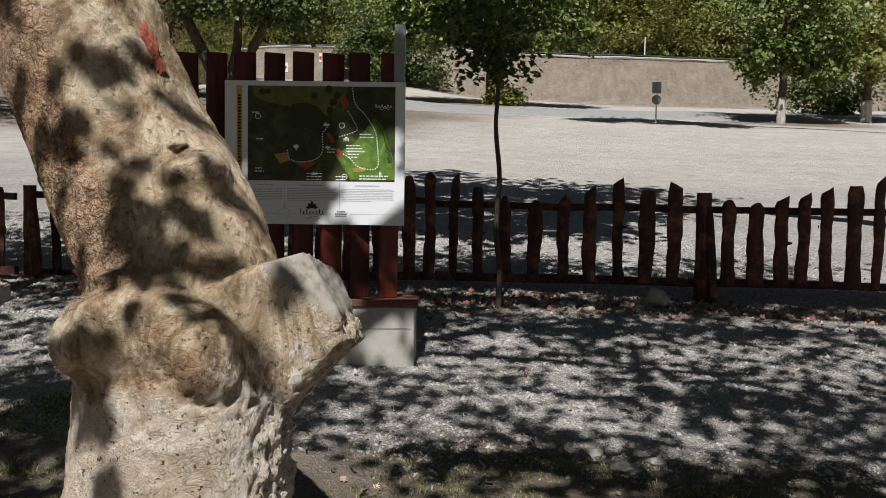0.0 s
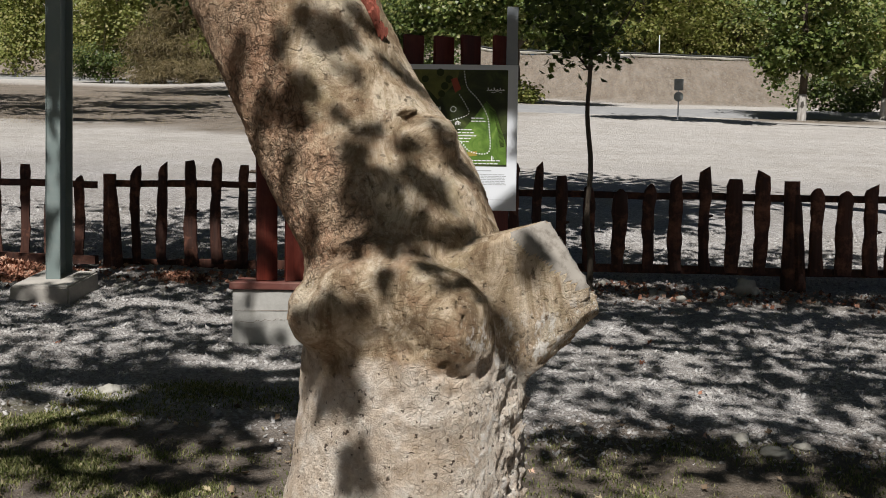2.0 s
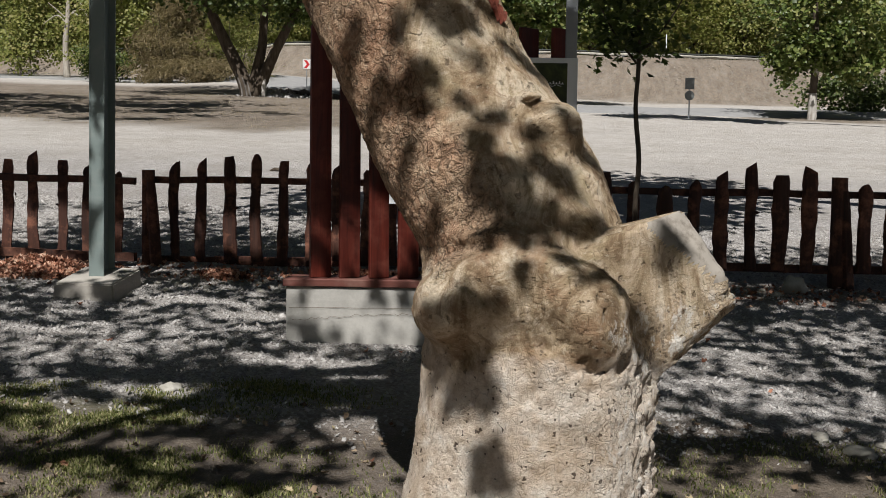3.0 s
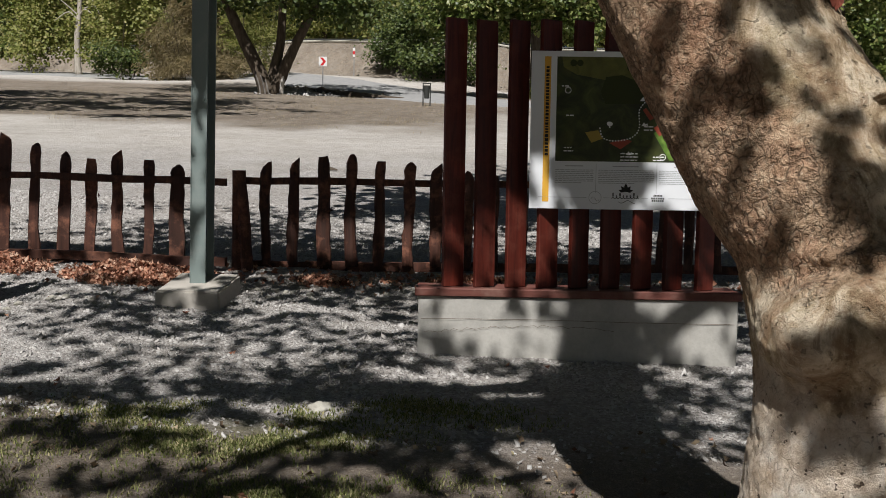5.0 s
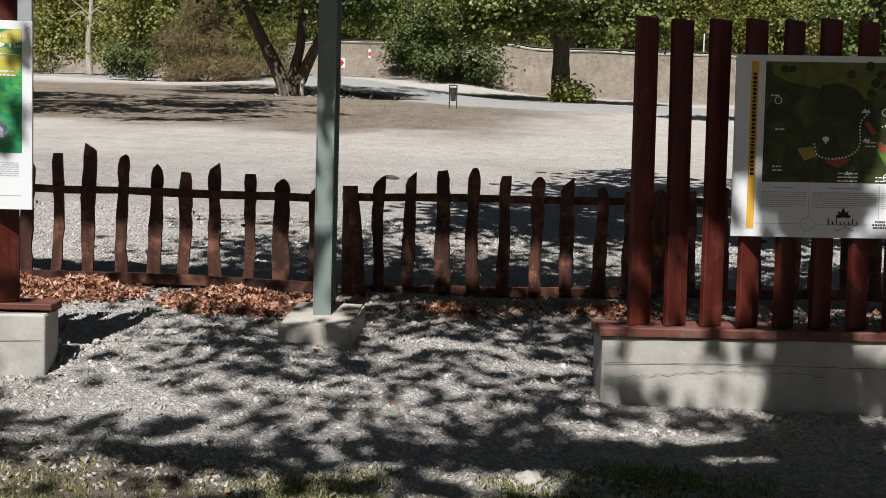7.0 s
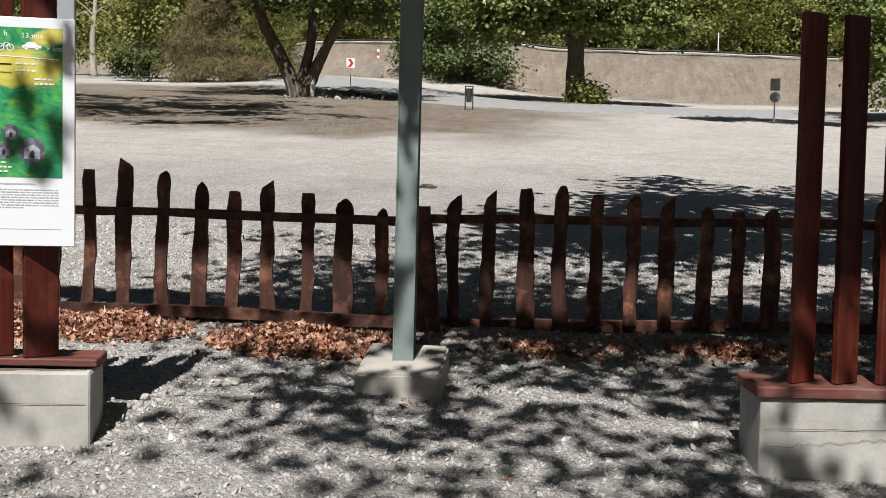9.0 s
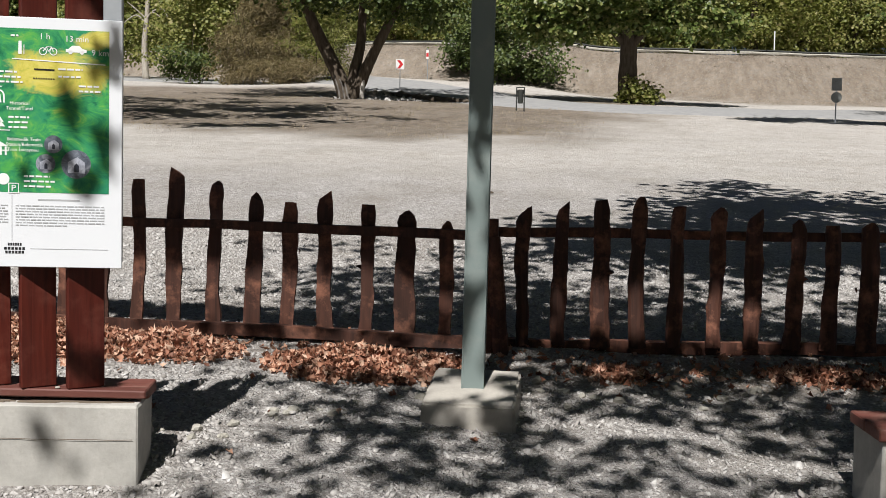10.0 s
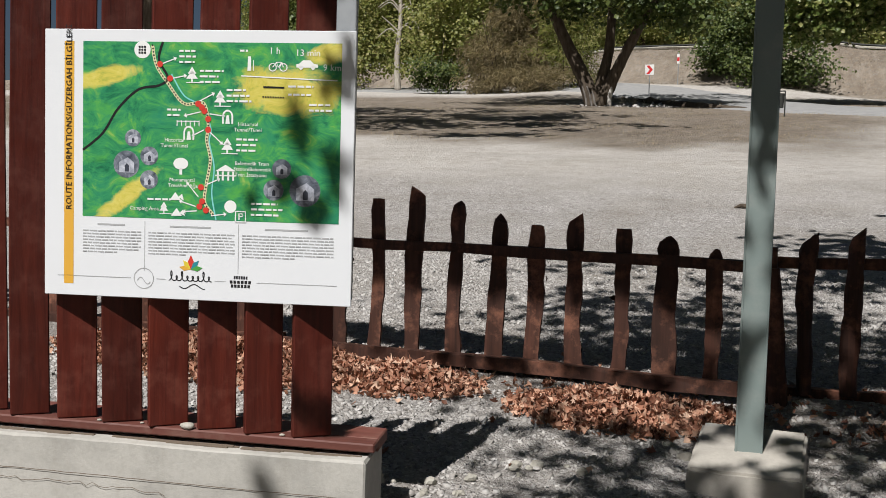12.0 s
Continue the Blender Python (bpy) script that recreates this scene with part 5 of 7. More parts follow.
def route_map_material():
    """A painted landscape seen from the air: woods, meadows and two yellow fields."""
    k = Mat("route_map_print", 0.35, spec=0.4)
    v = k.coords((1, 1, 1.5))
    n = k.noise(v, 8.5, 9, 0.72, 1.6)
    c = k.ramp(n, [(0.28, (0.006, 0.075, 0.035)), (0.40, (0.018, 0.19, 0.085)), (0.50, (0.045, 0.30, 0.11)), (0.58, (0.085, 0.38, 0.09)), (0.68, (0.26, 0.46, 0.10)), (0.80, (0.55, 0.55, 0.20))])
    c = k.mix(k.grey(k.noise(v, 3.2, 4, 0.6), 0.52, 0.66, 0, 0.6), c, (0.02, 0.24, 0.15))
    c = k.mix(k.grey(k.noise(v, 4.6, 5, 0.6), 0.56, 0.70, 0, 0.65), c, (0.11, 0.44, 0.05))
    sep = k.t.nodes.new("ShaderNodeSeparateXYZ")
    k.link(k.coords(), sep.inputs[0])
    rough = k.noise(v, 9, 8, 0.75, 0.8)
    yellow = k.ramp(rough, [(0.3, (0.30, 0.38, 0.06)), (0.45, (0.66, 0.56, 0.10)), (0.62, (0.78, 0.67, 0.19)), (0.8, (0.40, 0.44, 0.10))])
    for cx, cz, ux, uz, a, b in ((1.565, 1.59, 1.0, -0.05, 0.20, 0.085), (0.985, 1.215, 0.78, 0.62, 0.17, 0.030), (1.73, 1.72, 0.9, 0.1, 0.10, 0.035), (0.90, 1.63, 0.9, 0.2, 0.13, 0.03)):
        dx, dz = k.math("SUBTRACT", sep.outputs[0], cx), k.math("SUBTRACT", sep.outputs[2], cz)
        p = k.math("DIVIDE", k.math("ADD", k.math("MULTIPLY", dx, ux), k.math("MULTIPLY", dz, uz)), a)
        q = k.math("DIVIDE", k.math("SUBTRACT", k.math("MULTIPLY", dz, ux), k.math("MULTIPLY", dx, uz)), b)
        f = k.math("ADD", k.math("ADD", k.math("MULTIPLY", p, p), k.math("MULTIPLY", q, q)), k.math("MULTIPLY", rough, 3.4))
        c = k.mix(k.grey(f, 2.9, 2.2, 0, 0.92), c, yellow)
    k.color(c)
    return k.m


route_map = route_map_material()
DULL_RED = plain("dull_red_ink", (0.34, 0.075, 0.045), 0.4)
OCHRE_INK = plain("ochre_ink", (0.36, 0.27, 0.06), 0.4)
print_slope = print_material("grass_green_print", [(0.3, (0.05, 0.10, 0.02)), (0.55, (0.13, 0.23, 0.04)), (0.8, (0.34, 0.42, 0.13))], 11)

BOARD_A = pose(1.672, -1.99, -0.135, 0, 0, 3.7)
BOARD_B = pose(-2.969, -2.703, -0.042, 0, 0.6, 14.0)
info_board(BOARD_A, "red-brown slatted screen on concrete with a dark site map", [0.20 + 0.186 * i for i in range(9)], 0.136, print_site, (0.64, 1.795), (0.855, 1.768), 0.382)
info_board(BOARD_B, "red-brown slatted screen on concrete with a green route map", [0.046 + 0.178 * i for i in range(10)], 0.140, print_route, (0.675, 1.80), (0.852, 1.795), 0.368, 31, 0.08, 0.02)


# ---- the leaning plane tree beside the path ----
def trunk_axis(z):
    zs = [-0.813, -0.24, -0.05, 0.074, 0.245, 0.411, 0.512, 0.67, 0.798, 0.911, 1.091, 1.277, 1.457, 1.8, 2.1, 2.9]
    xs = [3.181, 3.191, 3.2, 3.215, 3.231, 3.232, 3.211, 3.18, 3.119, 3.067, 2.977, 2.862, 2.772, 2.65, 2.58, 2.5]
    ys = [-5.3, -5.305, -5.307, -5.308, -5.31, -5.281, -5.243, -5.153, -5.095, -5.072, -5.048, -5.028, -5.01, -4.98, -4.965, -4.95]
    rs = [0.532, 0.404, 0.366, 0.346, 0.334, 0.327, 0.320, 0.305, 0.312, 0.324, 0.322, 0.303, 0.292, 0.278, 0.266, 0.25]
    return np.interp(z, zs, xs), np.interp(z, zs, ys), np.interp(z, zs, rs)


def smin(a, b, k):
    h = np.clip(0.5 + 0.5 * (b - a) / k, 0, 1)
    return b * (1 - h) + a * h - k * h * (1 - h)


def ellipsoid(x, y, z, c, r):
    q = np.sqrt(((x - c[0]) / r[0]) ** 2 + ((y - c[1]) / r[1]) ** 2 + ((z - c[2]) / r[2]) ** 2)
    return (q - 1) * min(r)


CUT_AT, CUT_N = (3.752, -5.36, 0.563), (0.868, 0.05, 0.495)
RIM_AT, RIM_N = (3.642, -5.414, 0.656), (0.447, -0.718, 0.536)


def smax(a, b, k):
    return -smin(-a, -b, k)


def half_space(x, y, z, at, n):
    m = math.sqrt(sum(v * v for v in n))
    return ((x - at[0]) * n[0] + (y - at[1]) * n[1] + (z - at[2]) * n[2]) / m


def trunk_field(x, y, z):
    cx, cy, r = trunk_axis(z)
    turn = np.abs(np.arctan2(y - cy, x - cx)) - np.pi
    # the stem is flatter towards the path than it is wide
    flat = np.interp(z, [-0.8, 0.0, 0.17, 0.28, 0.4, 0.5, 0.62, 0.77, 0.86, 0.97, 1.06, 1.3, 2.0, 2.85], [0.9, 0.80, 0.79, 0.82, 0.90, 0.93, 0.96, 1.02, 0.98, 0.87, 0.78, 0.72, 0.78, 1.0])
    dy = np.where(y < cy, (y - cy) / flat, y - cy)
    d = np.hypot(x - cx, dy) - r - 0.022 * np.exp(-(turn / 0.5) ** 2) * np.clip((z - 0.62) / 0.2, 0, 1)
    # swollen collar, burl and healed lumps
    d = smin(d, ellipsoid(x, y, z, (3.18, -5.43, 0.545), (0.235, 0.165, 0.125)), 0.05)
    d = smin(d, ellipsoid(x, y, z, (3.05, -5.40, 0.515), (0.175, 0.18, 0.125)), 0.025)
    d = smin(d, ellipsoid(x, y, z, (3.16, -5.46, 0.625), (0.21, 0.10, 0.06)), 0.03)
    d = smin(d, ellipsoid(x, y, z, (3.352, -5.49, 0.50), (0.112, 0.108, 0.132)), 0.018)
    d = smin(d, ellipsoid(x, y, z, (3.405, -5.49, 0.455), (0.062, 0.075, 0.095)), 0.02)
    d = smin(d, ellipsoid(x, y, z, (3.27, -5.20, 1.01), (0.07, 0.085, 0.085)), 0.03)
    d = smin(d, ellipsoid(x, y, z, (3.235, -5.225, 1.080), (0.040, 0.032, 0.014)), 0.014)
    d = smin(d, ellipsoid(x, y, z, (3.19, -5.235, 1.108), (0.034, 0.030, 0.011)), 0.012)
    d = smin(d, ellipsoid(x, y, z, (3.13, -5.40, 0.71), (0.13, 0.08, 0.03)), 0.03)
    # the stump of a sawn limb: a thick flange with a sawn end and a bevelled rim
    stump = smax(half_space(x, y, z, (3.55, -5.418, 0.6), (0.10, -1.0, -0.04)), half_space(x, y, z, (3.582, -5.375, 0.794), (-0.46, 0.34, 0.86)), 0.045)
    stump = smax(stump, half_space(x, y, z, (3.668, -5.4, 0.436), (0.72, -0.06, -0.69)), 0.05)
    stump = smax(stump, half_space(x, y, z, (3.5, -5.06, 0.55), (0.2, 1.0, 0.1)), 0.08)
    stump = np.maximum(stump, 3.16 - x)
    stump = smax(stump, half_space(x, y, z, (3.4, -5.4, 0.30), (-0.35, -0.1, -0.93)), 0.04)
    stump = smax(stump, half_space(x, y, z, CUT_AT, CUT_N), 0.008)
    stump = smax(stump, half_space(x, y, z, RIM_AT, RIM_N), 0.006)
    d = smin(d, stump, 0.03)
    # knot hole, creases and the small pits
    d = np.maximum(d, -ellipsoid(x, y, z, (3.470, -5.535, 0.53), (0.018, 0.06, 0.09)))
    for c, q in (((3.285, -5.598, 0.449), (0.034, 0.038, 0.010)), ((3.335, -5.587, 0.400), (0.032, 0.038, 0.008)), ((3.39, -5.563, 0.366), (0.036, 0.038, 0.009)), ((3.44, -5.535, 0.385), (0.016, 0.04, 0.026)), ((3.315, -5.285, 1.02), (0.02, 0.05, 0.026)), ((3.372, -5.59, 0.565), (0.007, 0.035, 0.026)), ((3.388, -5.585, 0.522), (0.006, 0.035, 0.024)), ((3.12, -5.58, 0.645), (0.025, 0.03, 0.012)), ((3.27, -5.585, 0.66), (0.02, 0.03, 0.010)), ((3.45, -5.55, 0.335), (0.011, 0.025, 0.016)), ((3.50, -5.47, 0.36), (0.02, 0.03, 0.014)), ((3.55, -5.44, 0.41), (0.03, 0.03, 0.010))):
        d = np.maximum(d, -ellipsoid(x, y, z, c, q))
    return d


def build_big_tree():
    foot = (3.18, -5.30)
    base = gz(*foot)
    tree = thing("plane_tree", pose(foot[0], foot[1], base), "leaning old plane tree with mottled bark and sawn limb stump", "tree")
    o = np.array([foot[0], foot[1], base])
    zs = np.concatenate([np.arange(-0.85, -0.35, 0.03), np.arange(-0.35, 0.0, 0.0115), np.arange(0.0, 1.2, 0.0085), np.arange(1.2, 1.75, 0.012), np.arange(1.75, 2.85, 0.04)])
    nt = 320
    th = np.linspace(0, 2 * np.pi, nt, endpoint=False)
    Z, TH = np.meshgrid(zs, th, indexing="ij")
    cx, cy, r0 = trunk_axis(Z)
    cos, sin = np.cos(TH), np.sin(TH)
    # rays rise towards the stump, whose top slopes up to its sawn rim
    rise = 0.34 * np.clip(cos, 0, 1) * np.interp(Z, [0.0, 0.5, 0.72, 1.35], [0, 1, 1, 0])
    found = np.zeros_like(Z)
    hit = np.zeros_like(Z, bool)
    for r in np.linspace(0.85, 0.02, 120):
        inside = trunk_field(cx + cos * r, cy + sin * r, Z + rise * r) < 0
        fresh = inside & ~hit
        found[fresh] = r
        hit |= inside
    # shave the stepping with one bisection pass
    step = 0.83 / 119
    lo, hi = found, found + step
    for _ in range(6):
        mid = (lo + hi) / 2
        inside = trunk_field(cx + cos * mid, cy + sin * mid, Z + rise * mid) < 0
        lo, hi = np.where(inside, mid, lo), np.where(inside, hi, mid)
    R = lo
    verts, kinds = [], []
    for i in range(len(zs)):
        for j in range(nt):
            z, r = zs[i] + rise[i, j] * R[i, j], R[i, j]
            x, y = cx[i, j] + cos[i, j] * r, cy[i, j] + sin[i, j] * r
            p = Vector((x, y, z))
            rough = 0.55 if z < 0.36 else (0.8 if z < 0.66 else 0.7)
            knob = smooth01(0.66, 0.26, z + 0.16 * noise.noise(p * 4) + 0.10 * noise.noise(p * 11) + 0.05 * noise.noise(p * 27)) if z < 0.85 else 0.0
            scale = smooth01(-0.1, 0.55, -cos[i, j] + 0.35 * noise.noise(p * 3)) * smooth01(0.55, 0.75, z)
            n = 0.016 * noise.noise(Vector((x * 4, y * 4, z * 2.2))) + rough * 0.009 * noise.noise(p * 13) + rough * 0.006 * noise.noise(p * 31) + 0.003 * noise.noise(p * 70)
            ragged = smooth01(3.43, 3.56, x) * smooth01(0.05, -0.02, z - 0.37 - 0.95 * max(0.0, x - 3.5)) * smooth01(-0.4, -0.1, z)
            lip = smooth01(0.52, 0.44, z) * smooth01(0.26, 0.34, z) * smooth01(3.16, 3.24, x)
            if knob > 0 and z > -0.35:
                near = noise.voronoi(p * 38)[0]
                n += knob * (0.006 * max(0.0, 0.42 - near[0]) * max(0.0, noise.noise(p * 5.5) + 0.1) - 0.030 * max(0.0, 0.24 - near[0]) * (1.0 if noise.noise(p * 6 + Vector((9, 0, 0))) > 0.36 else 0.0))
            if scale > 0 and z > 0.5:
                near = noise.voronoi(Vector((x * 46, y * 46, z * 26)))[0]
                n += scale * 0.012 * (min(0.35, near[1] - near[0]) - 0.2)
            torn = smooth01(3.36, 3.46, x + 0.05 * noise.noise(p * 8)) * smooth01(-0.3, 0.2, z) * smooth01(0.56, 0.46, z - 0.4 * max(0.0, x - 3.55))
            wash = knob * smooth01(0.50, 0.30, z + 0.12 * noise.noise(p * 5) + 0.05 * noise.noise(p * 19))
            kinds.append((scale, wash, torn, 1.0))
            if ragged > 0:
                n += ragged * (0.008 * noise.noise(p * 9) + 0.024 * (noise.turbulence(Vector((x * 30, y * 30, z * 17)), 4, False) - 0.5) + 0.008 * noise.noise(p * 75))
            if lip > 0:
                n -= lip * 0.032 * max(0.0, noise.noise(p * 26) - 0.22)
            verts.append((x + cos[i, j] * n - o[0], y + sin[i, j] * n - o[1], z + 0.5 * n - o[2]))
    faces = [(i * nt + j, i * nt + (j + 1) % nt, (i + 1) * nt + (j + 1) % nt, (i + 1) * nt + j) for i in range(len(zs) - 1) for j in range(nt)]
    stem = mesh_object("trunk", verts, faces, BARK, tree, "mottled tan trunk with burls and a pale lime-washed foot", True)
    stem.data.materials.append(CUT_WOOD)
    at = stem.data.color_attributes.new("bark", "FLOAT_COLOR", "POINT")
    at.data.foreach_set("color", np.asarray(kinds, np.float32).ravel())
    n, rim = Vector(CUT_N).normalized(), Vector(RIM_N).normalized()
    for p in stem.data.polygons:
        q = p.center + Vector(o)
        if q.x > 3.5 and ((abs((q - Vector(CUT_AT)).dot(n)) < 0.03 and p.normal.dot(n) > 0.86) or (abs((q - Vector(RIM_AT)).dot(rim)) < 0.024 and p.normal.dot(rim) > 0.8)):
            p.material_index = 1
    # raw torn bark high on the stem: a shallow wound of splintered flakes
    rng = np.random.RandomState(4)
    pieces = []
    for q in range(26):
        t = rng.uniform(0, 1)
        mid = Vector((3.098 - 0.052 * t + rng.uniform(-0.016, 0.016), -5.128 + 0.012 * t + rng.uniform(-0.006, 0.004), 1.345 + 0.125 * t))
        along = Vector((-0.36 + rng.uniform(-0.25, 0.25), rng.uniform(-0.1, 0.15), 1.0)).normalized()
        out = Vector((0.75, -0.6, 0.25 + rng.uniform(-0.3, 0.3))).normalized()
        side = along.cross(out).normalized()
        half, wide, thick = rng.uniform(0.012, 0.034), rng.uniform(0.004, 0.010), rng.uniform(0.004, 0.009)
        ring = [mid + along * (half * a) + side * (wide * b) + out * (thick * c) for a, b, c in ((-1, -0.5, -1), (-0.8, 0.9, -1), (0.7, 1.0, -1), (1.1, 0.1, -1), (0.6, -1.0, -1), (-0.7, -0.3, 0.3), (-0.4, 0.6, 0.6), (0.5, 0.7, 0.9), (0.9, 0.1, 0.4), (0.3, -0.7, 0.7))]
        pieces.append((ring, [(0, 1, 6, 5), (1, 2, 7, 6), (2, 3, 8, 7), (3, 4, 9, 8), (4, 0, 5, 9), (5, 6, 7, 8, 9)]))
    v, f = join(pieces)
    mesh_object("torn_bark", [Vector(q) - Vector(o) for q in v], f, SCAR, tree, "raw red-brown splintered bark")
    # limbs into the crown
    limbs = []
    tops = [((2.51, -4.94, 2.78), (2.50, -4.95, 4.2), (2.45, -5.3, 6.4), 0.26), ((2.50, -4.9, 3.2), (1.6, -6.2, 4.6), (0.2, -7.4, 5.8), 0.13), ((2.50, -4.92, 3.6), (3.3, -5.3, 4.9), (5.2, -6.5, 6.3), 0.075), ((2.50, -5.0, 4.4), (3.3, -5.2, 5.4), (5.0, -4.8, 6.6), 0.10), ((1.6, -6.2, 4.6), (0.9, -7.8, 5.4), (0.4, -9.2, 6.2), 0.08)]
    for k, (a, b, c, r) in enumerate(tops):
        line = curve_line([a, b, c], 6)
        limbs.append(tube(line, list(np.interp(np.linspace(0, 1, len(line)), [0, 0.45, 1], [r, r * (0.92 if k == 0 else 0.6), 0.035])), 10, 0.05, k))
    v, f = join(limbs)
    mesh_object("limb", [Vector(q) - Vector(o) for q in v], f, BARK, tree, "", True)
    # crown
    rng = np.random.RandomState(21)
    up = -np.array(SUN_WAY) / -SUN_WAY.z
    centres, normals = [], []
    for mid, radii, count in CROWN:
        for _ in range(count):
            q = rng.uniform(-1, 1, 3)
            while (q ** 2).sum() > 1:
                q = rng.uniform(-1, 1, 3)
            c = np.array(mid) + q * radii
            n = rng.randint(16, 34)
            centres.append(c + rng.normal(0, 1, (n, 3)) * [0.30, 0.30, 0.2])
            normals.append(np.tile([0, 0, 1.0], (n, 1)))
    small = []
    # loose leaves added up the sun's way from each spot to be shaded
    for x, y, z, wide, n in SHADE_SPRAYS:
        c = np.array((x, y, z)) + up * rng.uniform(2.9, 3.7)
        small.append(c + rng.normal(0, 1, (n, 3)) * [wide * 0.7, wide * 0.5, wide * 0.4])
    centres, normals = np.concatenate(centres), np.concatenate(normals)
    keep = np.ones(len(centres), bool)
    for gx, gy, gz_, rx, ry in GAPS:
        drop = (centres[:, 2] - gz_)[:, None] * up
        keep &= ((centres[:, 0] - drop[:, 0] - gx) / rx) ** 2 + ((centres[:, 1] - drop[:, 1] - gy) / ry) ** 2 > 1 + rng.uniform(-0.5, 0.5, len(centres))
    centres, normals = centres[keep], normals[keep]
    more = []
    # more added leaves, out of view, that shade set bands and ground spots
    for x0, x1, y, z0, z1, n in SHADE_BANDS:
        t = np.stack([rng.uniform(x0, x1, n), np.full(n, y), rng.uniform(z0, z1, n)], 1)
        more.append(t + up * rng.uniform(5.2, 6.0, n)[:, None])
    for x, y, rx, ry, n in SHADES:
        t = np.stack([x + rng.normal(0, rx * 0.6, n), y + rng.normal(0, ry * 0.6, n), np.full(n, gz(x, y))], 1)
        more.append(t + up * rng.uniform(5.6, 6.4, n)[:, None])
    more = np.concatenate(more)
    centres, normals = np.concatenate([centres, more]), np.concatenate([normals, np.tile([0, 0, 1.0], (len(more), 1))])
    v, f = leaf_cloud(centres, normals, 0.135, rng, 0.6, lobes=True)
    small = np.concatenate(small)
    v2, f2 = leaf_cloud(small, np.tile([0, 0, 1.0], (len(small), 1)), 0.098, rng, 0.6, lobes=True)
    v, f = np.concatenate([v, v2]), np.concatenate([f, f2 + len(v)])
    fast_mesh("crown", v - o, f, LEAF, tree, "broad green leaves, some added unseen to shade chosen spots")


CROWN = (((4.5, -6.3, 6.0), (4.0, 2.3, 1.3), 140), ((0.8, -7.35, 6.0), (2.5, 0.5, 0.8), 46), ((0.9, -8.1, 6.0), (2.0, 0.7, 0.6), 26), ((1.9, -7.55, 6.0), (0.8, 0.45, 0.5), 13), ((1.3, -7.5, 6.0), (1.2, 0.3, 0.5), 20), ((0.75, -5.3, 6.0), (0.5, 0.35, 0.4), 8), ((1.6, -3.6, 6.4), (1.6, 1.2, 0.6), 58), ((0.75, -4.2, 6.3), (0.7, 1.0, 0.5), 40), ((-0.8, -4.0, 6.3), (1.4, 0.4, 0.5), 24), ((-0.4, -5.5, 6.0), (1.2, 0.65, 0.6), 26), ((-0.6, -3.4, 6.4), (2.0, 1.3, 0.8), 56), ((2.3, -5.3, 6.0), (1.05, 0.8, 0.5), 22), ((2.6, -4.85, 6.0), (1.0, 0.3, 0.4), 26), ((6.2, -8.4, 6.0), (2.4, 1.6, 1.0), 50), ((5.2, -3.7, 6.2), (2.9, 0.6, 0.35), 100), ((3.2, -4.0, 6.3), (4.4, 1.5, 0.9), 42))
# gaps in the crown: a sunlit spot below and its half widths
GAPS = ((-0.7, -2.5, -0.1, 0.5, 0.25), (1.9, -2.4, -0.2, 0.5, 0.14), (1.3, -3.05, -0.25, 0.35, 0.14), (-0.05, -1.05, 0.1, 0.18, 0.18), (-0.7, -0.52, 0.1, 0.45, 0.2), (-1.75, -0.42, 0.15, 0.35, 0.2), (-1.5, -2.33, 0.85, 0.40, 0.25), (-1.9, -2.45, 1.3, 0.5, 0.4), (3.30, -1.87, 0.92, 0.24, 0.22), (3.22, -1.95, 1.22, 0.26, 0.3), (3.2, -1.95, 1.5, 0.24, 0.26), (1.0, -3.45, -0.3, 0.52, 0.2), (0.3, -3.9, -0.3, 0.4, 0.12), (1.95, -1.95, 0.1, 0.2, 0.18), (3.25, -1.95, 0.1, 0.2, 0.18), (2.85, -5.28, 1.05, 0.26, 0.24), (2.75, -5.25, 1.5, 0.3, 0.22), (2.55, -5.25, 1.9, 0.32, 0.24), (2.25, -5.25, 2.2, 0.25, 0.15), (3.15, -5.6, 0.3, 0.3, 0.2), (3.2, -5.55, 0.6, 0.25, 0.16), (2.2, -2.6, -0.2, 0.3, 0.14), (2.70, -5.2, 1.25, 0.42, 0.36), (2.85, -5.25, 0.95, 0.42, 0.34), (3.1, -5.35, 0.85, 0.45, 0.3), (3.3, -5.45, 0.55, 0.5, 0.3), (3.2, -5.55, 0.2, 0.5, 0.3), (3.2, -5.6, -0.1, 0.5, 0.25), (-1.9, 0.0, 0.38, 0.9, 0.17), (-0.75, 0.0, 0.38, 0.55, 0.17), (0.72, 0.12, 0.40, 0.3, 0.15), (1.35, 0.2, 0.38, 0.3, 0.14), (1.65, 0.2, 0.83, 0.25, 0.05), (2.1, -1.85, 0.55, 0.4, 0.22), (0.75, -1.15, 0.0, 0.45, 0.14), (1.25, -1.5, 0.0, 0.4, 0.14))
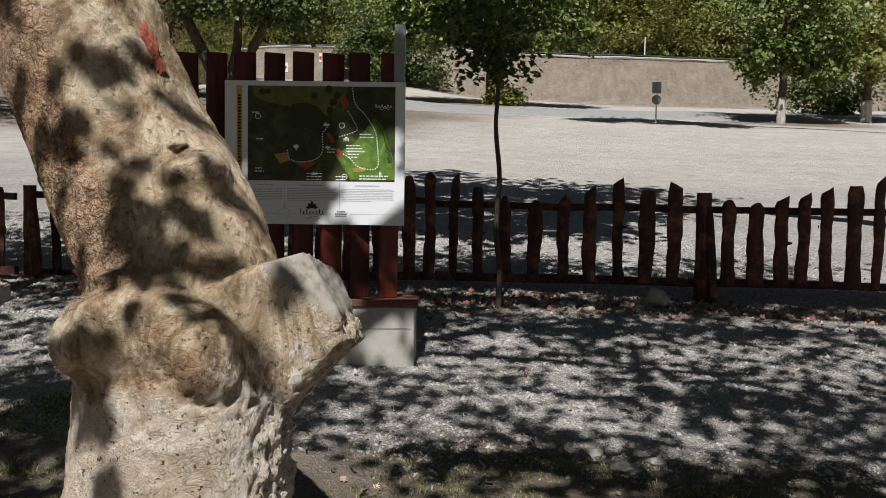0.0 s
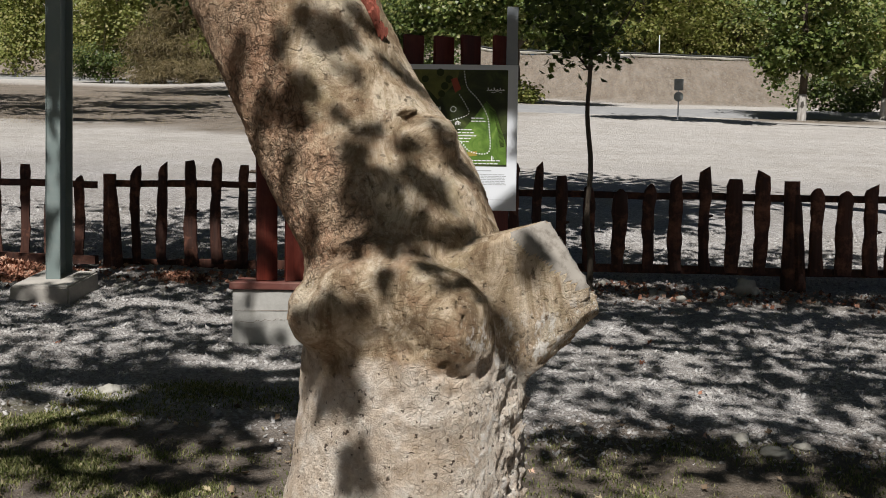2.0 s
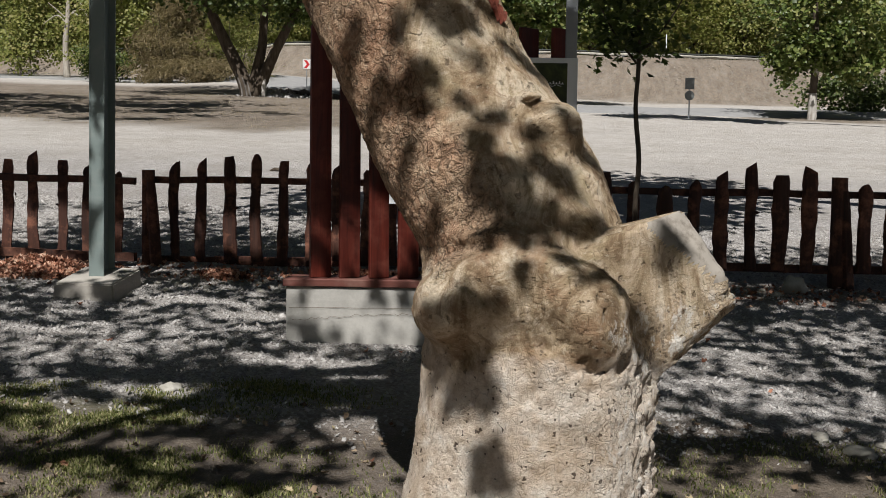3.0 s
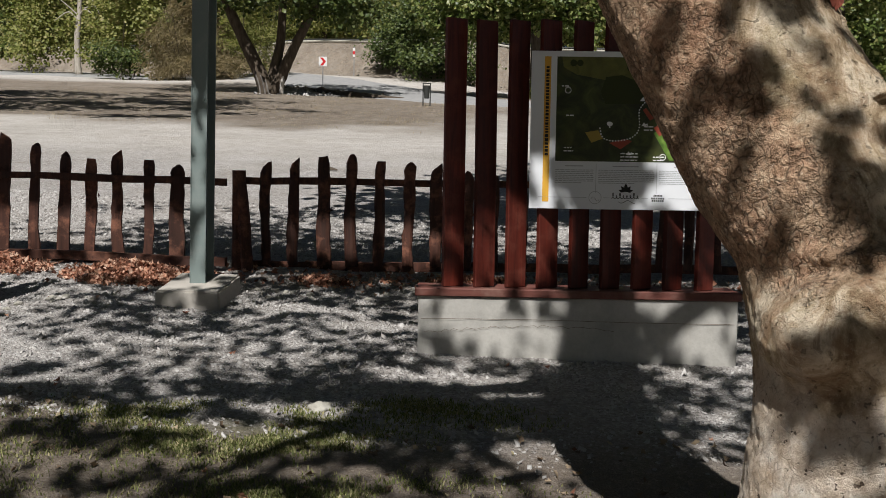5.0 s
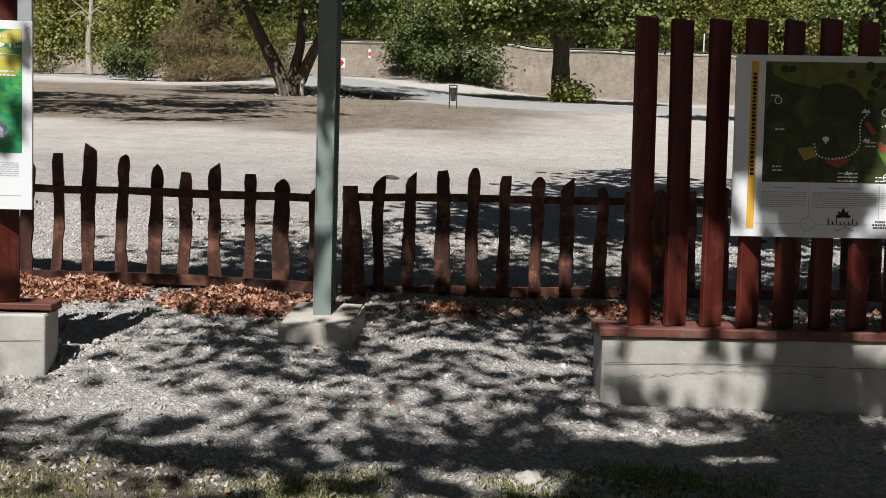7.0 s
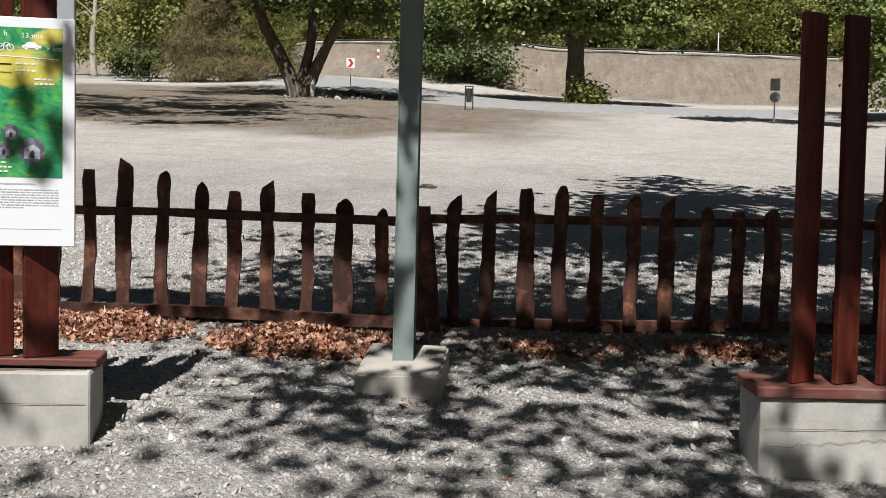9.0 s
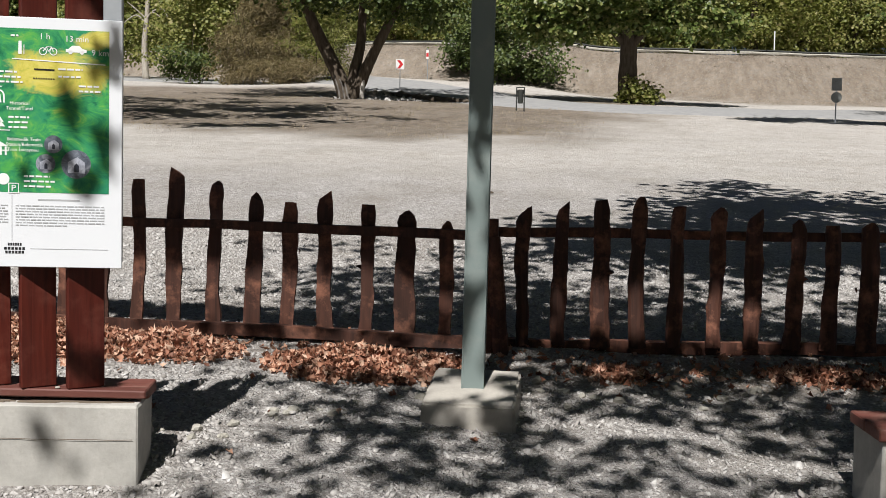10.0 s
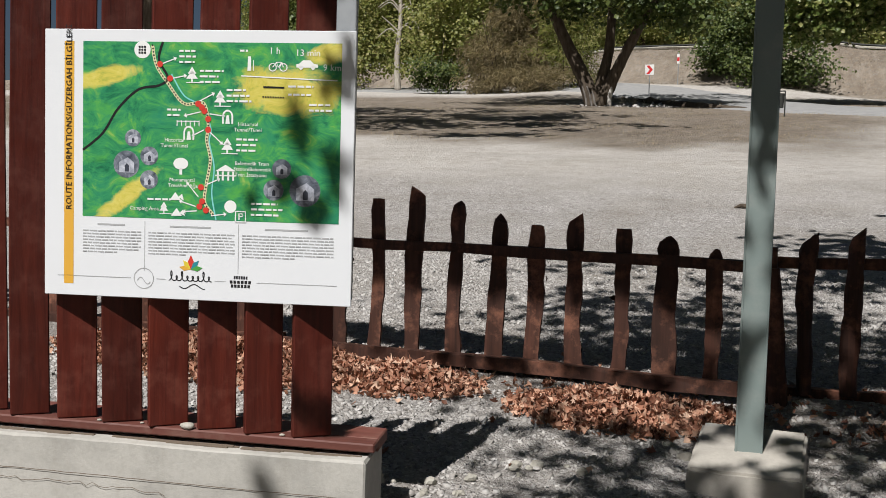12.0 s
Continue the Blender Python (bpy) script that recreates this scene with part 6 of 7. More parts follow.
# unseen leaf sprays added to shade single spots: position, width, number of leaves
SHADE_SPRAYS = (
    (2.95, -5.21, 1.35, 0.03, 4), (2.95, -5.21, 1.27, 0.025, 3), (2.865, -5.25, 1.11, 0.055, 12), (2.88, -5.25, 1.05, 0.03, 5), (3.085, -5.31, 1.06, 0.02, 4), (3.05, -5.35, 0.985, 0.03, 6),
    (3.15, -5.42, 0.83, 0.10, 26), (3.12, -5.38, 0.89, 0.05, 10), (3.26, -5.33, 0.89, 0.045, 10), (3.22, -5.43, 0.75, 0.075, 16), (3.33, -5.40, 0.77, 0.05, 9), (3.10, -5.47, 0.72, 0.05, 9),
    (2.66, -5.18, 1.24, 0.045, 9), (2.62, -5.15, 1.13, 0.03, 4), (2.66, -5.15, 1.50, 0.07, 12), (2.82, -5.2, 1.62, 0.08, 9), (2.78, -5.22, 1.27, 0.03, 3), (3.02, -5.22, 1.17, 0.03, 3), (2.76, -5.2, 1.10, 0.03, 3), (2.98, -5.31, 1.12, 0.02, 2), (3.2, -5.28, 0.99, 0.03, 3), (2.86, -5.3, 0.93, 0.03, 3), (2.92, -5.38, 0.80, 0.03, 4), (3.0, -5.25, 1.42, 0.04, 4), (2.88, -5.23, 1.38, 0.03, 3), (2.72, -5.2, 1.02, 0.03, 5),
    (3.055, -5.58, 0.545, 0.04, 9), (3.05, -5.57, 0.45, 0.04, 5), (2.93, -5.52, 0.47, 0.03, 4), (3.19, -5.57, 0.675, 0.05, 6), (3.33, -5.55, 0.69, 0.05, 5), (3.385, -5.55, 0.635, 0.03, 3),
    (3.48, -5.48, 0.575, 0.04, 7), (3.49, -5.47, 0.50, 0.04, 6), (3.55, -5.416, 0.695, 0.028, 6), (3.09, -5.56, 0.32, 0.028, 6), (3.02, -5.49, 0.31, 0.03, 6), (3.09, -5.55, 0.10, 0.035, 8),
    (3.17, -5.10, 1.17, 0.035, 6), (3.05, -5.08, 1.30, 0.03, 5), (3.34, -5.2, 0.93, 0.035, 6), (3.32, -5.3, 1.09, 0.02, 3),
    (-1.44, -2.32, 1.24, 0.03, 6), (-1.34, -2.31, 1.18, 0.03, 6), (-1.57, -2.34, 1.18, 0.015, 2), (-1.40, -2.20, 0.40, 0.035, 12), (-1.24, -2.30, 1.66, 0.04, 5))
# unseen leaves added to shade one band each: along x, at y, from z to z, and the number of leaves
SHADE_BANDS = ((-3.4, -0.1, 0.0, 0.62, 1.15, 1050), (-0.1, 1.3, 0.15, 0.62, 1.1, 520), (1.3, 2.1, 0.25, 0.88, 1.05, 120), (1.3, 2.1, 0.25, 0.45, 0.76, 130), (2.0, 3.3, 0.35, 0.1, 1.1, 620), (3.4, 7.6, 0.45, 0.1, 1.1, 1900), (1.75, 2.4, -1.88, 1.0, 1.85, 480), (2.4, 3.02, -1.9, 1.18, 1.85, 330), (3.02, 3.5, -1.9, 1.42, 1.85, 150), (1.75, 2.1, -1.88, 0.6, 0.95, 70), (0.3, 3.0, 0.12, -0.05, 0.24, 420), (3.3, 7.4, 0.1, -0.15, 0.2, 520), (-0.1, 0.25, 0.03, 0.1, 0.9, 130))
# unseen leaves added as ground shade: a dark spot, its half widths, and the number of leaves
SHADES = ((-0.2, -3.05, 0.7, 0.14, 130), (0.75, -2.8, 0.5, 0.12, 90), (1.4, -2.78, 0.45, 0.10, 80), (1.8, -3.1, 0.3, 0.22, 110), (0.3, -3.55, 0.5, 0.10, 80), (0.9, -3.98, 0.6, 0.10, 90), (-0.4, -4.2, 0.6, 0.2, 130), (2.0, -4.1, 0.35, 0.12, 70), (4.5, -0.75, 0.9, 0.15, 150), (5.7, -0.5, 0.8, 0.2, 160), (4.2, -3.3, 0.5, 0.15, 90), (5.0, -3.5, 0.6, 0.15, 100), (5.2, -2.2, 0.7, 0.12, 100), (4.5, 1.75, 1.1, 0.38, 170), (6.3, 2.2, 0.9, 0.4, 150), (3.2, 1.6, 0.6, 0.32, 90), (0.1, 2.9, 0.55, 0.4, 110), (1.0, 2.9, 0.6, 0.5, 140), (-1.4, 2.9, 0.9, 0.35, 90))


build_big_tree()


# ---- other trees ----
def crown_arrays(clumps, leaf, seed, hollow=0.5, per=(40, 70), narrow=1.0, droop=0.25, lobes=False):
    """Leaves in many uneven clumps: (centre, radii, count of clumps)."""
    rng = np.random.RandomState(seed)
    centres, normals = [], []
    for c, r, count in clumps:
        c, r = np.array(c, float), np.array(r, float)
        for _ in range(count):
            q = rng.normal(0, 1, 3)
            q /= np.linalg.norm(q)
            q *= rng.uniform(hollow, 1.05) * (1 + 0.18 * math.sin(5 * q[0] + 3 * q[2] + seed))
            n = rng.randint(*per)
            s = 0.17 * min(r) + 0.12
            pts = c + q * r + rng.normal(0, 1, (n, 3)) * [s, s, s * 0.6]
            centres.append(pts)
            normals.append(np.tile(q * 0.5 + [0, -0.5, 0.7], (n, 1)))
    return leaf_cloud(np.concatenate(centres), np.concatenate(normals), leaf, rng, 0.5, droop, lobes, narrow)


def stems(lines, seed=0, sides=9):
    pieces = []
    for k, (pts, r0, r1) in enumerate(lines):
        line = curve_line(pts, 5)
        pieces.append(tube(line, list(np.linspace(r0, r1, len(line))), sides, 0.06, seed + k))
    return join(pieces)


def tree_thing(name, x, y, label, group=""):
    return thing(name, pose(x, y, gz(x, y) - 0.05), label, "tree", group)


def build_fork_tree():
    t = tree_thing("plane_tree", -8.85, 34.0, "dark three-stemmed plane tree with whitewashed feet beside the lane")
    v, f = stems([([(0, 0, 0), (-0.35, 0, 0.9), (-1.2, 0, 2.6), (-2.3, -0.3, 5.0), (-3.4, -0.6, 7.5)], 0.36, 0.12), ([(0.05, 0.1, 0), (0.25, 0.1, 1.0), (0.5, 0.2, 2.4), (0.5, 0.4, 4.6), (0.3, 0.2, 7.0)], 0.28, 0.1), ([(0.2, 0, 0), (0.7, -0.1, 1.0), (1.3, -0.2, 2.2), (2.4, -0.2, 4.2), (4.0, -0.4, 6.4)], 0.30, 0.1)], 30)
    mesh_object("trunk", v, f, DARK_BARK, t, "", True)
    for line in ([(-0.20, -0.275, -0.1), (-0.30, -0.27, 0.4), (-0.50, -0.25, 0.95)], 0.055, 0.035), ([(0.0, -0.325, -0.1), (-0.10, -0.325, 0.4), (-0.24, -0.31, 0.8)], 0.05, 0.03), ([(0.14, -0.30, -0.1), (0.04, -0.30, 0.35), (-0.04, -0.29, 0.6)], 0.05, 0.03), ([(0.62, -0.18, -0.1), (0.66, -0.2, 0.5), (0.74, -0.2, 1.25)], 0.10, 0.09):
        v, f = stems([line], 33)
        mesh_object("whitewash", v, f, FLAKED_BARK if line[1] < 0.08 else LIME_BARK, t, "flaking white lime wash", True)
    v, f = crown_arrays([((-0.3, -0.5, 5.2), (4.8, 4.0, 1.9), 95), ((2.8, -1.0, 4.1), (2.6, 2.2, 1.4), 46), ((-3.5, -1.5, 6.8), (4.0, 4.5, 1.8), 60), ((1.0, -0.5, 7.4), (4.0, 4.0, 1.6), 40)], 0.20, 41)
    fast_mesh("crown", v, f, LEAF_DARK, t)


def build_round_tree(x, y, label, trunk, clumps, leaf, mat, seed, white=None, group=""):
    t = tree_thing("plane_tree", x, y, label, group)
    v, f = stems(trunk, seed)
    mesh_object("trunk", v, f, DARK_BARK, t, "", True)
    if white:
        for line in white:
            v, f = stems([line], seed + 9)
            mesh_object("whitewash", v, f, LIME_BARK, t, "flaking white lime wash", True)
    v, f = crown_arrays(clumps, leaf, seed)
    fast_mesh("crown", v, f, mat, t)
    return t


build_fork_tree()
build_round_tree(2.5, 39.0, "broad dark green plane tree with low drooping boughs before the bank", [([(0, 0, 0), (-0.05, 0, 1.5), (-0.1, 0, 3.0), (-0.6, 0, 5.5)], 0.48, 0.26), ([(-0.05, 0, 2.4), (1.2, -0.3, 3.6), (2.8, -0.5, 4.6)], 0.2, 0.06), ([(-0.05, 0, 2.4), (-1.4, -0.2, 3.8), (-3.0, -0.3, 5.0)], 0.2, 0.06)], [((-0.4, -1.6, 4.9), (5.3, 2.2, 1.8), 150), ((2.8, -1.8, 3.1), (1.9, 1.2, 0.9), 38), ((-3.2, -1.6, 3.4), (1.8, 1.2, 0.9), 38), ((0.1, -1.8, 3.6), (2.0, 1.0, 0.8), 30), ((0, -1.8, 7.0), (4.4, 2.0, 1.5), 40)], 0.20, LEAF, 51)
build_round_tree(13.8, 31.9, "young plane tree with a whitewashed trunk in a ring of litter", [([(0, 0, 0), (0.03, 0, 1.2), (0.10, 0, 2.6), (0.0, 0, 4.6), (0.1, 0, 6.0)], 0.18, 0.06), ([(0.1, 0, 2.2), (-0.7, 0, 3.2), (-1.4, 0, 4.0)], 0.07, 0.03), ([(0.1, 0, 2.2), (0.8, 0, 3.2), (1.5, 0, 4.2)], 0.07, 0.03)], [((0.2, 0, 4.2), (2.6, 2.2, 1.8), 84), ((-0.9, -0.4, 2.5), (1.0, 1.0, 0.8), 22), ((1.5, -0.3, 2.4), (1.5, 1.0, 0.8), 30), ((0.1, 0, 6.2), (2.0, 1.8, 1.3), 26)], 0.19, LEAF, 61, [([(0, -0.03, -0.1), (0.01, -0.03, 0.4), (0.025, -0.03, 1.05)], 0.19, 0.155), ([(0.09, -0.06, 1.75), (0.10, -0.06, 2.1), (0.11, -0.05, 2.7)], 0.13, 0.12)])
build_round_tree(17.8, 34.5, "young plane tree with a pale trunk in shade", [([(0, 0, 0), (0.03, 0, 1.2), (0.10, 0, 2.6), (0.0, 0, 5.0)], 0.22, 0.07)], [((0.0, 0, 4.2), (2.6, 2.2, 1.8), 66), ((0.3, -0.4, 2.4), (1.8, 1.2, 0.8), 30)], 0.19, LEAF_LIGHT, 66, [([(0, -0.03, -0.1), (0.01, -0.03, 0.4), (0.025, -0.03, 0.95)], 0.245, 0.21)])
# unseen trees added out of view so that their crowns shade the yard
build_round_tree(9.8, 2.6, "tall unseen plane tree added to shade yard behind the fence", [([(0, 0, -0.1), (-0.1, 0, 2.0), (-0.8, -0.2, 4.2), (-2.6, -0.6, 6.2), (-4.6, -0.9, 7.0)], 0.36, 0.09)], [((-6.3, -0.9, 6.9), (2.6, 2.9, 1.2), 76), ((-7.6, -3.0, 7.0), (3.0, 2.0, 1.0), 70)], 0.19, LEAF, 71)
build_round_tree(-17.0, 16.5, "large unseen plane tree added to shade the dry grass", [([(0, 0, -0.1), (0.2, 0, 3.0), (1.2, 0.2, 6.0), (3.0, 0.3, 8.5)], 0.45, 0.12)], [((3.0, 1.0, 8.6), (8.5, 7.0, 1.9), 150)], 0.30, LEAF, 74)


# another unseen tree, its bough stretched to cast shade on the far yard
build_round_tree(17.6, 22.6, "unseen plane tree with long bough, added to shade far yard", [([(0, 0, -0.1), (0.1, 0, 3.0), (-1.2, 0.2, 6.0), (-5.0, 0.4, 8.0), (-9.0, 0.5, 9.0)], 0.4, 0.1)], [((-9.4, 0.5, 9.0), (3.4, 1.6, 0.9), 90)], 0.24, LEAF, 75)
# unseen trees added behind the camera, to shade the near side of the path
for k, (bx, by) in enumerate(((-4.0, -15.5), (2.5, -17.0), (9.5, -15.0))):
    build_round_tree(bx, by, "unseen plane tree added to shade the path's near side", [([(0, 0, -0.1), (0.1, 0, 2.0), (0.0, 0, 4.5), (0.3, 0.2, 6.5)], 0.3, 0.1)], [((0, 0, 5.2), (3.8, 3.0, 2.2), 120)], 0.26, LEAF, 76 + k, None, "near trees")


def build_sapling():
    x, y = 4.0, -0.2
    t = tree_thing("sapling", x, y, "thin dark sapling with a small leafy head before the fence")
    v, f = stems([([(0.02, 0, 0), (0.03, 0, 0.35), (-0.005, 0, 0.7), (0.015, 0, 1.1), (-0.02, 0, 1.5), (-0.005, 0, 1.9), (-0.02, 0, 2.6), (0.0, 0, 3.2)], 0.026, 0.012), ([(-0.02, 0, 1.85), (-0.2, 0.05, 2.1), (-0.35, 0.1, 2.4)], 0.010, 0.004), ([(-0.02, 0, 1.9), (0.2, 0, 2.15), (0.4, 0, 2.5)], 0.010, 0.004)], 80, 8)
    mesh_object("trunk", v, f, DARK_BARK, t, "", True)
    v, f = crown_arrays([((0.0, 0.05, 2.45), (0.42, 0.4, 0.42), 26), ((-0.05, 0, 2.0), (0.16, 0.16, 0.16), 8), ((0.0, 0, 3.0), (0.4, 0.4, 0.35), 12)], 0.066, 81, 0.3, (34, 56), lobes=True)
    fast_mesh("crown", v, f, LEAF_DARK, t)


build_sapling()


def build_thicket():
    """The woods behind the railway bank, and the brush along the lane."""
    kinds = []
    for s in range(4):
        rng = np.random.RandomState(90 + s)
        clumps = [((rng.uniform(-0.5, 0.5), 0, 2.4), (2.6, 2.0, 2.4), 66), ((rng.uniform(-1, 1), 0, 6.2), (2.3, 2.0, 2.4), 50), ((rng.uniform(-1, 1), 0, 9.8), (1.8, 1.6, 2.0), 16)]
        t = thing("woodland_tree", pose(0, 0, 0), "leafy yellow-green tree in the woods behind the bank", "tree", "woodland trees")
        v, f = stems([([(0, 0, -0.3), (0.1, 0, 3), (-0.1, 0, 7), (0.2, 0, 11)], 0.22, 0.05)], 95 + s, 7)
        mesh_object("trunk", v, f, DARK_BARK, t, "", True)
        v, f = crown_arrays(clumps, 0.18, 100 + s, 0.5, (75, 115))
        fast_mesh("crown", v, f, (LEAF_LIGHT, LEAF, LEAF_LIGHT, LEAF_LIGHT)[s], t)
        kinds.append(t)
    rng = random.Random(17)
    spots = []
    x = -34.0
    while x < 25:
        f = embank_foot(x)
        spots.append((x, f + 7.5 + rng.uniform(-0.8, 1.2)))
        spots.append((x + 1.6, f + 12 + rng.uniform(-1, 1)))
        x += rng.uniform(2.6, 3.5)
    for k in range(13):
        spots.append((-46 + 2.7 * k, 66 + rng.uniform(-2, 2) + 0.25 * abs(k - 7)))
        spots.append((-45 + 2.9 * k, 74 + rng.uniform(-2, 2)))
    spots = [(x, y) for x, y in spots if y < 90 and not (-19 < x < -10.5 and y < 56)]
    for i, (x, y) in enumerate(spots):
        m = pose(x, y, gz(x, y) - 0.2, 0, 0, rng.uniform(0, 360)) @ Matrix.Scale(rng.uniform(0.8, 1.15), 4)
        if i < 4:
            kinds[i].matrix_basis = m
        else:
            c = copy_thing(kinds[i % 4], Matrix.Identity(4))
            c.matrix_basis = m


build_thicket()


def build_bush(name, x, y, label, clumps, leaf, mat, seed, stalks=0, narrow=1.0, droop=0.25):
    b = thing(name, pose(x, y, gz(x, y) - 0.1), label, "bush")
    v, f = crown_arrays(clumps, leaf, seed, 0.3, (50, 80), narrow, droop)
    fast_mesh("foliage", v, f, mat, b)
    rng = np.random.RandomState(seed)
    for k in range(stalks):
        a = rng.uniform(-1, 1, 2) * 1.6
        v, f = stems([([(a[0] * 0.5, a[1] * 0.5, 0), (a[0] * 0.8, a[1] * 0.8, 1.6), (a[0] * 1.3, a[1] * 1.2, rng.uniform(3.0, 4.6))], 0.022, 0.008)], seed + k, 5)
        mesh_object("stalk", v, f, DARK_BARK, b, "", True)


build_bush("brush", -16.4, 46.5, "brown leafless brush with dry stalks", [((0, 0, 1.9), (2.4, 1.5, 2.0), 170), ((0.6, 0, 4.2), (2.0, 1.4, 1.6), 90)], 0.34, TWIG_BROWN, 131, 9, 0.06, -1.6)
build_bush("brush", -13.2, 46.0, "olive and brown brush beside the lane", [((0, 0, 2.2), (2.0, 1.5, 2.2), 110), ((0.2, 0, 4.8), (1.7, 1.4, 1.6), 70)], 0.24, LEAF_LIGHT, 132, 6, 0.16, -0.8)
build_bush("brush", -14.6, 44.8, "low rusty dry brush", [((0, 0, 0.7), (3.6, 1.0, 0.7), 90)], 0.26, TWIG_BROWN, 133, 0, 0.07, -1.2)
build_bush("shrub", -21.0, 48.5, "leafy green shrub at the edge of the yard", [((0, 0, 2.6), (2.9, 2.0, 2.2), 60), ((0.3, 0, 5.4), (2.4, 2.0, 1.8), 40)], 0.19, LEAF_LIGHT, 134, 3)
build_bush("shrub", -20.2, 45.5, "dark green shrub at the edge of the yard", [((0, 0, 1.1), (1.5, 1.0, 1.0), 26)], 0.16, LEAF_DARK, 135, 2)
build_bush("shrub", -27.5, 52.0, "tall green shrub at the edge of the yard", [((0, 0, 2.8), (3.4, 2.2, 2.6), 70), ((0.3, 0, 6.0), (3.0, 2.2, 2.0), 44)], 0.2, LEAF_LIGHT, 136, 3)
build_bush("shrub", -35.0, 55.0, "tall green shrub at the edge of the yard", [((0, 0, 2.8), (4.0, 2.2, 2.8), 80), ((0.3, 0, 6.0), (3.4, 2.2, 2.4), 50)], 0.22, LEAF, 137, 3)
build_bush("shrub", -2.6, 47.5, "dark green thicket beside the lane", [((0, 0, 1.6), (2.6, 1.6, 1.7), 60), ((-1.0, 0, 3.6), (2.6, 1.6, 1.5), 44)], 0.16, LEAF_DARK, 138, 2)
build_bush("shrub", -5.6, 50.5, "dark green thicket on the bank behind the lane", [((0, 0, 1.2), (2.0, 1.4, 1.4), 50), ((0.5, 0, 3.0), (2.2, 1.4, 1.4), 44)], 0.16, LEAF_DARK, 141, 2)
build_bush("shrub", 17.6, 39.5, "dark undergrowth below young trees", [((0, 0, 1.0), (3.0, 1.2, 1.2), 60)], 0.16, LEAF_DARK, 143, 2)
build_bush("shrub", 2.95, 38.2, "low leafy suckers round a tree foot", [((0, 0, 0.55), (0.95, 0.7, 0.6), 22)], 0.15, LEAF_LIGHT, 139)


def build_dead_tree():
    x, y = -24.5, 50.0
    t = tree_thing("dead_tree", x, y, "pale bare tree with broken branches among shrubs")
    lines = [([(0, 0, 0), (-0.1, 0, 2), (0.1, 0, 4.5), (-0.1, 0, 8)], 0.22, 0.08)]
    rng = np.random.RandomState(6)
    for k in range(9):
        z = rng.uniform(1.6, 6.0)
        sx = rng.choice([-1, 1])
        lines.append(([(0, 0, z), (sx * 0.5, -0.2, z + 0.5), (sx * rng.uniform(0.9, 1.6), -0.3, z + rng.uniform(-1.2, 1.0))], 0.055, 0.018))
    v, f = stems(lines, 140, 7)
    mesh_object("trunk", v, f, PALE_BARK, t, "", True)


build_dead_tree()


# ---- signs and fittings along the lane ----
def build_signs():
    # two stacked plates seen from behind
    x, y = 8.6, 28.1
    z = gz(x, y)
    s = thing("road_sign", pose(x, y, z), "dull grey backs of two small road signs on a post", "road sign")
    v, f = tube([(0, 0, -0.1), (0, 0, 0.6), (0, 0, 1.4)], [0.022] * 3, 8)
    mesh_object("post", v, f, GALVANISED, s)
    bm = bmesh.new()
    box_bm((-0.16, -0.03, 1.02), (0.16, -0.022, 1.42), 0.004, bm)
    part("plate", bm, SIGN_GREY, s)
    part("round_plate", flat_bm(disc_points(0, 0.80, 0.17, 20), -0.03, 0.008), SIGN_GREY, s)
    # red and white bend marker
    x, y = -7.9, 40.6
    s = thing("chevron_sign", pose(x, y, gz(x, y)), "white bend marker with a red chevron on a thin post", "road sign")
    v, f = tube([(0, 0, -0.1), (0, 0, 0.7), (0, 0, 1.5)], [0.02] * 3, 8)
    mesh_object("post", v, f, GALVANISED, s)
    bm = bmesh.new()
    box_bm((-0.20, -0.03, 0.98), (0.20, -0.022, 1.44), 0.003, bm)
    part("plate", bm, SIGN_WHITE, s)
    part("chevron", flat_bm([(-0.14, 1.40), (0.0, 1.40), (0.15, 1.21), (0.0, 1.02), (-0.14, 1.02), (0.01, 1.21)], -0.034, 0.003), SIGN_RED, s, "red chevron")
    # narrow marker further up
    x, y = -8.0, 49.6
    s = thing("road_sign", pose(x, y, gz(x, y)), "narrow white road sign with red on a post", "road sign")
    v, f = tube([(0, 0, -0.1), (0, 0, 0.7), (0, 0, 1.7)], [0.022] * 3, 8)
    mesh_object("post", v, f, GALVANISED, s)
    bm = bmesh.new()
    box_bm((-0.07, -0.05, 1.1), (0.07, -0.04, 1.6), 0.003, bm)
    part("plate", bm, SIGN_WHITE, s)
    bm = bmesh.new()
    box_bm((-0.062, -0.056, 1.24), (0.062, -0.051, 1.44), 0.0, bm)
    part("red_field", bm, SIGN_RED, s)
    # litter bin between two posts
    x, y = -1.57, 28.7
    s = thing("litter_bin", pose(x, y, gz(x, y)), "small dark metal litter bin hung between two posts", "litter bin")
    for sx in (-0.13, 0.13):
        v, f = tube([(sx, 0, -0.05), (sx, 0, 0.4), (sx, 0, 0.82)], [0.022] * 3, 8)
        mesh_object("post", v, f, BIN_DARK, s)
    bm = bmesh.new()
    bmesh.ops.create_cone(bm, segments=16, radius1=0.09, radius2=0.11, depth=0.46, cap_ends=False)
    bmesh.ops.translate(bm, verts=bm.verts, vec=(0, 0, 0.50))
    bmesh.ops.solidify(bm, geom=bm.faces[:], thickness=0.012)
    part("bucket", bm, BIN_DARK, s)
    bm = bmesh.new()
    box_bm((-0.14, -0.012, 0.79), (0.14, 0.012, 0.825), 0.004, bm)
    part("crossbar", bm, BIN_DARK, s)


build_signs()


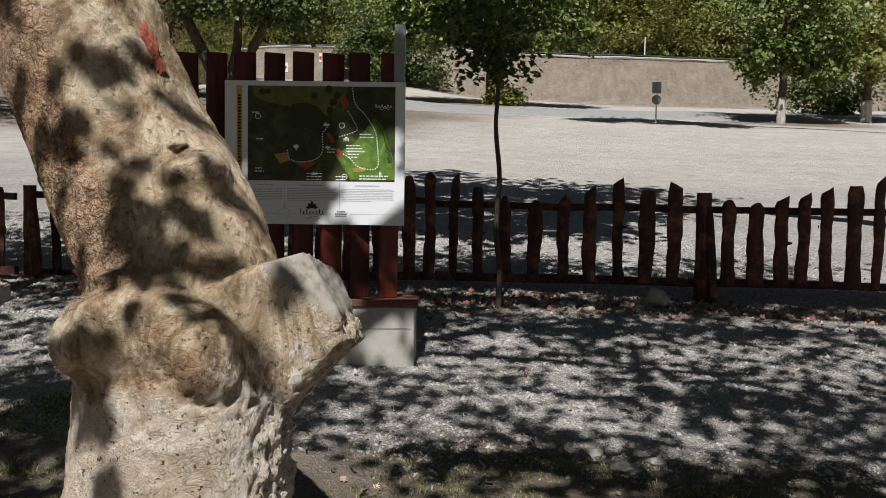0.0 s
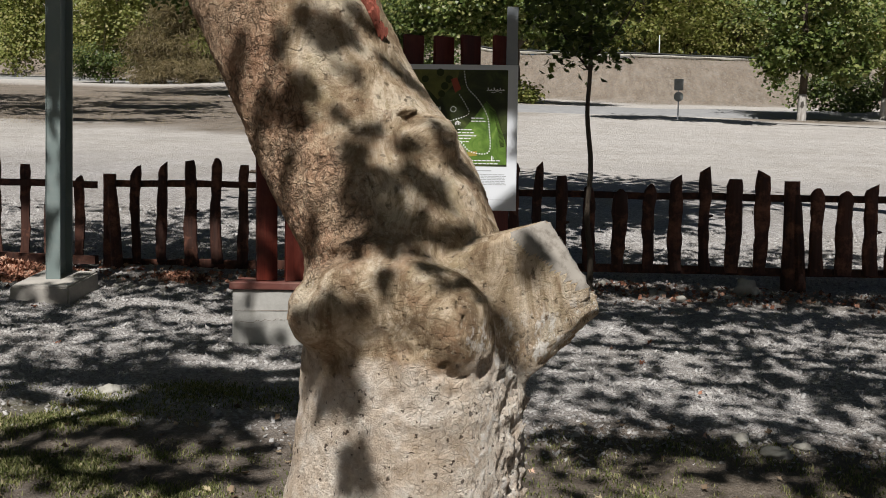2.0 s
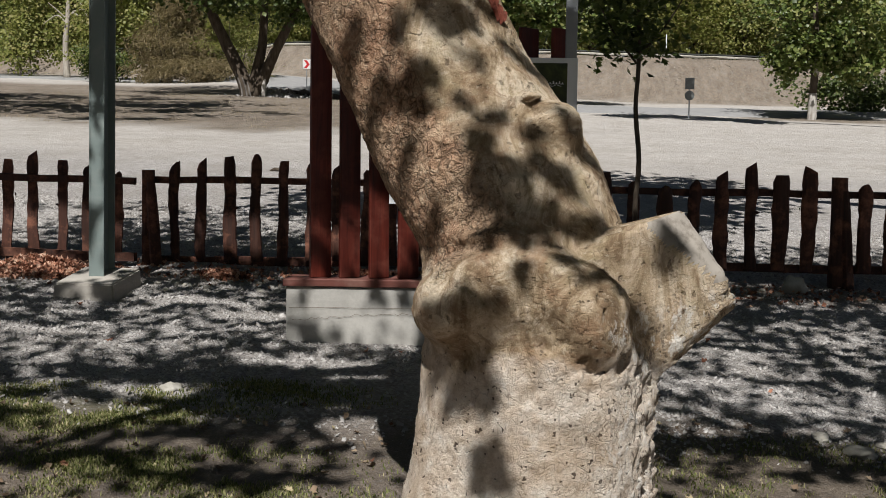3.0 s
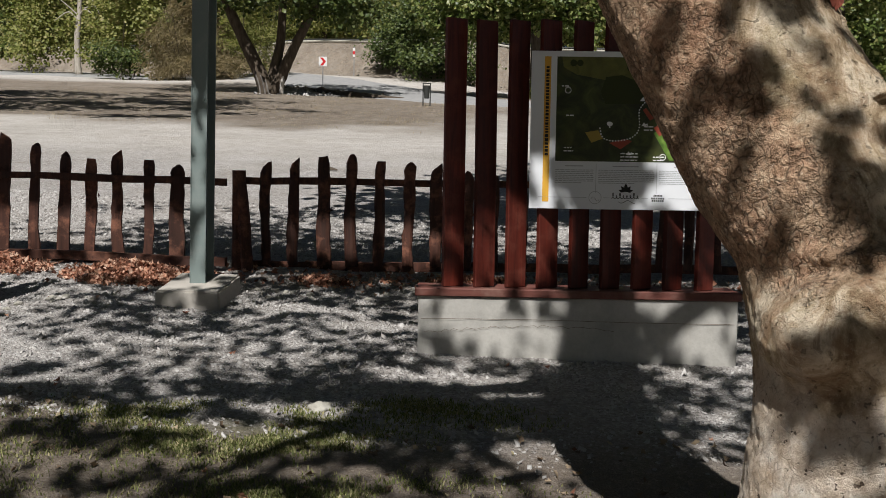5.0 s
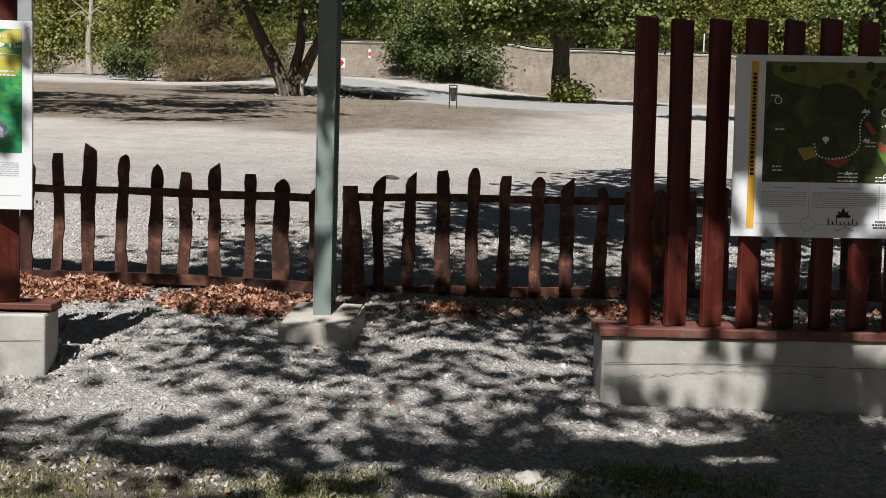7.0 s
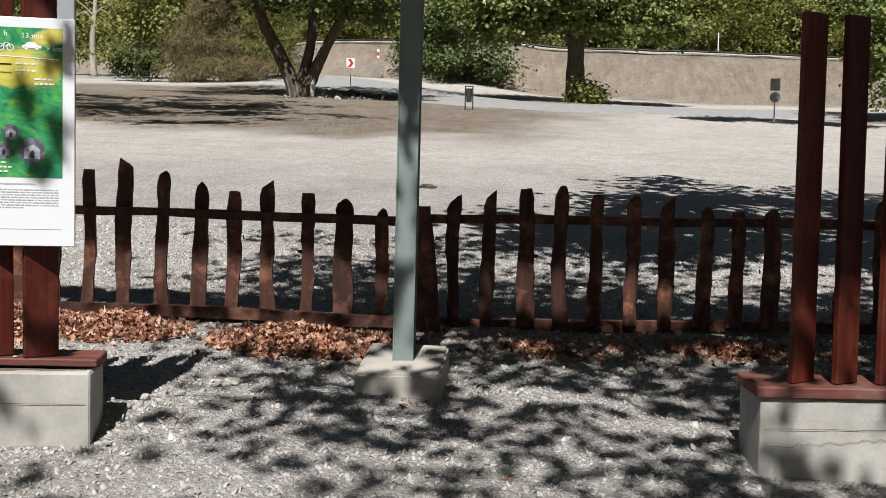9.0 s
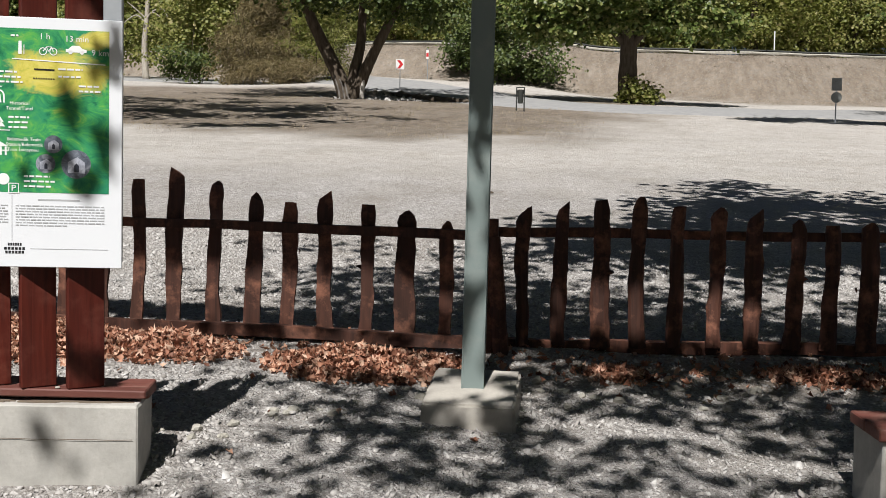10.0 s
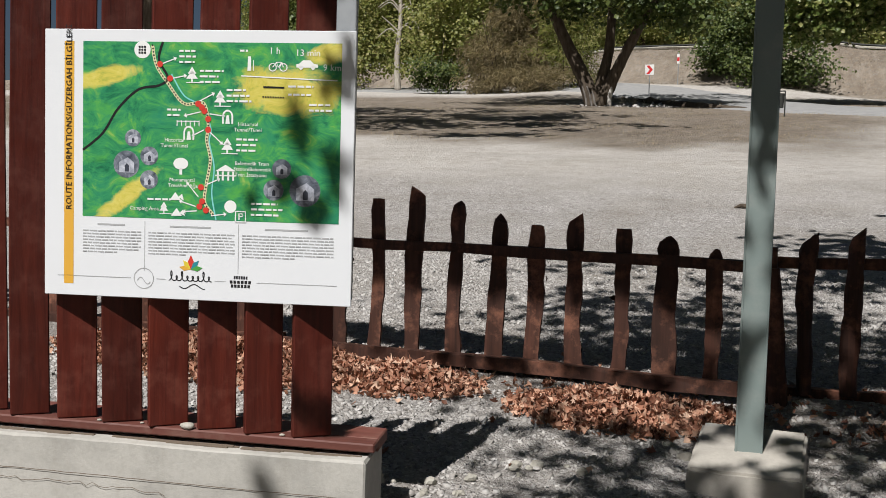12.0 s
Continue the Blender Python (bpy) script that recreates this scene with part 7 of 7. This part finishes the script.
def build_rail():
    """The dark rail line on top of the bank with a few marker posts."""
    line = []
    x = -34.0
    while x <= 52:
        y = embank_foot(x) + 4.6
        line.append((x, y, gz(x, y) + 0.24))
        x += 1.0
    o = Vector(line[0])
    t = thing("railway_rail", Matrix.Translation(o), "dark steel rail on a pale ballast edge along the bank", "rail")
    v, f = tube([Vector(p) - o for p in line], [0.06] * len(line), 5)
    mesh_object("rail", v, f, BIN_DARK, t)
    v, f = tube([Vector(p) - o + Vector((0, -0.3, -0.16)) for p in line], [0.07] * len(line), 6, 0.3, 3)
    mesh_object("ballast_edge", v, f, ROCK, t, "pale stone ballast edge")
    for k, x in enumerate((-2.0, 10.4, 24.0)):
        y = embank_foot(x) + 5.2
        p = thing("marker_post", pose(x, y, gz(x, y)), "thin pale marker post on the bank", "post", "marker posts")
        bm = bmesh.new()
        box_bm((-0.028, -0.028, -0.1), (0.028, 0.028, 1.3), 0.006, bm)
        part("post", bm, SIGN_WHITE, p)


build_rail()


# ---- loose stones ----
def stone_arrays(places, rng, flat=0.6):
    """Low faceted stones: eight-corner lumps pulled out of shape."""
    oct_v = np.array([(x, y, z) for z in (-0.8, 0.8) for y in (-0.72, 0.72) for x in (-0.72, 0.72)], float)
    oct_f = np.array([(4, 5, 7), (4, 7, 6), (0, 1, 5), (0, 5, 4), (1, 3, 7), (1, 7, 5), (3, 2, 6), (3, 6, 7), (2, 0, 4), (2, 4, 6)])
    n = len(places)
    r = np.array([p[3] for p in places])
    c = np.array([p[:3] for p in places])
    ang = rng.uniform(0, 6.28, n)
    v = np.repeat(oct_v[None], n, 0) * rng.uniform(0.55, 1.3, (n, 8, 1)) * rng.uniform(0.7, 1.15, (n, 8, 3))
    v *= np.stack([r, r * rng.uniform(0.6, 1.0, n), r * flat * rng.uniform(0.6, 1.2, n)], 1)[:, None]
    tilt = rng.normal(0, 0.45, (n, 2))
    v[..., 2] += v[..., 0] * tilt[:, :1] + v[..., 1] * tilt[:, 1:]
    ca, sa = np.cos(ang)[:, None], np.sin(ang)[:, None]
    v = np.stack([v[..., 0] * ca - v[..., 1] * sa, v[..., 0] * sa + v[..., 1] * ca, v[..., 2]], -1) + c[:, None]
    f = (np.arange(n) * 8)[:, None, None] + oct_f[None]
    return v.reshape(-1, 3), f.reshape(-1, 3)


def clear_of_things(x, y):
    for m in (BOARD_A, BOARD_B):
        q = m.inverted() @ Vector((x, y, m.translation.z))
        if -0.02 < q.x < 1.89 and -0.02 < q.y < 0.33:
            return False
    return math.hypot(x - 3.19, y + 5.13) > 0.5 and not (-0.24 < x < 0.28 and -1.28 < y < -0.7)


def build_gravel():
    rng = np.random.RandomState(33)
    places = []
    while len(places) < 80000:
        x, y = -4.0 + 11.5 * rng.uniform(0, 1) ** 1.3, -5.0 + 8.5 * rng.uniform(0, 1) ** 1.2
        if not clear_of_things(x, y):
            continue
        dens = 0.5 + 0.5 * noise.noise(Vector((x * 0.9, y * 0.9, 5)))
        if -0.75 < y < 0.5:
            dens *= 0.4
        dens *= smooth01(-3.7, -2.9, y + 0.3 * noise.noise(Vector((x * 2, y * 2, 1))))
        if rng.uniform() > dens + 0.12 * smooth01(-3.6, -3.0, y):
            continue
        r = min(0.034, 0.005 + abs(rng.normal(0, 0.0062)) + (0.009 if rng.uniform() < 0.04 else 0))
        places.append((x, y, gz(x, y) + r * 0.05, r))
    v, f = stone_arrays(places, rng)
    ob = fast_mesh("gravel", v, f, PEBBLE)
    tagged(ob, "loose pale grey gravel on the yard", "gravel", kind="stuff")


build_gravel()


def rock(x, y, r, squash, seed, label, sink=0.35):
    bm = bmesh.new()
    bmesh.ops.create_icosphere(bm, subdivisions=3 if r > 0.06 else 2, radius=1.0)
    for v in bm.verts:
        p = v.co.copy()
        k = 1 + 0.42 * noise.noise(p * 1.3 + Vector((seed, 0, 0))) + 0.13 * noise.noise(p * 3.1 + Vector((0, seed, 0))) + 0.06 * noise.noise(p * 7.5)
        v.co = Vector((p.x * k * r, p.y * k * r * 0.8, p.z * k * r * squash))
    ob = part("stone", bm, ROCK, None, "", r > 0.06)
    ob.matrix_basis = pose(x, y, gz(x, y) + r * squash * (1 - sink) - r * squash * 0.3, 0, 0, seed * 37)
    return tagged(ob, label, "stone")


rock(1.31, -3.03, 0.062, 0.5, 1, "pale flat stone lying in thin grass")
rock(4.62, -3.17, 0.055, 0.6, 2, "pale rounded stone on the gravel")
rock(4.75, -3.34, 0.08, 0.40, 3, "grey half-buried stone on the gravel")
rock(4.92, -3.22, 0.05, 0.5, 4, "small grey stone on the gravel")
rock(5.33, 0.20, 0.10, 0.95, 5, "pale boulder at the foot of the fence")
rnd = random.Random(12)
for k in range(26):
    t = rnd.random()
    x = -1.25 + 1.1 * t + rnd.uniform(-0.12, 0.12)
    y = -1.75 + 1.0 * t + rnd.uniform(-0.12, 0.1)
    if clear_of_things(x, y):
        rock(x, y, rnd.uniform(0.014, 0.034), rnd.uniform(0.5, 0.8), 20 + k, "pale loose stone at the edge of the gravel")
for k in range(20):
    x = rnd.uniform(0.3, 1.6)
    y = rnd.uniform(-0.95, -0.35)
    rock(x, y, rnd.uniform(0.018, 0.04), rnd.uniform(0.5, 0.8), 60 + k, "pale loose stone among fallen leaves")
for k in range(16):
    x = rnd.uniform(4.0, 7.0)
    y = rnd.uniform(-0.1, 0.3)
    rock(x, y, rnd.uniform(0.02, 0.05), rnd.uniform(0.5, 0.8), 90 + k, "grey loose stone along the fence")


def build_chips():
    """Pale pebbles left lying on the plinth of the route board."""
    for k, (x, y, r) in enumerate(((1.20, -0.006, 0.021), (0.86, 0.0, 0.007), (1.02, 0.01, 0.006), (1.55, -0.002, 0.008))):
        bm = bmesh.new()
        bmesh.ops.create_icosphere(bm, subdivisions=2, radius=1.0)
        for v in bm.verts:
            k2 = 1 + 0.2 * noise.noise(v.co * 1.5 + Vector((k * 3.0, 0, 0)))
            v.co = Vector((v.co.x * r * 1.4, v.co.y * r, v.co.z * r * 0.6)) * k2
        ob = part("pebble", bm, ROCK, None, "", True)
        ob.matrix_basis = BOARD_B @ pose(x, y + 0.082, 0.367 + 0.02 * (1.87 - x) + r * 0.5)
        tagged(ob, "small pale pebble on the cap plank", "stone")


build_chips()


# ---- fallen leaves and grass ----
def heap(x, y, spots):
    return sum(h * math.exp(-(((x - a) / rx) ** 2 + ((y - b) / ry) ** 2)) for a, b, rx, ry, h in spots)


def build_fallen_leaves():
    rng = np.random.RandomState(44)
    spots = [(-1.78, -0.42, 0.27, 0.18, 0.12), (-0.70, -0.52, 0.34, 0.20, 0.13), (-2.5, -0.45, 0.36, 0.3, 0.10), (-0.28, -0.36, 0.24, 0.13, 0.06), (-3.3, -0.4, 0.6, 0.3, 0.1), (1.9, -0.12, 0.3, 0.14, 0.06), (0.75, -0.32, 0.2, 0.12, 0.05)]
    centres, normals = [], []
    while len(centres) < 15000:
        x, y = rng.uniform(-4.2, 2.6), rng.uniform(-1.3, 0.0)
        h = heap(x, y, spots)
        if rng.uniform(0.008, 0.11) > h:
            continue
        if not clear_of_things(x, y):
            continue
        centres.append((x, y, gz(x, y) + 0.01 + h * rng.uniform(0.15, 1.0)))
        normals.append((0, -0.35, 0.8))
    v, f = leaf_cloud(np.array(centres), np.array(normals, float), 0.045, rng, 1.3, 0.0, True, 1.0, 0.75)
    tagged(fast_mesh("fallen_leaves", v, f, DRY_LEAF), "heaps of dry orange-brown fallen leaves along the fence", "fallen leaves", kind="stuff")
    centres, normals = [], []
    while len(centres) < 1300:
        x = rng.uniform(-3.5, 7.4)
        line = -0.25 + 0.1 * min(max(x, 0.0), 3.5)
        y = line + rng.normal(0, 0.22) if rng.uniform() < 0.95 else rng.uniform(-5.0, 0)
        if y > 0.35 or not clear_of_things(x, y):
            continue
        centres.append((x, y, gz(x, y) + rng.uniform(0.006, 0.03)))
        normals.append((0, -0.1, 1.0))
    v, f = leaf_cloud(np.array(centres), np.array(normals, float), 0.045, rng, 0.8, 0.0, True, 1.0, 0.4)
    tagged(fast_mesh("leaf_litter", v, f, DRY_LEAF), "scattered dry brown leaves on the ground", "fallen leaves", kind="stuff")
    centres, normals = [], []
    while len(centres) < 420:
        x, y = rng.uniform(-1.0, 6.0), rng.uniform(-5.0, -3.0)
        if clear_of_things(x, y):
            centres.append((x, y, gz(x, y) + rng.uniform(0.004, 0.02)))
            normals.append((0, -0.1, 1.0))
    v, f = leaf_cloud(np.array(centres), np.array(normals, float), 0.042, rng, 0.45, 0.0, True, 0.8, 0.35)
    tagged(fast_mesh("faded_leaf_litter", v, f, FADED_LEAF), "dull tan leaves scattered over soil and grass", "fallen leaves", kind="stuff")


build_fallen_leaves()


def blades(name, label, places, mat, rng, high):
    """Single bent grass blades."""
    c = np.array(places)
    n = len(c)
    a = rng.uniform(0, 6.28, n)
    d = np.stack([np.cos(a), np.sin(a), 0 * a], 1)
    s = np.stack([-np.sin(a), np.cos(a), 0 * a], 1)
    h = high * rng.uniform(0.4, 1.2, n)[:, None]
    up = np.array([0, 0, 1.0])
    lean = d * h * rng.uniform(0.2, 0.9, n)[:, None]
    w = 0.0024 * rng.uniform(0.8, 1.7, n)[:, None]
    p0, p1 = c - s * w, c + s * w
    p2, p3 = c + s * w * 0.8 + up * h * 0.55 + lean * 0.35, c - s * w * 0.8 + up * h * 0.55 + lean * 0.35
    p4 = c + up * h * 0.85 + lean
    v = np.stack([p0, p1, p2, p3, p4], 1).reshape(-1, 3)
    b = (np.arange(n) * 5)[:, None]
    f = np.stack([b + [0, 1, 2], b + [0, 2, 3], b + [3, 2, 4]], 1).reshape(-1, 3)
    tagged(fast_mesh(name, v, f, mat), label, "grass", kind="stuff")


def build_grass():
    rng = np.random.RandomState(55)
    places = []
    while len(places) < 46000:
        x, y = rng.uniform(-2.6, 6.6), rng.uniform(-5.3, -2.6)
        d = max(0, 1.25 - math.hypot((x - 1.05) / 0.75, (y + 3.4) / 0.36)), 0.6 * max(0, 1.2 - math.hypot((x - 1.9) / 0.55, (y + 3.0) / 0.2)), 0.22 * max(0, 1.2 - math.hypot((x + 0.4) / 1.5, (y + 3.9) / 0.8)), 0.22 * max(0, 1.2 - math.hypot((x - 4.6) / 1.6, (y + 4.3) / 0.9)), 0.55 * max(0, 1.2 - math.hypot((x - 1.8) / 0.9, (y + 4.1) / 0.4)), 0.16 * max(0, 1.2 - math.hypot((x - 4.5) / 1.2, (y + 3.5) / 0.3))
        tuft = 0.42 + 1.3 * noise.noise(Vector((x * 2.6, y * 2.6, 1.0))) + 0.7 * noise.noise(Vector((x * 9, y * 9, 4.0)))
        if rng.uniform() < max(d) * max(0.0, tuft) and clear_of_things(x, y):
            places.append((x, y, gz(x, y) - 0.004))
    blades("grass", "short patchy green grass with dry blades", places, GRASS, rng, 0.028)
    places = []
    while len(places) < 9000:
        x, y = rng.uniform(-16, 4), rng.uniform(15, 36)
        if noise.noise(Vector((x * 0.5, y * 0.5, 2.0))) + 0.2 > rng.uniform(0, 1) and x < 0.16 * (y - 16):
            places.append((x, y, gz(x, y) - 0.01))
    blades("dry_grass", "sparse dry yellow grass across the yard", places, DRY_GRASS, rng, 0.09)


build_grass()


def build_stick():
    x, y = -0.7, 7.05
    v, f = tube([(-0.13, 0, 0.01), (-0.06, 0.02, 0.04), (0.02, -0.01, 0.03), (0.12, 0, 0.02)], [0.012, 0.026, 0.03, 0.010], 7, 0.35, 1)
    ob = mesh_object("dead_branch", v, f, DARK_BARK)
    ob.matrix_basis = pose(x, y, gz(x, y))
    tagged(ob, "short dark piece of dead branch on the gravel", "branch")


build_stick()


def build_weeds():
    """Dry weeds on the bank and along the lane."""
    rng = np.random.RandomState(66)
    c, nr = [], []
    while len(c) < 15000:
        x = rng.uniform(-22, 45)
        y = embank_foot(x) + rng.uniform(-0.6, 5.0)
        if noise.noise(Vector((x * 0.6, y * 0.9, 3.0))) + 0.35 < rng.uniform(0, 0.8):
            continue
        h = rng.uniform(0.0, 0.03)
        c.append((x, y, gz(x, y) + h))
        nr.append((rng.uniform(-0.6, 0.6), -0.6, 0.8))
    v, f = leaf_cloud(np.array(c), np.array(nr, float), 0.10, rng, 0.4, -1.0, False, 0.4)
    tagged(fast_mesh("dry_weeds", v, f, DRY_WEED), "grey-brown dry weeds covering the bank", "weeds", kind="stuff")
    c, nr = [], []
    while len(c) < 500:
        t = rng.uniform()
        x, y = -9.3 + 5.4 * t + rng.normal(0, 0.25), 38.6 - 4.2 * t + rng.normal(0, 0.2)
        c.append((x, y, gz(x, y) + rng.uniform(0.0, 0.14) if rng.uniform() < 0.8 else rng.uniform(0.05, 0.4)))
        nr.append((rng.uniform(-1, 1), -0.8, 0.3))
    v, f = leaf_cloud(np.array(c), np.array(nr, float), 0.13, rng, 0.5, 0.0)
    tagged(fast_mesh("verge_weeds", v, f, DRY_WEED), "low dry weeds along the verge of the lane", "weeds", kind="stuff")


build_weeds()


def build_verge():
    """A dark strip painted as the lane edge's shade, and pale rubble at its end."""
    line = [(-8.3, 37.9), (-7.2, 36.9), (-6.2, 35.7), (-5.2, 34.6), (-4.2, 33.9), (-3.0, 33.2)]
    pts = [(x, y, gz(x, y) + 0.05) for x, y in curve_line(line, 4)]
    o = Vector(pts[0])
    # dark tube in place of the shaded side of the lane's edge
    v, f = tube([Vector(p) - o for p in pts], list(np.interp(np.linspace(0, 1, len(pts)), [0, 0.2, 0.7, 1], [0.05, 0.17, 0.14, 0.04])), 7, 0.3, 8)
    ob = mesh_object("verge_shade_strip", v, f, DARK_BARK)
    ob.matrix_basis = Matrix.Translation(o)
    tagged(ob, "dark strip standing in for shade along the lane's edge", "verge", kind="structure")
    rng = np.random.RandomState(70)
    places = []
    for _ in range(420):
        x, y = -7.6 + rng.normal(0, 0.8), 34.6 + rng.normal(0, 0.5)
        r = 0.02 + abs(rng.normal(0, 0.035))
        places.append((x, y, gz(x, y) + r * 0.2, r))
    v, f = stone_arrays(places, rng)
    tagged(fast_mesh("rubble", v, f, PEBBLE), "pale loose rubble beside a tree foot", "rubble", kind="stuff")


build_verge()
